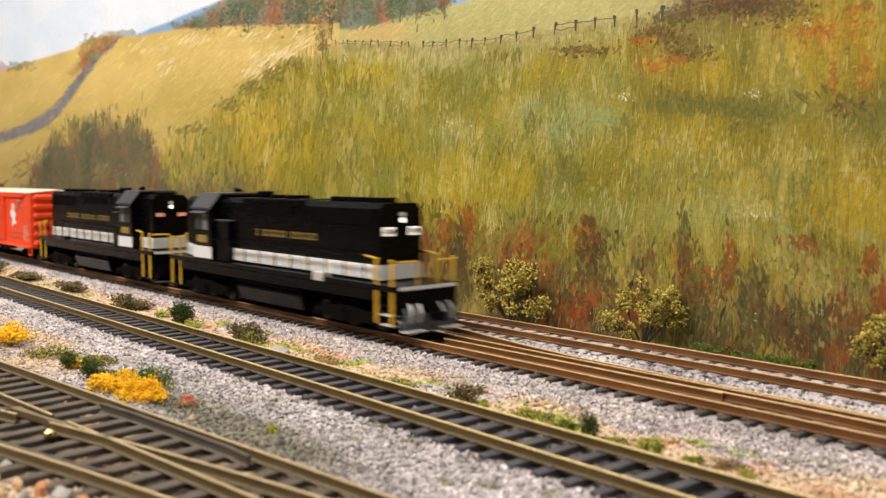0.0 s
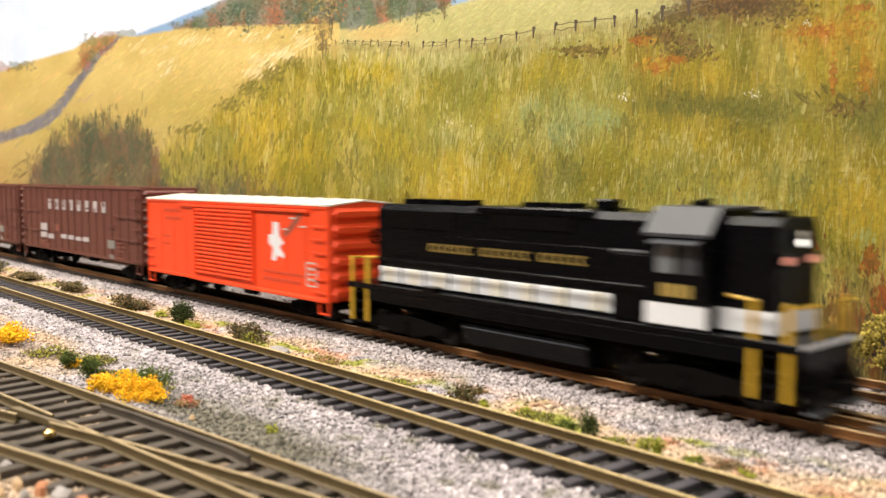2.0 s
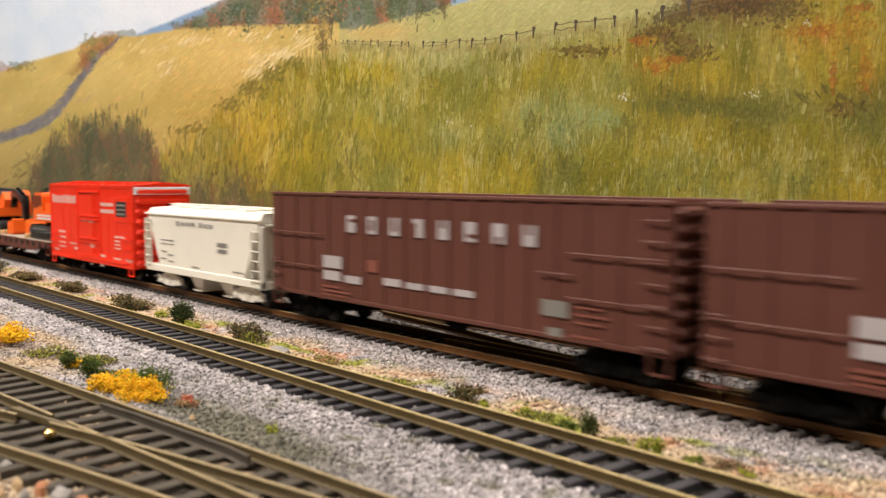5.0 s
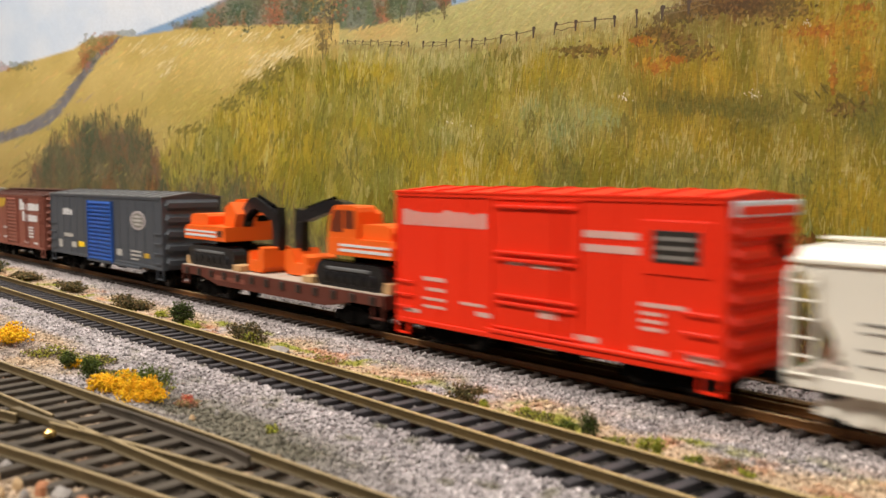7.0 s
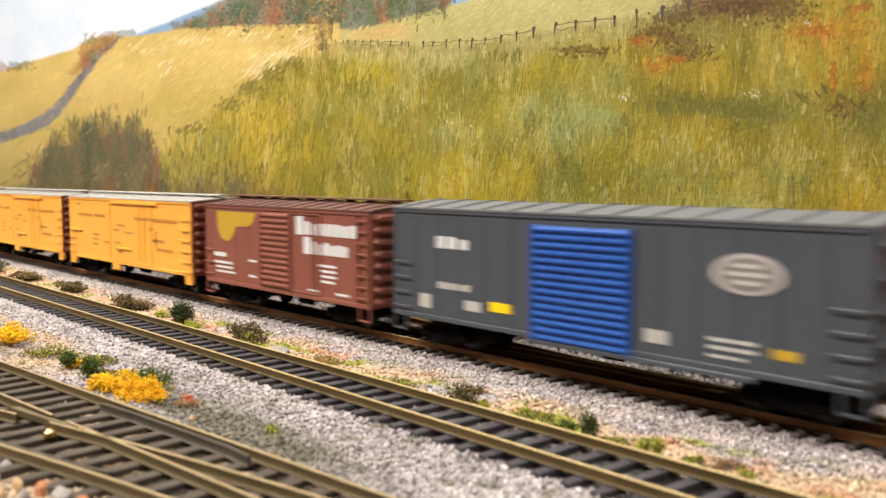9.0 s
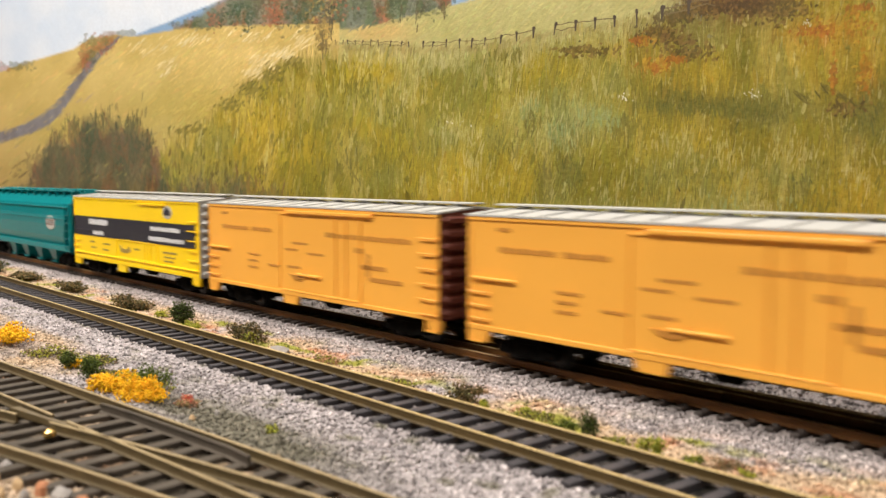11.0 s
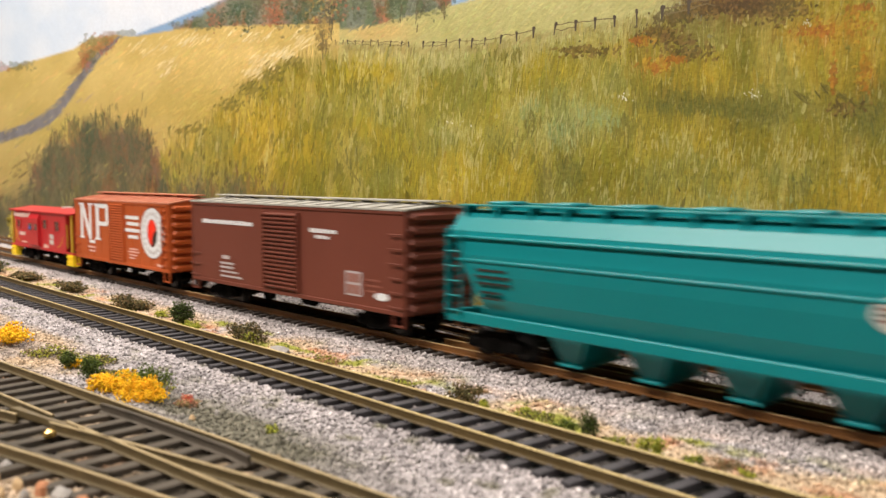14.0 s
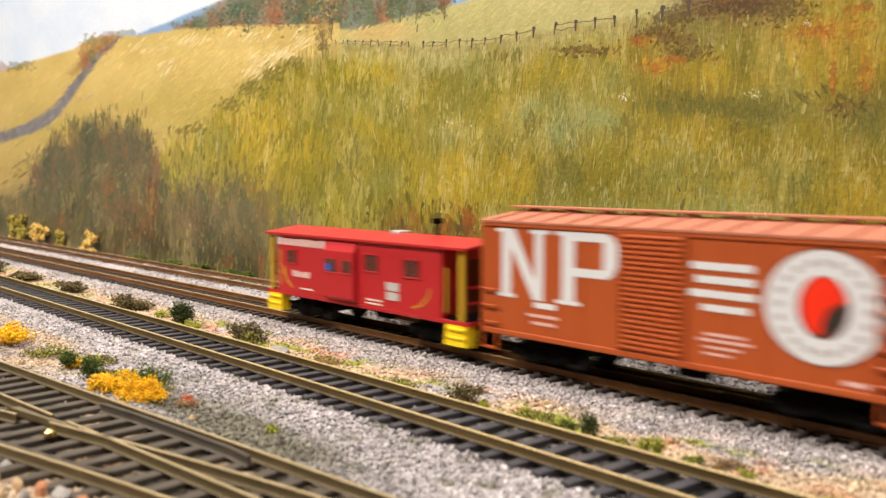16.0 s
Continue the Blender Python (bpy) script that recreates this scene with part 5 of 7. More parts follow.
def peaked_roof(car, half, w, ze, rise, mat, ribs=13, walkway=True, over=0.7):
    prof = [(-w - over, ze), (-w - over, ze + 0.7), (0, ze + rise + 0.7), (w + over, ze + 0.7), (w + over, ze), (0, ze + rise)]
    part("roof", Shape().along_x(prof, -half - 0.4, half + 0.4), mat, car)
    for i in range(ribs):
        x = -half + 2 * half * (i + 0.5) / ribs
        part("roof_rib", Shape().along_x([(-w - over, ze + 0.7), (0, ze + rise + 0.7), (w + over, ze + 0.7), (w + over, ze + 1.15), (0, ze + rise + 1.2), (-w - over, ze + 1.15)], x - 0.4, x + 0.4), mat, car)
    if walkway:
        z = ze + rise + 1.6
        part("running_board", Shape().box(-half - 1.5, half + 1.5, -3.2, 3.2, z, z + 0.6, 0.1), mat, car)
        for i in range(9):
            x = -half + 2 * half * (i + 0.5) / 9
            part("running_board_bracket", Shape().box(x - 0.4, x + 0.4, -2.8, 2.8, z - 1.0, z), mat, car)


def side_posts(car, w, xs, z0, z1, mat, wide=0.9, deep=0.7, both=True):
    for x in xs:
        for s in ((-1, 1) if both else (-1,)):
            ya, yb = sorted((s * w, s * (w + deep)))
            part("side_post", Shape().box(x - wide / 2, x + wide / 2, ya, yb, z0, z1, 0.15), mat, car)


def slatted_door(car, x0, x1, y, z0, z1, n, mat, frame_mat=None, deep=1.0):
    """A sliding door pressed into horizontal ribs."""
    d = part("door", Shape().box(x0, x1, y - deep * 0.6, y + 0.2, z0, z1, 0.15), mat, car)
    h = (z1 - z0) / n
    for i in range(n):
        zc = z0 + h * (i + 0.5)
        part("door_rib", Shape().along_x([(y - deep * 0.6, zc - h * 0.34), (y - deep * 1.25, zc - h * 0.12), (y - deep * 1.25, zc + h * 0.12), (y - deep * 0.6, zc + h * 0.34)], x0 + 0.8, x1 - 0.8), mat, d)
    for x in (x0, x1):
        part("door_edge", Shape().box(x - 0.45, x + 0.45, y - deep * 1.3, y, z0 - 0.4, z1 + 0.4, 0.12), mat, d)


def panel_door(car, x0, x1, y, z0, z1, mat, name="door"):
    """A flush door with raised edges and two latch bars."""
    d = part(name, Shape().box(x0, x1, y - 0.1, y + 0.1, z0, z1), mat, car)
    for x in (x0, x1):
        part("door_edge", Shape().box(x - 0.35, x + 0.35, y - 0.6, y, z0, z1, 0.1), mat, d)
    for z in (z0, z1):
        part("door_edge", Shape().box(x0 + 0.4, x1 - 0.4, y - 0.6, y, z - 0.35, z + 0.35, 0.1), mat, d)
    for t in (0.72, 0.84):
        x = x0 + (x1 - x0) * t
        part("latch_bar", Shape().rod((x, y - 0.45, z0 + 1), (x, y - 0.45, z1 - 1), 0.28, 5), mat, d)
    return d


def underframe(car, half, w, z, mat=None):
    mat = mat or DARK
    part("center_sill", Shape().along_y([(-half + 3, z), (half - 3, z), (half - 3, z - 2), (half - 34, z - 2.3), (half - 46, z - 3), (-half + 46, z - 3), (-half + 34, z - 2.3), (-half + 3, z - 2)], -3.0, 3.0), mat, car)
    part("floor_plate", Shape().box(-half + 0.6, half - 0.6, -w + 1.2, w - 1.2, z - 0.5, z + 1.2), mat, car)
    part("brake_cylinder", Shape().rod((2, -7, z - 3.2), (11, -7, z - 3.2), 2.3, 10), mat, car)
    part("air_tank", Shape().rod((-16, 6, z - 3.2), (-3, 6, z - 3.2), 2.5, 10), mat, car)
    part("brake_rod", Shape().rod((11, -7, z - 3.2), (half - 38, -2, z - 3.8), 0.4, 5), mat, car)


def stirrups(car, half, w, z, mat, drop=5.0):
    for sx in (-1, 1):
        for sy in (-1, 1):
            x = sx * (half - 4)
            sh = Shape().box(x - 3.6, x - 3.0, sy * w - 0.4, sy * w + 0.4, z - drop, z + 0.5)
            sh.box(x + 3.0, x + 3.6, sy * w - 0.4, sy * w + 0.4, z - drop, z + 0.5).box(x - 3.6, x + 3.6, sy * w - 0.5, sy * w + 0.5, z - drop - 0.5, z - drop + 0.2)
            part("step", sh, mat, car)


def brake_wheel(car, x, y, z, mat):
    sh = Shape()
    n = 14
    for i in range(n):
        a, b = 2 * math.pi * i / n, 2 * math.pi * (i + 1) / n
        sh.rod((x, y + 3 * math.cos(a), z + 3 * math.sin(a)), (x, y + 3 * math.cos(b), z + 3 * math.sin(b)), 0.35, 5)
    for i in range(3):
        a = math.pi * i / 3
        sh.rod((x, y - 3 * math.cos(a), z - 3 * math.sin(a)), (x, y + 3 * math.cos(a), z + 3 * math.sin(a)), 0.25, 5)
    part("brake_wheel", sh, mat, car)


def ride(ob, f0, f1, dx=0.0, y=0.0, z=0.0, turned=0.0):
    MOVING.append((ob, start_x(f0, f1) + dx, y, z, turned))
    return ob


W2 = 17.6


def boxcar(name, label, f0, f1, zs, ze, mat, roof_mat, end_mat=None, rise=2.6, ribs_end=6, walkway=True, posts=(), post_deep=0.35, ribs_roof=13, gear=None, low_ends=True):
    half = (f1 - f0) * CAR_UNIT / 2
    car = thing(name, label, "boxcar", "freight cars")
    part("body", Shape().along_x([(-W2, zs), (W2, zs), (W2, ze), (0, ze + rise), (-W2, ze)], -half + 0.8, half - 0.8), mat, car)
    for s in (-1, 1):
        end_wall(car, s * half, s, W2 - 0.1, zs, ze, ribs_end, end_mat or mat, rise)
        part("corner_post", Shape().box(min(s * half, s * (half - 1.6)), max(s * half, s * (half - 1.6)), -W2 - 0.35, -W2 + 0.5, zs - 0.3, ze, 0.15), mat, car)
    part("side_sill", Shape().box(-half + 1, half - 1, -W2 - 0.45, -W2 + 0.4, zs - 0.2, zs + 1.5, 0.15), mat, car)
    part("side_sill", Shape().box(-half + 1, half - 1, W2 - 0.4, W2 + 0.45, zs - 0.2, zs + 1.5, 0.15), mat, car)
    part("eave_strip", Shape().box(-half, half, -W2 - 0.5, -W2 + 0.3, ze - 1.3, ze - 0.1, 0.15), mat, car)
    peaked_roof(car, half, W2, ze, rise, roof_mat, ribs_roof, walkway)
    if posts:
        side_posts(car, W2, posts, zs + 1.5, ze - 1.3, mat, 0.7, post_deep)
    underframe(car, half, W2, zs + 0.3)
    for s in (-1, 1):
        add_truck(car, s * (half - 24), mat=gear)
    couplers(car, half)
    brake_wheel(car, half + 2.2, 5, ze - 13, DARK)
    return ride(car, f0, f1), half


def build_boxcars():
    y = -W2
    # orange-red car with a pale roof
    car, h = boxcar("boxcar", "bright orange-red steel boxcar with pale roof and ribbed door", 1443, 1735, 10.0, 49.9, ORANGE, CREAM, rise=1.8, ribs_end=6, walkway=False, posts=(-72, -56, -42, 40, 56, 72), post_deep=0.12)
    slatted_door(car, -30, 28, y, 13.2, 46.5, 17, ORANGE, deep=1.2)
    part("door_track", Shape().box(-32, 86, y - 1.0, y, 9.6, 11.0, 0.2), ORANGE, car)
    part("door_track", Shape().box(-48, 75, y - 1.3, y, 46.8, 48.2, 0.2), ORANGE, car)
    part("marking", Shape().along_y([(41, 36), (44.5, 36.5), (45, 42), (49.5, 42), (50, 36), (54, 33), (50, 31), (54, 27.5), (53, 26), (48.5, 27.5), (46.5, 24.5), (43.5, 25), (45, 30.5), (41, 32.5)], y - 0.16, y + 0.05), WHITE, car, "white zigzag emblem")
    part("marking", Shape().along_y([(54, 37.5), (60, 41.5), (65, 46), (69, 47), (67, 43.5), (60, 38.5), (55, 35.5)], y - 0.15, y + 0.05), SPBROWN, car, "dark swoosh emblem")
    marks(car, y - 0.1, [(59, 64, 43.8, 44.6), (67, 72, 40.4, 41.2), (53, 57, 38.8, 39.5)], ROOFGREY)
    marks(car, y, [(-68, -48, 43.5, 45.2), (-66, -48, 39.5, 41), (36, 68, 15.5, 17.0), (36, 70, 19, 20.2), (-70, -60, 30, 31), (-70, -62, 26, 27)], FAINT)
    marks(car, y, [(72, 80, 25.3, 26), (72, 80, 15.5, 16.1), (72, 72.7, 15.5, 26), (79.3, 80, 15.5, 26), (72, 80, 20.5, 21), (74, 78, 18, 19), (74, 78, 22.6, 23.6)], ROOFGREY, "stencil_line")
    grabs(car, 78, 87, y, (14, 19.5, 25, 30.5, 36, 41.5), ORANGE)
    grabs(car, -88, -80, y, (14, 19, 24, 29), ORANGE)
    stirrups(car, h, W2, 10, ORANGE)
    # tall scarlet car
    car, h = boxcar("boxcar", "tall scarlet boxcar with white end panel and lettering", 2716, 2944, 8.5, 56.3, RED, RED, ribs_end=8, rise=1.6, walkway=False, ribs_roof=9, post_deep=0.12, posts=(-45, -32, 33, 45))
    d = panel_door(car, -18, 20, y, 12.5, 55, RED)
    for z in (52.5, 37.5, 35.2, 23.2, 20.8):
        part("door_rib", Shape().box(-16, 18, y - 1.1, y - 0.05, z - 0.5, z + 0.5, 0.15), RED, d)
    part("door_track", Shape().box(-20, 62, y - 1.0, y, 10.4, 11.6, 0.2), RED, car)
    part("end_panel", Shape().box(h + 0.9, h + 1.6, -W2 + 0.3, W2 - 0.3, 51.6, 55.9, 0.3), WHITE, car, "white painted end panel")
    words(car, y, -65, -20, 44.6, 50.4, 10, PINKISH, 0.3)
    marks(car, y, [(21, 41, 44.2, 46.3), (21, 41.5, 40, 42.2), (-11, -3, 33.6, 35.4), (0, 11, 33.2, 34.4), (42, 57.5, 25.6, 26.8), (42, 50, 23.2, 24.2), (42, 50, 21, 22), (42, 50, 18.8, 19.8), (3, 10.5, 17.6, 21), (18, 27, 12.6, 14.4), (40, 51, 12.4, 13.8), (58, 68, 12.2, 13.8), (-54, -42, 24.8, 26.2), (-52, -42, 21.2, 22.4), (-54, -42, 17.8, 18.8), (-54, -42, 15, 16), (-34, -22, 18, 19), (-26, -18, 14.8, 16.4), (-64, -56, 12.4, 13.8)], PINKISH)
    part("emblem", Shape().box(42.5, 65, y - 0.5, y + 0.05, 35, 50.2, 0.15), RED, car)
    part("emblem_plate", Shape().box(46.3, 61.5, y - 0.66, y - 0.3, 38.4, 47.4, 0.05), BLACKMARK, car, "dark square emblem")
    for z in (40.0, 42.6, 45.2):
        part("emblem_bar", Shape().box(47.6, 60.2, y - 0.8, y - 0.6, z - 0.55, z + 0.55), FAINTGREY, car)
    grabs(car, 57, 67, y, (14.5, 20, 25.5), RED)
    grabs(car, -69, -60, y, (14.5, 19, 24), RED)
    stirrups(car, h, W2, 8.5, RED, 4)
    # slate grey car with a blue door
    car, h = boxcar("boxcar", "slate grey boxcar with a bright blue ribbed door", 3279, 3572, 11.0, 50.4, GREYPAINT, ROOFDARK, ribs_end=5, rise=2.4, walkway=False, posts=(-76, -64, -52, -40, -28, 30, 42, 54, 66, 78), post_deep=0.2)
    slatted_door(car, -17.5, 20.5, y, 10.5, 47.0, 15, BLUE, deep=1.3)
    part("door_track", Shape().box(-20, 60, y - 1.2, y, 9.4, 10.8, 0.2), GREYPAINT, car)
    sh = Shape()
    sh.along_y([(57 + 10.3 * math.cos(2 * math.pi * i / 28), 37.2 + 5.4 * math.sin(2 * math.pi * i / 28)) for i in range(28)], y - 0.3, y)
    part("emblem", sh, LETTERGREY, car, "pale oval emblem")
    part("emblem_field", Shape().along_y([(57 + 8.3 * math.cos(2 * math.pi * i / 28), 37.2 + 4.3 * math.sin(2 * math.pi * i / 28)) for i in range(28)], y - 0.4, y - 0.2), FAINTGREY, car)
    for z, w in ((35.0, 4.4), (37.2, 6.2), (39.4, 4.4)):
        part("emblem_bar", Shape().box(57 - w, 57 + w, y - 0.52, y - 0.3, z - 0.55, z + 0.55), ROOFGREY, car)
    words(car, y, -65, -47, 37.0, 41.2, 3, WHITE, 0.25)
    words(car, y, -64, -47, 22.6, 25.0, 6, ROOFGREY, 0.2)
    marks(car, y, [(25.5, 33, 15.6, 19.4), (46, 60, 18.8, 19.8), (46, 60, 16.6, 17.6), (46, 57, 14.4, 15.2), (-50, -42, 16.2, 19.6), (-74, -68, 15, 20)], ROOFGREY)
    marks(car, y, [(-37.5, -27.5, 17.2, 20.4)], YELLOW, "reflector_plate")
    marks(car, y, [(64.5, 71.5, 16.4, 19.0)], MUSTARD, "reflector_plate")
    grabs(car, 80, 89, y, (14.5, 20, 25.5, 31), GREYPAINT)
    grabs(car, -88, -79, y, (14.5, 20, 25.5, 31), GREYPAINT)
    stirrups(car, h, W2, 11, GREYPAINT)
    # red-brown riveted car with white name bars
    car, h = boxcar("boxcar", "red-brown riveted boxcar with yellow emblem and white lettering", 3596, 3821, 10.4, 48.2, SPBROWN, ROOFBROWN, ribs_end=8, rise=2.6, posts=(-62, -50, -38, -26, 22, 34, 46, 58), post_deep=0.16)
    slatted_door(car, -14, 10.5, y, 12.6, 46.2, 13, SPBROWN, deep=1.1)
    panel_door(car, 11.5, 34, y, 12.6, 46.2, SPBROWN)
    part("emblem", Shape().along_y([(-57, 45.5), (-19, 45.5), (-22, 41), (-26, 39.0), (-38, 38.4), (-40, 35), (-44, 32), (-48, 31), (-53, 33), (-56, 37)], y - 0.2, y + 0.05), MUSTARD, car, "mustard winged emblem")
    words(car, y, 21.6, 60, 37.6, 43.2, 7, WHITE, 0.16)
    words(car, y, 27.6, 54, 29.6, 34.8, 6, WHITE, 0.16)
    marks(car, y, [(15, 20.6, 37.4, 45.4), (21, 26.6, 29.4, 36.6), (-60, -48, 23.4, 25.4), (-60, -42, 20.0, 21.2), (-58, -42, 17.8, 18.8), (-58, -40, 15.6, 16.6), (32, 45, 24.6, 25.6), (33, 45, 22.4, 23.4), (33, 45, 20.2, 21.2), (33, 44, 18, 19), (-26, -19, 22.6, 23.6), (-26, -19, 15.4, 16.4), (45, 54, 13.6, 14.6), (24, 32, 13.6, 14.6)], WHITE)
    ladder(car, 61, 67, y, 12, 47, 8, SPBROWN)
    grabs(car, -68, -61, y, (14.5, 20.5, 26.5), SPBROWN)
    stirrups(car, h, W2, 10.4, SPBROWN)
    # two reefers and the yellow one
    for f0, f1 in ((3848, 4137), (4162, 4448)):
        car, h = boxcar("reefer_car", "orange refrigerator car with pale grey roof and black lettering", f0, f1, 10.6, 48.9, REEFER, ROOFGREY, OXIDE, ribs_end=8, rise=1.6)
        panel_door(car, -20, 40, y, 12.5, 46, REEFER, "plug_door")
        part("door_track", Shape().box(-14, 48, y - 1.4, y, 46.2, 47.6, 0.2), REEFER, car)
        part("latch_rail", Shape().box(-86, -66, y - 1.2, y, 27.6, 28.6, 0.2), REEFER, car)
        part("door_hinge", Shape().box(-6, 12, y - 1.2, y, 19.6, 20.6, 0.2), REEFER, car)
        words(car, y, -73, -48, 37.4, 39.2, 8, FAINTBROWN, 0.2)
        words(car, y, -45, -27, 37.4, 39.2, 6, FAINTBROWN, 0.2)
        words(car, y, 16, 72, 37.2, 39.2, 16, FAINTBROWN, 0.2)
        marks(car, y, [(-74, -68, 44.2, 45.4), (-10, 2, 33, 34), (-16, -6, 30, 31), (2, 14, 29, 30), (36, 42, 32, 34), (40, 56, 26, 27.6), (46, 66, 21.4, 23), (44, 46, 23, 32), (-48, -38, 26, 27), (-48, -40, 23, 24), (-48, -40, 20, 21), (-14, -4, 22.5, 23.5), (-30, -20, 22, 23)], FAINTBROWN)
        part("emblem", Shape().along_y([(-12, 20), (-9, 18), (-4, 17.4), (0, 19), (3, 20.4), (0, 21.2), (-6, 19.4)], y - 0.6, y), FAINTBROWN, car)
        grabs(car, 77, 87, y, (12.5, 18, 23.5, 29, 34.5, 40), REEFER)
        grabs(car, -87, -78, y, (14.5, 19, 23.5), REEFER)
        for xa, xb in ((-88, -78), (-18, -6), (81, 88)):
            part("side_bracket", Shape().along_y([(xa, 10.6), (xb, 10.6), (xb - 1, 6.6), (xa + 1, 6.6)], y - 0.2, y + 1.6), REEFER, car)
        stirrups(car, h, W2, 10.6, REEFER, 4)
    car, h = boxcar("reefer_car", "bright yellow refrigerator car with a navy band", 4466, 4756, 10.2, 49.1, YELLOW, ROOFGREY, ROOFGREY, ribs_end=9, rise=1.6)
    part("band", Shape().box(-h + 0.2, h - 4.5, y - 0.35, y + 0.1, 25.2, 37.2), NAVY, car, "navy blue band")
    panel_door(car, -18, 38, y, 14.6, 24.8, YELLOW, "plug_door")
    part("door_track", Shape().box(14, 50, y - 1.2, y, 46.2, 47.4, 0.2), YELLOW, car)
    part("side_ledge", Shape().box(-h + 1, h - 1, y - 0.8, y, 13.4, 14.4, 0.2), YELLOW, car)
    part("latch_rail", Shape().box(-86, -58, y - 1.0, y, 28.2, 29.0, 0.2), NAVY, car)
    words(car, y - 0.3, -62, -31, 32.4, 36.0, 9, WHITE, 0.2)
    words(car, y - 0.3, -55, -38, 26.2, 28.8, 6, WHITE, 0.2)
    words(car, y - 0.3, 30, 67, 32.4, 34.8, 14, WHITE, 0.2)
    words(car, y - 0.3, 28, 72, 26.8, 29.2, 16, WHITE, 0.2)
    sh = Shape().along_y([(51.4 + 5.6 * math.cos(2 * math.pi * i / 24), 43.0 + 3.6 * math.sin(2 * math.pi * i / 24)) for i in range(24)], y - 0.25, y)
    part("emblem", sh, ROOFGREY, car, "round grey emblem with a dark house shape")
    part("emblem_bar", Shape().along_y([(47.6, 41.2), (55.2, 41.2), (55.2, 43.6), (51.4, 45.6), (47.6, 43.6)], y - 0.4, y - 0.2), NAVY, car)
    marks(car, y, [(-62, -54, 21, 22), (-60, -52, 17.6, 18.6), (-40, -30, 20.6, 21.6), (-40, -32, 17, 18), (45, 62, 20.6, 21.6), (47, 60, 18.2, 19), (46, 58, 16, 16.8), (6, 14, 20, 21)], GOLD)
    part("emblem", Shape().along_y([(-14, 22), (-10, 20), (-4, 19.6), (0, 21.6), (2, 19), (-4, 17.4), (-12, 18)], y - 0.5, y), GOLD, car)
    grabs(car, 77, 87, y, (14, 19, 24, 29, 34, 39), YELLOW)
    grabs(car, -87, -79, y, (14, 18, 22), YELLOW)
    for xa, xb in ((-88, -78), (-18, -5), (81, 88)):
        part("side_bracket", Shape().along_y([(xa, 10.4), (xb, 10.4), (xb - 1, 6.0), (xa + 1, 6.0)], y - 0.2, y + 1.6), YELLOW, car)
    stirrups(car, h, W2, 10.2, YELLOW, 3)
    # dark oxide car
    car, h = boxcar("boxcar", "dark oxide-brown boxcar with grey roof and white lettering", 5130, 5416, 10.0, 49.4, OXIDE, ROOFTAUPE, ribs_end=8, rise=1.4)
    slatted_door(car, -14, 14.5, y, 12.4, 46.4, 18, OXIDE, deep=1.4)
    words(car, y, -75, -25, 39.2, 41.2, 17, WHITE, 0.2)
    words(car, y, 23, 43, 38.8, 40.6, 7, WHITE, 0.2)
    words(car, y, 27, 38, 36.4, 37.8, 3, WHITE, 0.25)
    marks(car, y, [(-55, -48, 22.4, 24), (-57, -44, 19.8, 20.8), (-57, -44, 17.8, 18.8), (-57, -40, 15.8, 16.6), (-57, -36, 13.6, 14.4)], LETTERGREY)
    marks(car, y, [(62, 71, 21.6, 22.2), (62, 72, 19.4, 20), (62, 70, 17.2, 17.8)], SPBROWN)
    marks(car, y, [(49, 59.5, 14.8, 24.6)], LETTERGREY, "stencil_panel")
    marks(car, y - 0.15, [(50.2, 53.9, 15.6, 19.2), (54.8, 58.4, 15.6, 19.2), (50.2, 53.9, 20.2, 23.8), (54.8, 58.4, 20.2, 23.8)], SPBROWN, "stencil_panel")
    part("marking", Shape().along_y([(72.5 + 4.4 * math.cos(2 * math.pi * i / 18), 16.0 + 1.5 * math.sin(2 * math.pi * i / 18)) for i in range(18)], y - 0.2, y), WHITE, car)
    grabs(car, 79, 86, y, (13, 18.5, 24, 29.5, 35, 40.5), OXIDE)
    grabs(car, -86, -79, y, (13, 18.5, 24), OXIDE)
    stirrups(car, h, W2, 10, OXIDE, 4)
    # rust orange car with the big initials and round emblem
    car, h = boxcar("boxcar", "rust-orange boxcar with big white initials and round emblem", 5460, 5690, 10.4, 47.2, NPBROWN, ROOFDUSTY, ribs_end=8, rise=2.8, posts=(-64, -50, -38, -26, 22, 34, 46, 58), post_deep=0.14)
    slatted_door(car, -12, 9.6, y, 12.4, 46.0, 22, NPBROWN, deep=0.8)
    z0, z1 = 23.0, 45.4
    for pts in (((-60.5, z0), (-56.5, z0), (-56.5, z1), (-60.5, z1)), ((-62.5, z0), (-54.5, z0), (-54.5, z0 + 1.2), (-62.5, z0 + 1.2)), ((-63, z1 - 1.2), (-55, z1 - 1.2), (-55, z1), (-63, z1)), ((-60, z1), (-55, z1), (-42.4, z0), (-46.5, z0)), ((-45.8, z0), (-42.4, z0), (-42.4, z1), (-45.8, z1)), ((-48, z1 - 1.2), (-40, z1 - 1.2), (-40, z1), (-48, z1)),
                ((-34.5, z0), (-29.5, z0), (-29.5, z1), (-34.5, z1)), ((-37, z0), (-27, z0), (-27, z0 + 1.2), (-37, z0 + 1.2)), ((-37, z1 - 1.2), (-29, z1 - 1.2), (-29, z1), (-37, z1)), ((-30, 42.8), (-18, 42.8), (-15, 44.4), (-17, z1), (-30, z1)), ((-30, 32.0), (-17, 32.0), (-14.5, 33.6), (-18, 34.6), (-30, 34.6)), ((-18.5, 33.0), (-15, 33.4), (-12.4, 37), (-12.4, 41), (-15, 44.6), (-18.5, 44.6))):
        part("initial_stroke", Shape().along_y(list(pts), y - 0.16 - 0.0004 * abs(pts[0][0]), y + 0.05), WHITE, car)
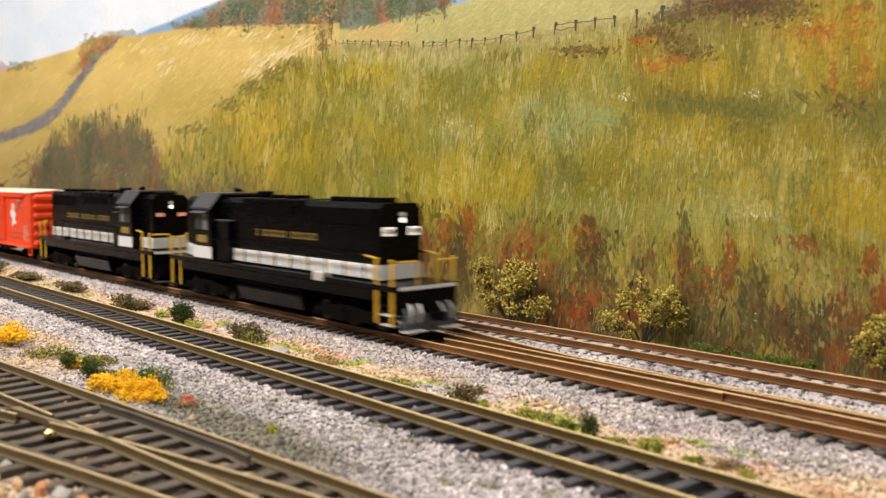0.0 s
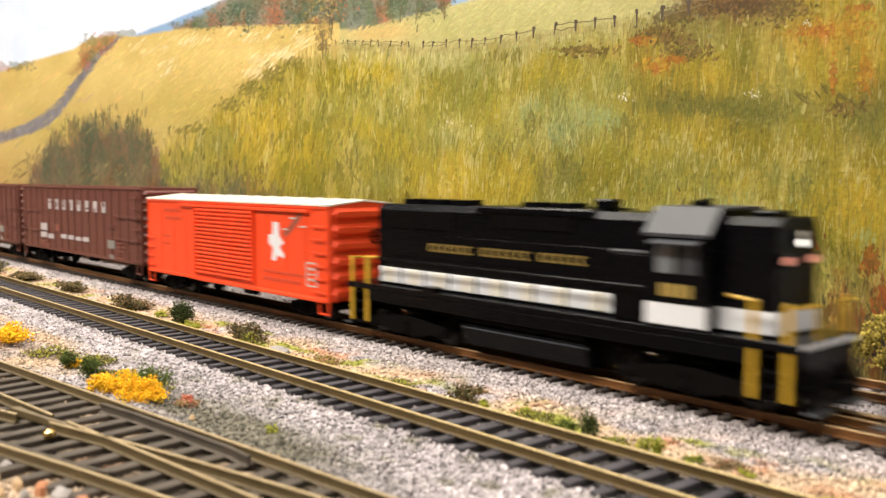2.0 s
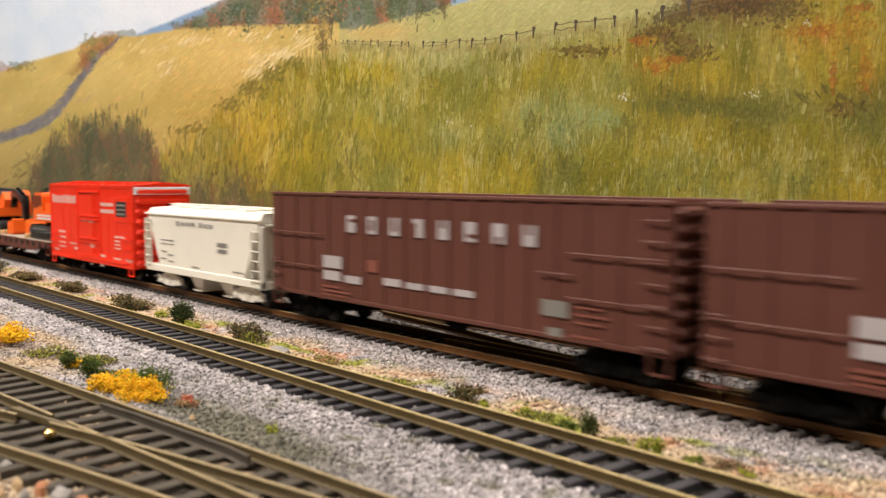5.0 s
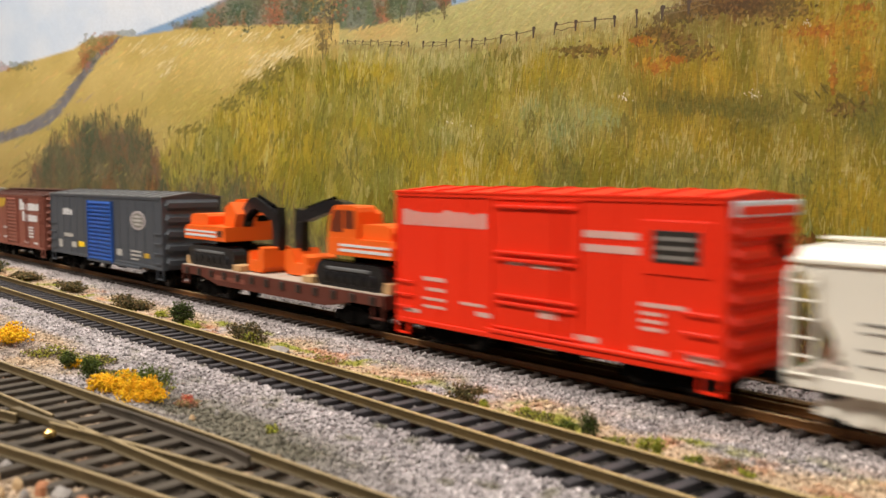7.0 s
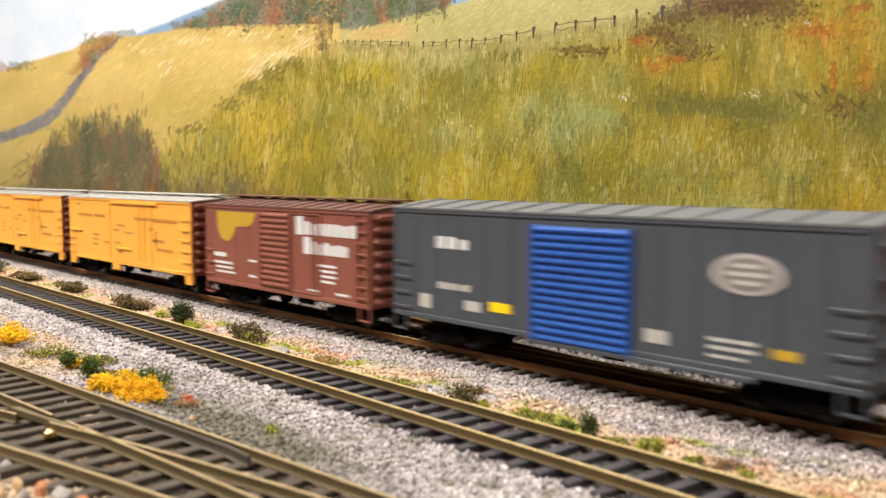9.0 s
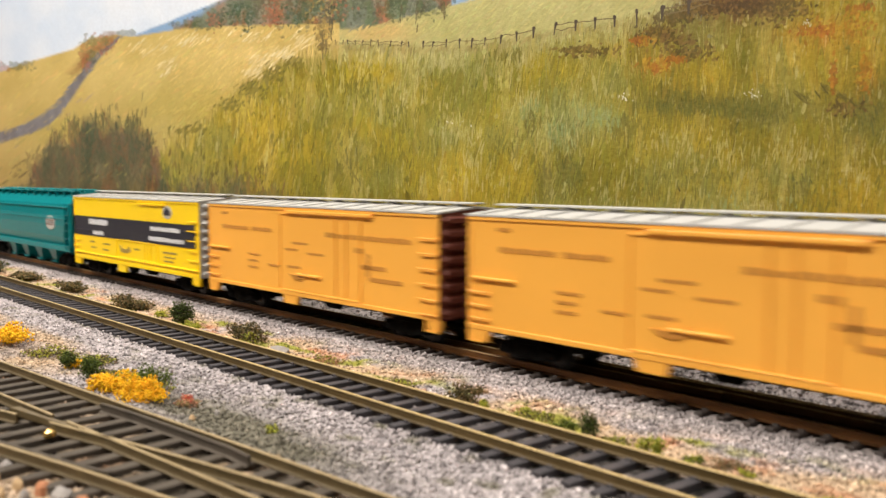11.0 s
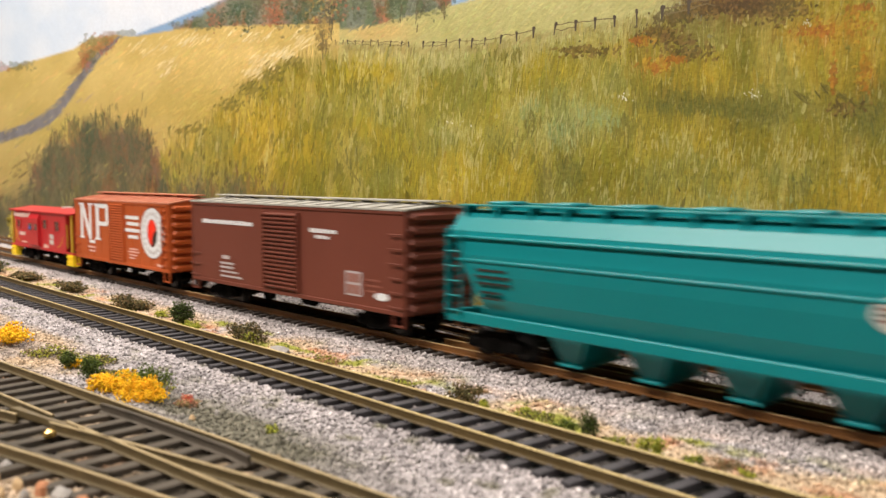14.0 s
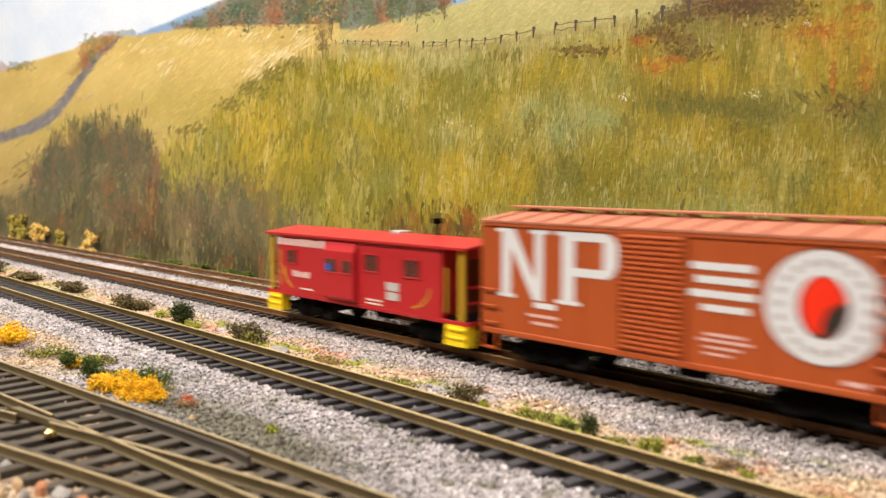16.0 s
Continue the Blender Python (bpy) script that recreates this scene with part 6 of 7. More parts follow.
    cx, cz = 48.4, 30.8
    ring = Shape()
    n = 36
    vs = [(cx + rx * math.cos(2 * math.pi * i / n), yy, cz + rz * math.sin(2 * math.pi * i / n)) for yy in (y - 0.18, y + 0.02) for rx, rz in ((15.2, 14.0), (6.6, 7.8)) for i in range(n)]
    fs = []
    for i in range(n):
        j = (i + 1) % n
        fs += [(i, j, n + j, n + i), (2 * n + i, 3 * n + i, 3 * n + j, 2 * n + j), (i, 2 * n + i, 2 * n + j, j), (n + i, n + j, 3 * n + j, 3 * n + i)]
    part("emblem_ring", ring.put(vs, fs), WHITE, car, "white ring emblem")
    part("emblem_rim", Shape().along_y([(cx + 15.7 * math.cos(2 * math.pi * i / n), cz + 14.5 * math.sin(2 * math.pi * i / n)) for i in range(n)], y - 0.08, y), OXIDE, car, "dark rim of the ring")
    for i in range(20):
        a = 2 * math.pi * i / 20
        px, pz = cx + 11.4 * math.cos(a), cz + 11.0 * math.sin(a)
        part("emblem_mark", Shape().box(px - 0.95, px + 0.95, y - 0.26, y - 0.1, pz - 0.9, pz + 0.9), LETTERGREY, car)
    oval = [(cx + 5.7 * math.cos(2 * math.pi * i / 28), cz + 0.3 + 7.2 * math.sin(2 * math.pi * i / 28)) for i in range(28)]
    part("emblem_center", Shape().along_y(oval, y - 0.14, y), BLACKMARK, car, "black lower half of the emblem")
    part("emblem_center", Shape().along_y([(px, pz) for px, pz in oval[1:21]] + [(cx - 0.4, cz - 6.3), (cx + 0.2, cz - 3.0), (cx + 1.5, cz - 0.3), (cx + 3.8, cz + 1.2)], y - 0.26, y), RED, car, "red upper half of the emblem")
    marks(car, y, [(11.5, 30, 37.6, 39.6), (13, 30.5, 34.0, 36.0), (11, 31, 30.2, 32.2), (15, 29, 26.6, 28.4), (-46, -37, 20.6, 22.4)], WHITE)
    marks(car, y, [(-49, -36, 17.6, 18.6), (-47, -37, 15.2, 16.2), (16, 28, 20, 20.8), (14, 30, 18.4, 19.2), (16, 27, 16.6, 17.3), (16, 24, 14.8, 15.5), (54, 60, 12.8, 14)], PINKISH)
    ladder(car, 62, 68.5, y, 12, 46, 8, NPBROWN)
    grabs(car, -69, -62, y, (14, 19.5, 25), NPBROWN)
    stirrups(car, h, W2, 10.4, NPBROWN)


build_boxcars()


def woodchip_car(f0, f1, label):
    """A deep open-topped gondola with vertical posts."""
    half = (f1 - f0) * CAR_UNIT / 2
    car = thing("gondola_car", label, "gondola car", "freight cars")
    z0, z1, w = 11.6, 54.6, 17.2
    for s in (-1, 1):
        ya, yb = sorted((s * w, s * (w - 0.9)))
        part("side_wall", Shape().box(-half + 0.5, half - 0.5, ya, yb, z0, z1), BROWN, car)
        part("top_rail", Shape().box(-half, half, min(s * (w + 0.7), s * (w - 1)), max(s * (w + 0.7), s * (w - 1)), z1 - 0.2, z1 + 1.0, 0.2), BROWN, car)
        part("side_sill", Shape().box(-half + 1, half - 1, min(s * (w + 0.5), s * w), max(s * (w + 0.5), s * w), z0, z0 + 1.6, 0.15), BROWN, car)
        end_wall(car, s * half, s, w, z0, z1, 9, BROWN)
    part("floor_plate", Shape().box(-half + 1, half - 1, -w + 1, w - 1, z0, z0 + 1), BROWN, car)
    part("load", Shape().along_x([(-w + 1.1, 46), (w - 1.1, 46), (w - 1.1, 48.5), (0, 50.5), (-w + 1.1, 48.5)], -half + 1.2, half - 1.2), BROWN, car)
    side_posts(car, w, [-half + 2 * half * (i + 0.5) / 17 for i in range(17)], z0 + 1.6, z1, BROWN, 2.2, 0.5)
    underframe(car, half, w, z0 + 0.4)
    for s in (-1, 1):
        add_truck(car, s * (half - 25))
    couplers(car, half)
    y = -w - 0.5
    for i in range(8):
        x = -49.2 + 13.9 * i
        marks(car, y, [(x + 1.1, x + 6.9, 40.0, 46.8)], LETTERGREY, "letter_block")
        cut = ((2.9, 6.9, 44.2, 45.3), (2.9, 5.1, 41.4, 45.4), (2.9, 5.1, 41.6, 46.8), (1.1, 2.9, 40.0, 45.2), (2.9, 5.1, 44.0, 46.8), (2.9, 6.9, 41.4, 42.7), (2.9, 5.1, 40.0, 42.4), (2.9, 5.0, 43.6, 46.8))[i]
        marks(car, y - 0.15, [(x + cut[0], x + cut[1], cut[2], cut[3])], BROWN, "letter_gap")
    words(car, y, -24, 29, 20.8, 23.6, 4, LETTERGREY, 0.22)
    marks(car, y, [(-65, -52, 24.8, 29.8), (-65, -53, 19.8, 23.6), (-50, -39, 19.6, 22.6)], LETTERGREY)
    marks(car, y, [(57.5, 68.5, 18.8, 23.8), (60, 66, 12.6, 15.2)], FAINTGREY, "stencil_panel")
    marks(car, y, [(-34.5, -28, 25.2, 29.8), (-66, -54, 16.6, 17.4), (-66, -46, 14.8, 15.6), (-66, -48, 13.4, 14.0), (71, 82, 22.4, 23), (71, 84, 20, 20.6), (71, 82, 17.6, 18.2), (69, 82, 13.4, 14)], SPBROWN)
    grabs(car, 69, 105, -w - 0.5, (39, 25.4), BROWN)
    grabs(car, -105, -66, -w - 0.5, (38.4, 24.8), BROWN)
    grabs(car, 57, 70, -w - 0.5, (32.4,), BROWN)
    grabs(car, half - 9, half - 1, -w - 0.5, (14, 20, 26, 32, 38, 44, 50), BROWN)
    grabs(car, -half + 1, -half + 8, -w - 0.5, (14, 20, 26), BROWN)
    stirrups(car, half, w, z0, BROWN)
    return ride(car, f0, f1)


woodchip_car(1752, 2100, "dark brown ribbed gondola with grey block lettering")
woodchip_car(2116, 2463, "dark brown ribbed gondola with grey block lettering")


def covered_hopper(f0, f1, label, mat, z_top, w, slope, sill_z, gear, curved, hatches, bays):
    """A covered hopper: sloped ends, side sill, discharge bays and roof hatches."""
    half = (f1 - f0) * CAR_UNIT / 2
    car = thing("hopper_car", label, "hopper car", "freight cars")
    b = half - 13
    if curved:
        prof = [(-w + 3.0, sill_z), (w - 3.0, sill_z), (w - 1.0, sill_z + 6), (w, sill_z + 14), (w, z_top - 15), (w - 1.2, z_top - 7), (w - 4, z_top - 2.5), (w - 7, z_top), (-w + 7, z_top), (-w + 4, z_top - 2.5), (-w + 1.2, z_top - 7), (-w, z_top - 15), (-w, sill_z + 14), (-w + 1.0, sill_z + 6)]
    else:
        prof = [(-w + 0.6, sill_z), (w - 0.6, sill_z), (w - 0.6, z_top - 3.2), (w - 3, z_top - 0.6), (0, z_top), (-w + 3, z_top - 0.6), (-w + 0.6, z_top - 3.2)]
    n = len(prof)
    vs = []
    for k, x in enumerate((-half + 2.5, half - 2.5)):
        for yy, z in prof:
            t = max(0.0, (z_top - 7.0 - z) / (z_top - 7.0 - sill_z))
            vs.append((x + (1 if k == 0 else -1) * slope * t, yy, z))
    fs = [(i, (i + 1) % n, n + (i + 1) % n, n + i) for i in range(n)]
    part("body", Shape().put(vs, fs + [tuple(range(n)), tuple(range(n, 2 * n))]), mat, car)
    for s in (-1, 1):
        part("side_sill", Shape().box(-half + 1, half - 1, min(s * w, s * (w - 1.8)), max(s * w, s * (w - 1.8)), sill_z - 3.4, sill_z + 0.4, 0.3), mat, car)
        if curved:
            part("side_ridge", Shape().box(-half + 6, half - 6, min(s * (w + 0.5), s * (w - 0.6)), max(s * (w + 0.5), s * (w - 0.6)), 33.2, 34.2, 0.2), mat, car)
        part("eave_strip", Shape().box(-half + 1, half - 1, min(s * (w + 0.3), s * (w - 2.5)), max(s * (w + 0.3), s * (w - 2.5)), z_top - (9.5 if curved else 4.4), z_top - (8.6 if curved else 3.2), 0.2), mat, car)
        x = s * half
        xa, xb = sorted((x, x - s * 2.0))
        for sy in (-1, 1):
            part("corner_post", Shape().box(xa, xb, min(sy * w, sy * (w - 2)), max(sy * w, sy * (w - 2)), sill_z - 3.4, z_top - 6.5, 0.2), mat, car)
        part("end_sill", Shape().box(xa, xb, -w, w, sill_z - 3.6, sill_z, 0.2), mat, car)
        for sy in (-6, 6):
            part("end_brace", Shape().rod((x - s * 2, sy, sill_z - 1), (x - s * 5, sy, z_top - 8), 0.7, 6), mat, car)
        part("end_platform", Shape().box(min(x, x - s * 9), max(x, x - s * 9), -w + 2, w - 2, z_top - 6.6, z_top - 5.6, 0.1), mat, car)
        ladder(car, x - s * 1.2, x - s * 8.5, -w, sill_z - 2, z_top - 6.5, 6, mat, -0.7)
        part("center_sill", Shape().box(min(x - s * 2, x - s * 34), max(x - s * 2, x - s * 34), -3, 3, sill_z - 3.5, sill_z - 0.4), mat, car)
    for i in range(bays):
        x = -b + 24 + (2 * b - 48) * (i + 0.5) / bays if bays > 2 else (-13, 20)[i]
        hw = 8.6 if bays <= 2 else 9.5
        part("discharge_bay", Shape().put([(x - hw, -w + 4, sill_z), (x + hw, -w + 4, sill_z), (x + hw, w - 4, sill_z), (x - hw, w - 4, sill_z), (x - 3.6, -10, 2.6), (x + 3.6, -10, 2.6), (x + 3.6, 10, 2.6), (x - 3.6, 10, 2.6)], [(0, 1, 5, 4), (1, 2, 6, 5), (2, 3, 7, 6), (3, 0, 4, 7), (4, 5, 6, 7), (0, 3, 2, 1)]), mat, car)
        part("outlet_gate", Shape().box(x - 4.4, x + 4.4, -11.5, 11.5, 1.8, 2.8, 0.2), mat, car)
    if curved:
        for sy in (-1, 1):
            part("running_board", Shape().box(-half + 2, half - 2, min(sy * 9.0, sy * 13.5), max(sy * 9.0, sy * 13.5), z_top + 1.4, z_top + 2.0, 0.1), mat, car)
            for i in range(13):
                x = -half + 6 + (2 * half - 12) * i / 12
                part("running_board_bracket", Shape().box(x - 0.6, x + 0.6, min(sy * 7, sy * 13.5), max(sy * 7, sy * 13.5), z_top - 2.4, z_top + 1.4, 0.1), mat, car)
        part("hatch_trough", Shape().box(-half + 8, half - 8, -4.2, 4.2, z_top - 0.2, z_top + 1.6, 0.3), mat, car)
        for i in range(7):
            x = -half + 14 + (2 * half - 28) * i / 6
            part("hatch_clamp", Shape().box(x - 5, x + 5, -5.2, 5.2, z_top + 1.6, z_top + 2.9, 0.4), mat, car)
    else:
        part("running_board", Shape().box(-half + 2, half - 2, -3, 3, z_top + 0.8, z_top + 1.4, 0.1), mat, car)
        for i in range(hatches):
            for sy in (-1, 1):
                x = -half + 16 + (2 * half - 32) * (i + 0.5) / hatches
                part("hatch", Shape().box(x - 5.5, x + 5.5, min(sy * 4.6, sy * 12), max(sy * 4.6, sy * 12), z_top - 0.9, z_top + 0.9, 0.4), mat, car)
    for s in (-1, 1):
        add_truck(car, s * (half - 21), mat=gear)
    couplers(car, half)
    return ride(car, f0, f1), half


car, h = covered_hopper(2480, 2690, "ivory two-bay covered hopper car with dark markings", HOPWHITE, 45.6, 17.2, 15, 13.6, HOPWHITE, False, 4, 2)
words(car, -16.65, -25, -2, 36.2, 38.6, 4, FAINTGREY, 0.4)
words(car, -16.65, 1, 17, 36.2, 38.6, 3, FAINTGREY, 0.4)
marks(car, -16.65, [(20, 30, 27.4, 29.6), (20.5, 30, 24.4, 26.4), (-45, -37, 27.6, 28.2), (-36, -29, 27.6, 28.2), (-45, -37, 25.6, 26), (-36, -29, 25.6, 26), (-45, -38, 21.4, 22), (-36, -30, 19.6, 20.4), (-45, -38, 17.6, 18), (-36, -30, 16.4, 17), (-8, 0, 15.2, 15.8), (36, 46, 16, 16.6)], FAINTGREY)
car, h = covered_hopper(4772, 5094, "teal green centre-flow covered hopper car with round emblem", TEAL, 50.6, 17.4, 17, 15.2, DARK, True, 0, 4)
sh = Shape().along_y([(60.2 + 9.4 * math.cos(2 * math.pi * i / 28), 30.6 + 4.9 * math.sin(2 * math.pi * i / 28)) for i in range(28)], -17.65, -17.3)
part("emblem", sh, ROOFGREY, car, "pale round emblem with dark bars")
for z in (29.2, 30.6, 32.0):
    part("emblem_bar", Shape().box(52.4, 68, -17.78, -17.6, z - 0.35, z + 0.35), (OXIDE, BLACKMARK, OXIDE)[int((z - 29) / 1.3)], car)
marks(car, -17.5, [(-82, -68, 30.4, 31.2), (-82, -66, 28.2, 29), (-82, -66, 26, 26.8), (-80, -70, 23, 23.8), (-80, -70, 21, 21.6)], BLACKMARK)


def flat_car(f0, f1):
    half = (f1 - f0) * CAR_UNIT / 2
    car = thing("flat_car", "weathered brown flat car with wooden deck and fishbelly sides", "flat car", "freight cars")
    rust = FLATRED
    for s in (-1, 1):
        ya, yb = sorted((s * 16.4, s * 15.4))
        part("side_sill", Shape().along_y([(-half, 16.0), (half, 16.0), (half, 11.8), (half - 22, 11.6), (half - 40, 8.4), (-half + 40, 8.4), (-half + 22, 11.6), (-half, 11.8)], ya, yb), rust, car)
        for i in range(13):
            x = -half + 2 * half * (i + 0.5) / 13
            part("stake_pocket", Shape().box(x - 1.4, x + 1.4, min(s * 16.4, s * 17.3), max(s * 16.4, s * 17.3), 11.9, 15.4, 0.2), BLACKMARK, car)
    me = Shape().box(-1.62, 1.62, -15.6, 15.6, 15.2, 16.4, 0.12).mesh("plank")
    n = 52
    for i in range(n):
        part("plank", me, DECK, car, at=mm(-half + 2 * half * (i + 0.5) / n, 0, rng.uniform(-0.08, 0.08)))
    part("center_sill", Shape().box(-half + 2, half - 2, -4, 4, 7.6, 15.0), DARK, car)
    for s in (-1, 1):
        add_truck(car, s * (half - 24))
        part("end_sill", Shape().box(min(s * half, s * (half - 1.2)), max(s * half, s * (half - 1.2)), -16, 16, 10.5, 16.2, 0.2), rust, car)
    couplers(car, half)
    words(car, -16.45, -50, -20, 11, 13.4, 7, SPBROWN, 0.3)
    stirrups(car, half, 16, 12, rust, 5)
    return ride(car, f0, f1)


flat_car(2960, 3246)


def excavator(label, dx, turned, reach, side):
    """A tracked excavator in its own space, boom towards +x; reach and side set how its arm is stretched."""
    def far(x):
        return x if x < 14 else 14 + (x - 14) * (1 + reach / 35)
    ob = thing("excavator", label, "excavator", "excavators")
    for s in (-1, 1):
        ya, yb = sorted((s * 6.2, s * 13.6))
        prof = []
        for i in range(9):
            a = math.pi / 2 + math.pi * i / 8
            prof.append((-19 + 5.2 * math.cos(a), 5.2 + 5.2 * math.sin(a)))
        for i in range(9):
            a = -math.pi / 2 + math.pi * i / 8
            prof.append((19 + 5.2 * math.cos(a), 5.2 + 5.2 * math.sin(a)))
        part("crawler", Shape().along_y(prof, ya, yb), BOOMGREY, ob, "black plastic crawler track")
        for i in range(6):
            x = -16 + 6.4 * i
            part("road_wheel", Shape().lathe_y([(s * 13.6, 2.6), (s * 14.4, 2.4), (s * 14.6, 0.8)], 12, x, 4.0), BOOMGREY, ob)
        for i in range(12):
            x = -19 + 38 * i / 11
            part("track_pad", Shape().box(x - 1.1, x + 1.1, ya, yb, 10.2, 10.9, 0.15), BLACK, ob)
        # Beam in paler slate grey, its colour standing in for the crawler's sheen.
        part("side_beam_sheen", Shape().box(-15, 15, min(s * 13.7, s * 14.2), max(s * 13.7, s * 14.2), 7.0, 8.4, 0.2), ROOFDARK, ob)
    part("turntable", Shape().rod((0, 0, 9), (0, 0, 13), 9, 20), DARK, ob)
    part("house", Shape().along_y([(-29, 13.4), (15, 13.4), (15, 20.5), (-6, 21), (-6, 20.5), (-27, 20.5), (-29, 18)], -13.5, 13.5), EXORANGE, ob)
    part("engine_hood", Shape().along_y([(-26, 20.5), (-6.4, 20.5), (-6.4, 25.4), (-7.6, 26.5), (-22.6, 26.5), (-24.8, 25.6), (-26, 23.6)], -11.5, 11.5), EXORANGE, ob)
    for s in (-1, 1):
        ya, yb = sorted((s * 13.5, s * 13.75))
        part("side_stripe", Shape().box(-28, 6, ya, yb, 15.0, 16.2), WHITE, ob, "white stripe")
        part("side_stripe", Shape().box(-28, 6, ya, yb, 17.2, 18.2), WHITE, ob, "white stripe")
        if s < 0:
            part("vent", Shape().box(7.5, 12, ya, yb, 15.6, 18.6), BLACKMARK, ob)
    part("cab", Shape().along_y([(-6, 20.5), (14.5, 20.5), (14.5, 25.5), (12.6, 30.5), (10.4, 33.2), (8.6, 34), (-3.4, 34), (-5.2, 33.2), (-6, 31.4)], 3.5, 13.3), EXORANGE, ob)
    part("cab_window", Shape().along_y([(4, 23), (12.6, 23), (12.6, 26.4), (9.8, 32), (4, 32)], 13.2, 13.5), EXWINDOW, ob, "dull orange cab window")
    part("cab_window", Shape().box(-4, 2.6, 13.2, 13.5, 24.5, 32), EXWINDOW, ob, "dull orange cab window")
    part("cab_window", Shape().put([(14.6, 5, 23), (14.6, 12, 23), (14.6, 12, 26), (14.6, 5, 26), (14.3, 5, 23), (14.3, 12, 23), (14.3, 12, 26), (14.3, 5, 26)], [(0, 1, 2, 3), (7, 6, 5, 4), (0, 4, 5, 1), (2, 6, 7, 3), (1, 5, 6, 2), (0, 3, 7, 4)]), BLACK, ob, "dark front window")
    part("boom_bracket", Shape().along_y([(4, 20), (14, 20), (17, 27), (11, 33), (5, 30)], -8, 1), EXORANGE, ob)
    part("boom", Shape().along_y([(far(x), z) for x, z in ((9, 21), (14, 19.5), (17, 24.0), (20.5, 27.6), (24, 29.6), (28, 30.2), (36, 28.0), (44, 25), (50, 24), (50.8, 26), (50.2, 28.2), (46, 30), (36, 33.6), (30, 35.2), (26, 35.6), (21.5, 34.6), (17.5, 32.6), (13.5, 29))], -6.0 + side, -1.0 + side), BOOMGREY, ob, "black boom")
    part("stick", Shape().along_y([(x + reach, z) for x, z in ((45, 30), (51, 31), (52.5, 22), (51, 3.5), (46.5, 3.0), (46, 20))], -5.6 + side, -1.4 + side), BOOMGREY, ob, "black dipper stick")
    part("cylinder", Shape().rod((far(16), -3.5 + side, 24), (far(32), -3.5 + side, 31), 1.3, 8), DARK, ob)
    part("cylinder", Shape().rod((far(28), -3.5 + side, 36), (far(45), -3.5 + side, 31), 1.2, 8), DARK, ob)
    wide, back = (1.0, reach) if reach > 0 else (0.72, 1.0)
    def at_bucket(x):
        return 32.4 + (x - 32.4) * wide + back
    part("bucket", Shape().along_y([(at_bucket(x), z) for x, z in ((34, 0.6), (50, 0.4), (52.5, 3), (52, 12.0), (47, 12.5), (44, 6.0), (38, 6.0), (36, 10.5), (33, 9), (32.4, 3))], -11, 4.5), EXORANGE, ob, "orange bucket")
    for i in range(4):
        yy = -10.4 + 4.6 * i
        part("bucket_tooth", Shape().box(at_bucket(31), at_bucket(33.4), yy, yy + 1.6, 4, 5.4, 0.2), EXORANGE, ob)
    return ride(ob, 2960, 3246, dx, 0.0, 16.45, turned)


excavator("orange tracked excavator with black boom, riding on the flat car", -60.0, 0.0, -4.0, 3.0)
excavator("orange tracked excavator with black boom, facing the other one", 60.0, 180.0, 11.5, 0.5)


def load_block(dx, y, lx, ly, lz):
    ob = thing("wood_block", "pale wooden chock block on the flat car's deck", "wood block", "wood blocks")
    part("block", Shape().box(-lx / 2, lx / 2, -ly / 2, ly / 2, 0, lz, 0.3), WOOD, ob)
    ride(ob, 2960, 3246, dx, y, 16.45)


for bx in (-85.2, 85.2):
    load_block(bx, -9, 5.0, 9, 4.2)
    load_block(bx, 9, 5.0, 9, 4.2)
for bx in (-31, 31):
    load_block(bx, -9.5, 8.0, 11, 3.0)
    load_block(bx, 9.5, 8.0, 11, 3.0)


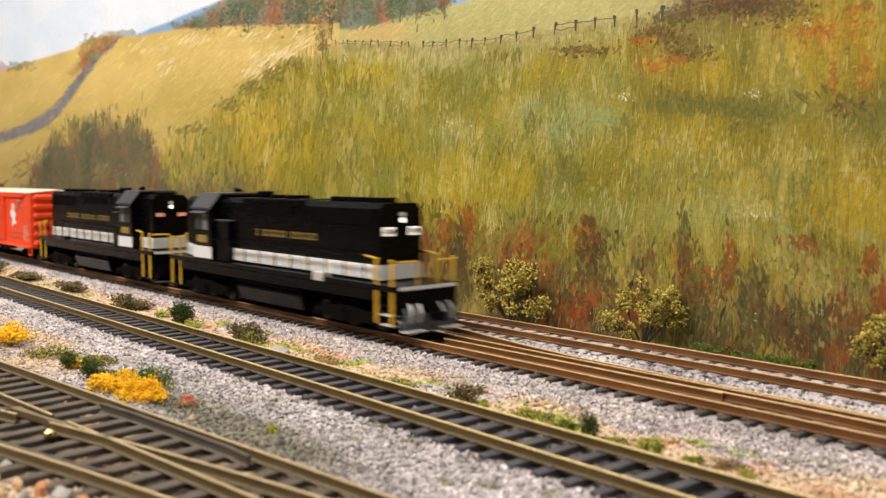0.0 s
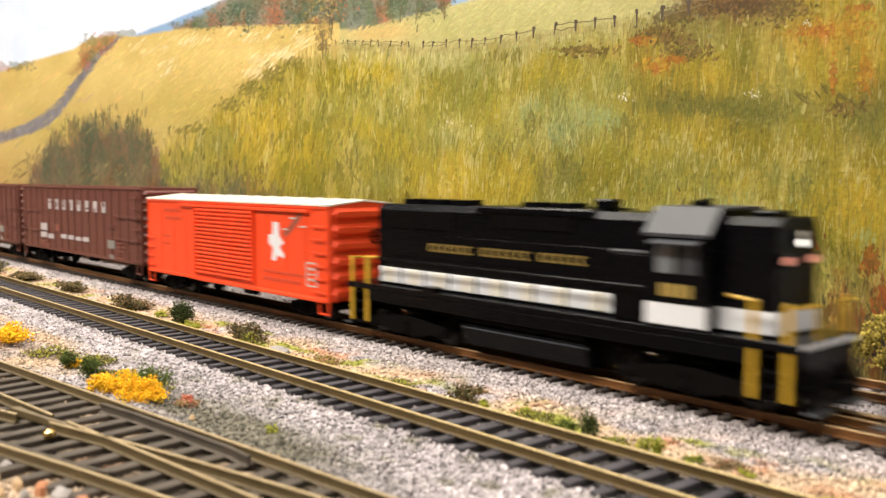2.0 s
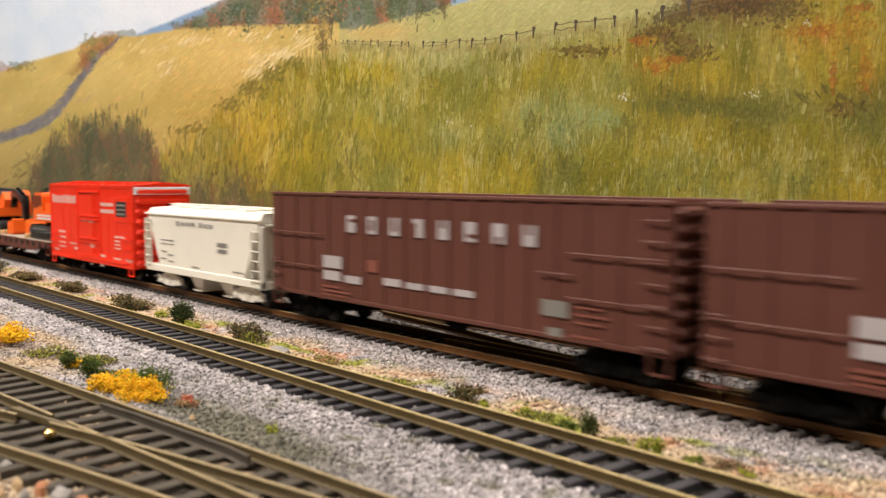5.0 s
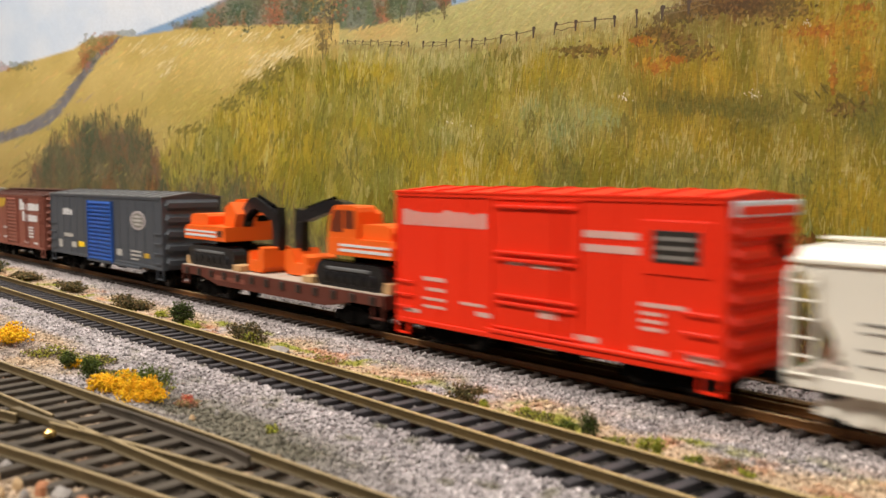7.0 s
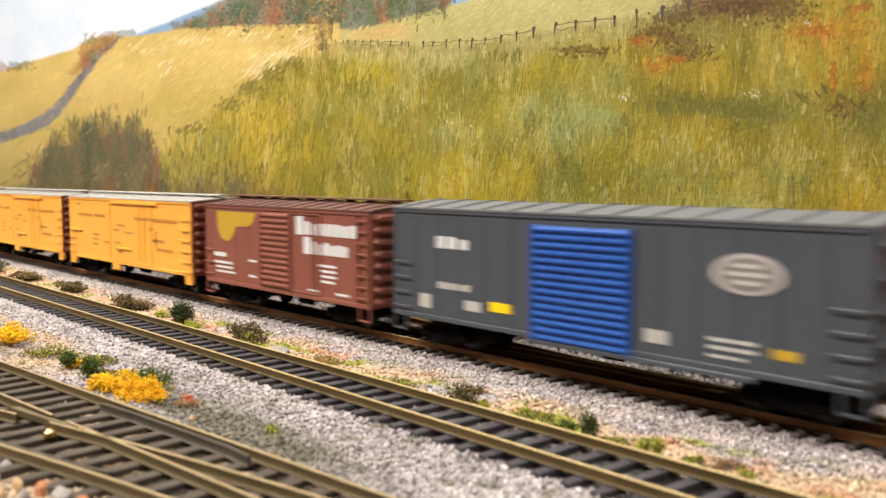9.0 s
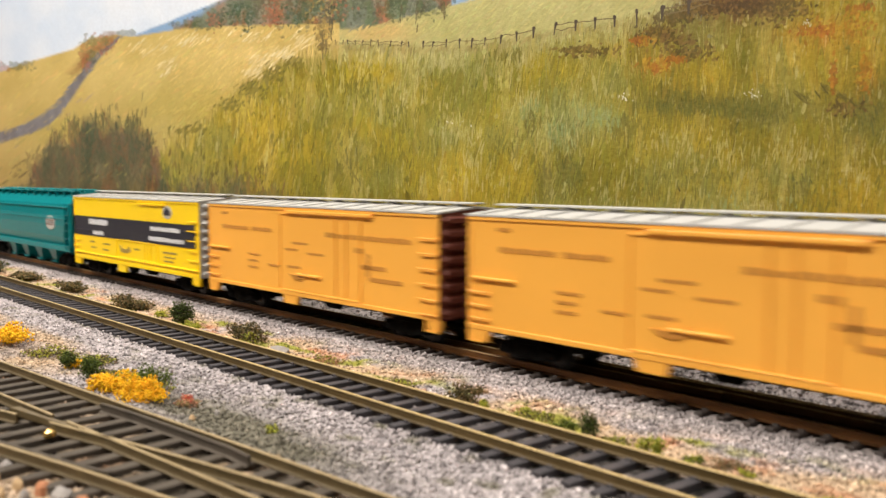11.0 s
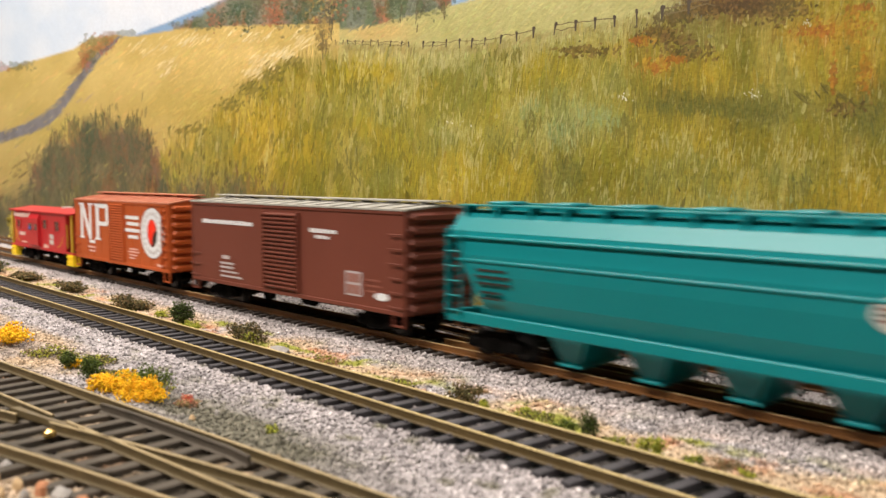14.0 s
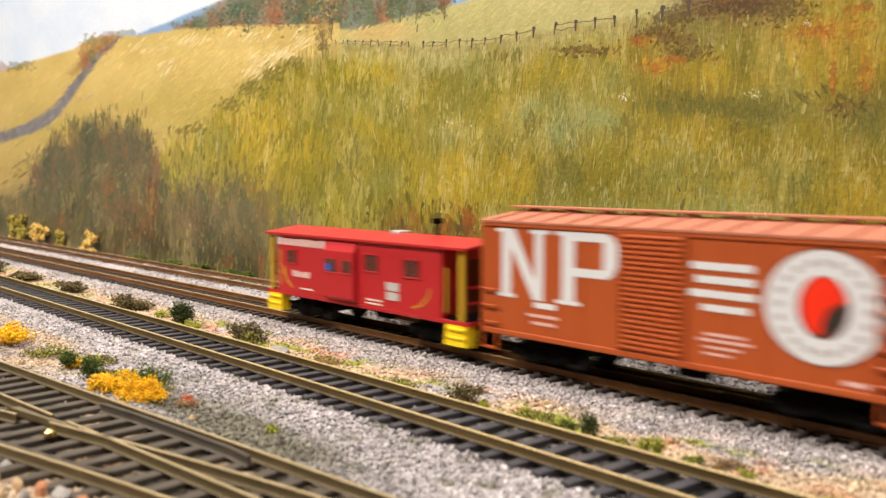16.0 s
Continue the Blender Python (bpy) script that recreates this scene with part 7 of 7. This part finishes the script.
def locomotive(f0, f1, label, lit, turned):
    """A six-axle diesel with a high short hood at +x."""
    half = (f1 - f0) * CAR_UNIT / 2
    ob = thing("locomotive", label, "locomotive", "locomotives")
    part("deck", Shape().box(-half, half, -16.2, 16.2, 18.0, 20.2, 0.25), BLACK, ob)
    for s in (-1, 1):
        part("side_sill", Shape().box(-half + 14, half - 14, min(s * 16.2, s * 14.8), max(s * 16.2, s * 14.8), 13.8, 18.0, 0.2), BLACK, ob)
    part("frame", Shape().box(-half + 4, half - 4, -8, 8, 10.5, 18.0), DARK, ob)
    hy, zt = 10.6, 51.6
    hoodp = [(-hy, 20.2), (hy, 20.2), (hy, zt - 2.2), (hy - 2.4, zt), (-hy + 2.4, zt), (-hy, zt - 2.2)]
    part("long_hood", Shape().along_x(hoodp, -82, 50), BLACK, ob)
    part("short_hood", Shape().along_x(hoodp, 70, 87), BLACK, ob)
    for s in (-1, 1):
        ya, yb = sorted((s * hy, s * (hy + 0.25)))
        part("stripe", Shape().box(-82.2, 50, ya, yb, 21.0, 27.0), WHITE, ob, "white side stripe")
        part("stripe", Shape().box(70, 87.2, ya, yb, 21.0, 27.0), WHITE, ob, "white side stripe")
        for i in range(17):
            x = -78 + 7.4 * i
            yc, yd = sorted((s * (hy + 0.2), s * (hy + 0.55)))
            part("hood_door", Shape().box(x, x + (6.9 if i % 2 else 6.5), yc, yd, 21.2, 26.8, 0.12), WHITE if i % 2 else CREAM, ob)
            part("hood_door", Shape().box(x, x + 6.9, min(s * hy, s * (hy + 0.3)), max(s * hy, s * (hy + 0.3)), 27.6, 40.5, 0.1), BLACK, ob)
        yg, yh = sorted((s * hy, s * (hy + 0.45)))
        for x0, x1, z0, z1 in ((-78, -38, 42.6, 49.4), (-18, 18, 44.8, 49.6)):
            gr = part("grille", Shape().box(x0, x1, yg, yh, z0, z1, 0.15), DARK, ob, "dark radiator grille")
            for i in range(int((x1 - x0) / 3)):
                part("grille_slat", Shape().box(x0 + 1.2 + 3 * i, x0 + 1.9 + 3 * i, min(s * (hy + 0.4), s * (hy + 0.65)), max(s * (hy + 0.4), s * (hy + 0.65)), z0 + 0.5, z1 - 0.5), BLACK, gr)
        ya2, yb2 = sorted((s * (hy + 0.3), s * (hy + 0.45)))
        n, x0, x1 = (17, -37.0, 16.0) if turned else (22, -51.0, 25.0)
        for i in range(n):
            if i in (7, 15):
                continue
            w = (x1 - x0) / n
            part("letter_bar", Shape().box(x0 + i * w, x0 + (i + 0.22) * w, ya2, yb2, 34.6, 37.6).box(x0 + i * w, x0 + (i + 0.62) * w, ya2, yb2, 34.6, 35.2).box(x0 + i * w, x0 + (i + 0.62) * w, ya2, yb2, 37.0, 37.6), GOLD, ob)
    # cab
    cy = 16.0
    part("cab", Shape().along_x([(-cy, 20.2), (cy, 20.2), (cy, 46.0), (hy, zt + 1.4), (-hy, zt + 1.4), (-cy, 46.0)], 50, 70), BLACK, ob)
    part("cab_roof", Shape().along_x([(-cy - 0.7, 45.6), (-hy, zt + 1.5), (hy, zt + 1.5), (cy + 0.7, 45.6), (cy + 0.7, 46.6), (hy + 0.2, zt + 2.3), (-hy - 0.2, zt + 2.3), (-cy - 0.7, 46.6)], 49.4, 70.6), CABGREY, ob, "grey weathered cab roof")
    for s in (-1, 1):
        ya, yb = sorted((s * cy, s * (cy + 0.2)))
        part("cab_stripe", Shape().box(50, 70, ya, yb, 21.0, 27.0), WHITE, ob)
        part("cab_window", Shape().box(53.5, 59.5, ya, yb, 35.5, 43.5), ROOFDARK, ob, "grey cab side window")
        part("cab_window", Shape().box(61, 67, ya, yb, 35.5, 43.5), CABGREY, ob, "grey cab side window")
        part("window_shade", Shape().put([(52.5, s * cy, 44.6), (68, s * cy, 44.6), (68, s * (cy + 3), 43.6), (52.5, s * (cy + 3), 43.6), (52.5, s * cy, 45), (68, s * cy, 45), (68, s * (cy + 3), 44), (52.5, s * (cy + 3), 44)], [(0, 1, 2, 3), (4, 7, 6, 5), (0, 4, 5, 1), (1, 5, 6, 2), (2, 6, 7, 3), (3, 7, 4, 0)]), CABGREY, ob)
        for i in range(4):
            part("number_bar", Shape().box(55 + 2.7 * i, 57 + 2.7 * i, ya, yb, 29.0, 32.6), GOLD, ob)
        yc, yd = sorted((s * hy, s * (cy - 2)))
        part("side_locker", Shape().box(36, 49.4, yc, yd, 20.2, 40.0, 0.4), BLACK, ob)
        part("locker_top", Shape().box(35.6, 49.6, yc, yd, 40.0, 40.8, 0.2), CABGREY, ob)
    # roof gear
    for x in (-70, -56, -42, -6, 8):
        part("roof_fan", Shape().rod((x, 0, zt - 0.2), (x, 0, zt + 2.0), 6.2, 18, 5.8), BLACK, ob)
    part("exhaust_stack", Shape().box(20, 27, -3, 3, zt - 0.2, zt + 3.6, 0.5), BLACK, ob)
    part("dynamic_brake_blister", Shape().box(-26, 26, -hy - 0.8, hy + 0.8, zt - 2.4, zt + 0.5, 0.6), BLACK, ob)
    part("horn", Shape().rod((58, -6, zt + 3.2), (64, -6, zt + 3.6), 0.6, 8, 1.3), DARK, ob)
    part("antenna_dome", Shape().box(77, 83, -5, 5, zt - 0.2, zt + 1.6, 0.5), BLACK, ob)
    # hood ends: lamps, number boards, stripes
    for s, x in ((1, 87), (-1, -82)):
        nose = bool(turned) and s == lit
        xa, xb = sorted((x, x + s * 0.3))
        part("end_stripe", Shape().box(xa, xb, -hy, hy, 21.0, 27.0), WHITE, ob)
        xc, xd = sorted((x, x + s * 1.0))
        part("headlight_box", Shape().box(xc, xd, -2.4, 2.4, 43.4, 48.4, 0.4), BLACK, ob)
        for z in (44.8, 47.0):
            glowing = (s == lit and z < 46)
            part("headlight", Shape().rod((x + s * 0.9, 0, z), (x + s * 1.5, 0, z), 1.05, 12), LAMPLIT if glowing else CREAM, ob, "lit headlight" if glowing else "unlit headlight")
        for sy in (-1, 1):
            ya, yb = sorted((sy * 3.6, sy * 9.4))
            part("number_board", Shape().box(xc, xd, ya, yb, 38.6, 42.0, 0.2), BOARDLIT if nose else BLACK, ob, "white number board" if nose else "black number board")
            for i in range(4):
                yn = sy * 6.5 - 2.4 + 1.3 * i
                part("number_bar", Shape().box(min(x + s * 0.98, x + s * 1.1), max(x + s * 0.98, x + s * 1.1), yn, yn + 0.9, 39.3, 41.3), OXIDE if nose else BOARDRED if s == lit else CREAM, ob)
        # end platform, pilot, steps and rails
        e = s * half
        xa, xb = sorted((e, e - s * 1.0))
        part("end_sheet", Shape().box(xa, xb, -14.8, 14.8, 8.0, 20.2, 0.2), BLACK, ob)
        part("end_stripe", Shape().box(min(e, e + s * 0.2), max(e, e + s * 0.2), -14.6, 14.6, 18.6, 20.0), WHITE, ob)
        part("pilot", Shape().along_x([(-13, 9), (13, 9), (13.4, 3.2), (11, 2.2), (-11, 2.2), (-13.4, 3.2)], min(e, e + s * 1.2), max(e, e + s * 1.2)), GREYPAINT if nose else BLACK, ob, "dark grey pilot plate" if nose else "black pilot plate")
        for sy in (-1, 1):
            ya, yb = sorted((sy * 4.5, sy * 14.5))
            part("footboard", Shape().box(min(e + s * 0.8, e + s * 4.4), max(e + s * 0.8, e + s * 4.4), ya, yb, 2.6, 3.3, 0.15), SILVER if nose else CABGREY, ob, "silver footboard" if nose else "dark footboard")
            for hy2, zz in ((5.2, 13.0), (7.4, 12.0), (9.8, 13.2), (12.2, 11.6)):
                part("air_hose", Shape().rod((e + s * 0.4, sy * hy2, zz), (e + s * 2.6, sy * (hy2 + 0.5), zz - 3.2), 0.5, 6).rod((e + s * 2.6, sy * (hy2 + 0.5), zz - 3.2), (e + s * 1.6, sy * (hy2 + 1.0), zz - 7.0), 0.5, 6), SILVER if nose and hy2 in (5.2, 9.8) else GREYPAINT if nose else DARK, ob)
            yo = sy * 15.6
            for k in range(4):
                z = 4.4 + 3.9 * k
                part("step", Shape().box(min(e - s * 3, e - s * 11), max(e - s * 3, e - s * 11), min(yo, yo - sy * 3), max(yo, yo - sy * 3), z, z + 0.6, 0.1), SILVER if nose and k < 2 else BLACK, ob)
            for xx, zt2 in ((e - s * 2.2, 30.5), (e - s * 12.0, 30.5)):
                part("handrail_post", Shape().box(min(xx, xx - s * 1.9), max(xx, xx - s * 1.9), yo - 0.3, yo + 0.3, 5.0, zt2, 0.15), SAFETY, ob, "yellow step handrail")
            part("handrail", Shape().rod((e - s * 12, yo, 30.3), (e - s * 20, yo, 31.2), 0.5, 6), SAFETY, ob)
            part("end_rail", Shape().rod((e - s * 0.6, sy * 5, 29.5), (e - s * 0.6, sy * 15, 29.5), 0.5, 6).rod((e - s * 0.6, sy * 5, 20), (e - s * 0.6, sy * 5, 29.5), 0.45, 6), SAFETY, ob, "yellow end railing")
    for sy in (-1, 1):
        rail = part("walkway_rail", Shape().rod((-half + 20, sy * 15.6, 30.8), (49, sy * 15.6, 30.8), 0.35, 6), BLACK, ob)
        for i in range(10):
            x = -half + 21 + 13.6 * i
            part("rail_stanchion", Shape().rod((x, sy * 15.6, 20), (x, sy * 15.6, 30.8), 0.35, 5), BLACK, rail)
    part("fuel_tank", Shape().along_x([(-13.5, 10.8), (13.5, 10.8), (14.2, 9.4), (12.4, 3.4), (10, 2.6), (-10, 2.6), (-12.4, 3.4), (-14.2, 9.4)], -29, 27), BLACK, ob)
    part("tank_seam", Shape().box(-29, 27, -14.4, -13.8, 9.4, 9.7), GREYPAINT, ob)
    for sy in (-1, 1):
        part("battery_box", Shape().box(-50, -42, min(sy * 16.5, sy * 12), max(sy * 16.5, sy * 12), 18.4, 22.0, 0.2), SILVER if turned else BLACK, ob)
        part("air_reservoir", Shape().rod((-28, sy * 12.5, 12.6), (26, sy * 12.5, 12.6), 1.6, 10), DARK, ob)
    for s in (-1, 1):
        add_truck(ob, s * 62, (-19.5, 0.0, 19.5), DARK, "six-wheel")
    couplers(ob, half)
    return ride(ob, f0, f1, turned=turned)


locomotive(1110, 1426, "black diesel locomotive with white stripe, short hood leading", 1, 0.0)
locomotive(748, 1073, "black diesel locomotive with white stripe, long hood leading", -1, 180.0)


def caboose(f0, f1):
    half = (f1 - f0) * CAR_UNIT / 2
    car = thing("caboose", "red bay-window caboose with yellow end steps and rails", "caboose", "freight cars")
    z0, z1, w = 11.6, 36.6, 16.6
    west = -half - 4.5
    part("body", Shape().along_x([(-w, z0), (w, z0), (w, z1), (0, z1 + 2), (-w, z1)], west + 9, half - 14), CABRED, car)
    part("roof", Shape().along_x([(-w - 1.2, z1), (-w - 1.2, z1 + 0.9), (0, z1 + 3.2), (w + 1.2, z1 + 0.9), (w + 1.2, z1), (0, z1 + 2.3)], west, half), CABRED, car)
    part("floor_plate", Shape().box(west, half, -w, w, z0 - 1.6, z0, 0.2), CABRED, car)
    for s in (-1, 1):
        y = s * w
        part("bay_window", Shape().along_x([(y, z0), (y + s * 2.2, z0 + 1.6), (y + s * 2.2, 32), (y, 36)], -21, 0), CABRED, car)
        ya, yb = sorted((y + s * 2.2, y + s * 2.35))
        for x0, x1, z_a, z_b in ((-19.6, -11.6, 23.4, 28.6), (-7.6, -1.4, 23.6, 28.4)):
            win = part("window", Shape().box(x0, x1, ya, yb, z_a, z_b), CABGLASS, car, "dark brown bay window")
            part("window_frame", Shape().box(x0 - 0.5, x1 + 0.5, min(y + s * 2.15, y + s * 2.5), max(y + s * 2.15, y + s * 2.5), z_a - 0.7, z_a, 0.1), CABRED, win)
        if s < 0:
            part("window_poster", Shape().box(-19.2, -15, ya - 0.12, ya, 23.8, 26.6), BLUE, car, "blue patch in the bay window")
        ya, yb = sorted((y, y + s * 0.15))
        for x0, x1, z_a, z_b in ((-52, -45, 24.6, 30), (5.4, 13.6, 25.4, 31.6), (30, 38.4, 25.0, 31.2)):
            win = part("window", Shape().box(x0, x1, ya, yb, z_a, z_b), CABGLASS, car, "dark brown side window")
            for bx in (x0 - 0.6, x1):
                part("window_frame", Shape().box(bx, bx + 0.6, min(y, y + s * 0.5), max(y, y + s * 0.5), z_a - 0.6, z_b + 0.6, 0.1), CABRED, win)
            for bz in (z_a - 0.6, z_b):
                part("window_frame", Shape().box(x0, x1, min(y, y + s * 0.5), max(y, y + s * 0.5), bz, bz + 0.6, 0.1), CABRED, win)
    y = -w
    words(car, y, -60, -22, 32.2, 35.6, 8, PINKWHITE, 0.2)
    words(car, y, -48, -34, 18.8, 21.4, 5, PINKWHITE, 0.2)
    marks(car, y, [(-42, -32, 13.6, 14.2), (6, 16, 13.8, 14.4), (6, 16, 12.4, 13.0)], CREAM)
    marks(car, y, [(18.8, 26.4, 18.8, 22.0), (18.8, 26.4, 15.2, 18.2)], ROOFGREY, "stencil_panel")
    part("marking", Shape().along_y([(-55.6, 23), (-54.8, 23), (-52.4, 17), (-48, 14.2), (-48, 13.4), (-53, 16.2), (-55.4, 20)], y - 0.15, y), SAFETY, car)
    part("marking", Shape().along_y([(34, 13.2), (40, 14.9), (43.6, 18), (45, 22), (44.6, 22), (43, 18.3), (39.6, 15.5), (34, 13.8)], y - 0.15, y), SAFETY, car)
    for s in (-1, 1):
        e = half - 1 if s > 0 else west + 1
        xi = e - s * 1.5
        for sy in (-1, 1):
            part("end_post", Shape().box(min(xi, xi - s * 2.6), max(xi, xi - s * 2.6), sy * 16 - 0.6, sy * 16 + 0.6, z0, z1 + 0.5, 0.2), SAFETY, car, "yellow end post")
            part("step_box", Shape().put([(xi - s * 9, sy * 16.4, 11.6), (xi + s * 1.2, sy * 16.4, 11.6), (xi + s * 2.0, sy * 16.9, 2.6), (xi - s * 9.8, sy * 16.9, 2.6), (xi - s * 9, sy * 10.5, 11.6), (xi + s * 1.2, sy * 10.5, 11.6), (xi + s * 2.0, sy * 12.5, 2.6), (xi - s * 9.8, sy * 12.5, 2.6)], [(0, 1, 2, 3), (4, 5, 6, 7), (0, 4, 5, 1), (1, 5, 6, 2), (2, 6, 7, 3), (3, 7, 4, 0)]), BRIGHTYEL, car, "bright yellow steps")
            for z in (5.6, 8.6):
                part("step_tread", Shape().box(min(xi - s * 8.6, xi + s * 1.0), max(xi - s * 8.6, xi + s * 1.0), sy * 16.9 - 0.5, sy * 16.9 + 0.5, z - 0.4, z + 0.4, 0.1), BRIGHTYEL, car)
            part("side_grab", Shape().rod((xi - s * 9, sy * 16.5, 14), (xi - s * 9, sy * 16.5, 30), 0.45, 6), SAFETY, car)
        part("end_rail", Shape().rod((e, -15, 23.5), (e, 15, 23.5), 0.45, 6).rod((e, -15, 18), (e, 15, 18), 0.45, 6), CABRED, car)
        part("end_ladder", Shape().rod((e, -5, z0), (e, -5, 39), 0.45, 6).rod((e, 3, z0), (e, 3, 39), 0.45, 6), CABRED, car)
        part("brake_stand", Shape().box(min(e, e - s * 2), max(e, e - s * 2), 6, 11, z0, 24, 0.4), CABRED, car)
        xd = half - 14 if s > 0 else west + 9
        part("end_door", Shape().box(min(xd, xd + s * 0.3), max(xd, xd + s * 0.3), -4, 4, z0, 32, 0.1), OXIDE, car)
        add_truck(car, s * (half - 23))
    part("stove_pipe", Shape().rod((26, 3, 38), (26, 3, 44), 1.0, 10).rod((26, 3, 44), (26, 3, 46), 2.2, 10), DARK, car, "dark smoke stack")
    part("roof_vent", Shape().box(4, 10, -3, 3, 38.6, 40.6, 0.3), SILVER, car)
    underframe(car, half, w, z0 - 0.6)
    couplers(car, half)
    return ride(car, f0, f1)


caboose(5703, 5916)

# fitted to the camera's view: millimetres ahead (+) or behind (-) of the train's even speed
DRIFT = ((0.0, -0.5), (0.5, 0.0), (1.0, -2.5), (1.5, -0.5), (2.0, -2.0), (2.5, 0.6), (3.0, 0.8), (3.5, 2.8), (4.0, 1.4), (5.2, 1.0), (6.5, 1.0), (7.0, 0.8), (7.5, -0.8), (8.0, -2.5),
         (8.5, 0.4), (9.0, -0.6), (10.2, -0.2), (11.5, 0.0), (12.0, -3.5), (12.5, 2.2), (13.0, -0.4), (13.5, 0.9), (14.0, -0.8), (14.5, 0.4), (15.0, -2.4), (15.5, 0.9), (16.0, -1.2))


def motions():
    """The train rolls by at a nearly even speed; its wheels turn with it."""
    for ob, x0, y, z, turned in MOVING:
        walk(ob, [(t, mm(x0 + SPEED * t + d, y, z, turned)) for t, d in DRIFT])
    made = {}
    step = math.degrees(SPEED / FPS / HUB)
    for ob, a in WHEELSETS:
        if a not in made:
            walk(ob, [(k / FPS, pose(a * MM, 0, HUB * MM, 0, step * k, 0)) for k in range(16 * FPS + 1)])
            made[a] = ob
        else:
            src = made[a].animation_data
            ob.rotation_mode = "QUATERNION"
            ob.animation_data_create()
            ob.animation_data.action = src.action
            ob.animation_data.action_slot = src.action_slot


motions()
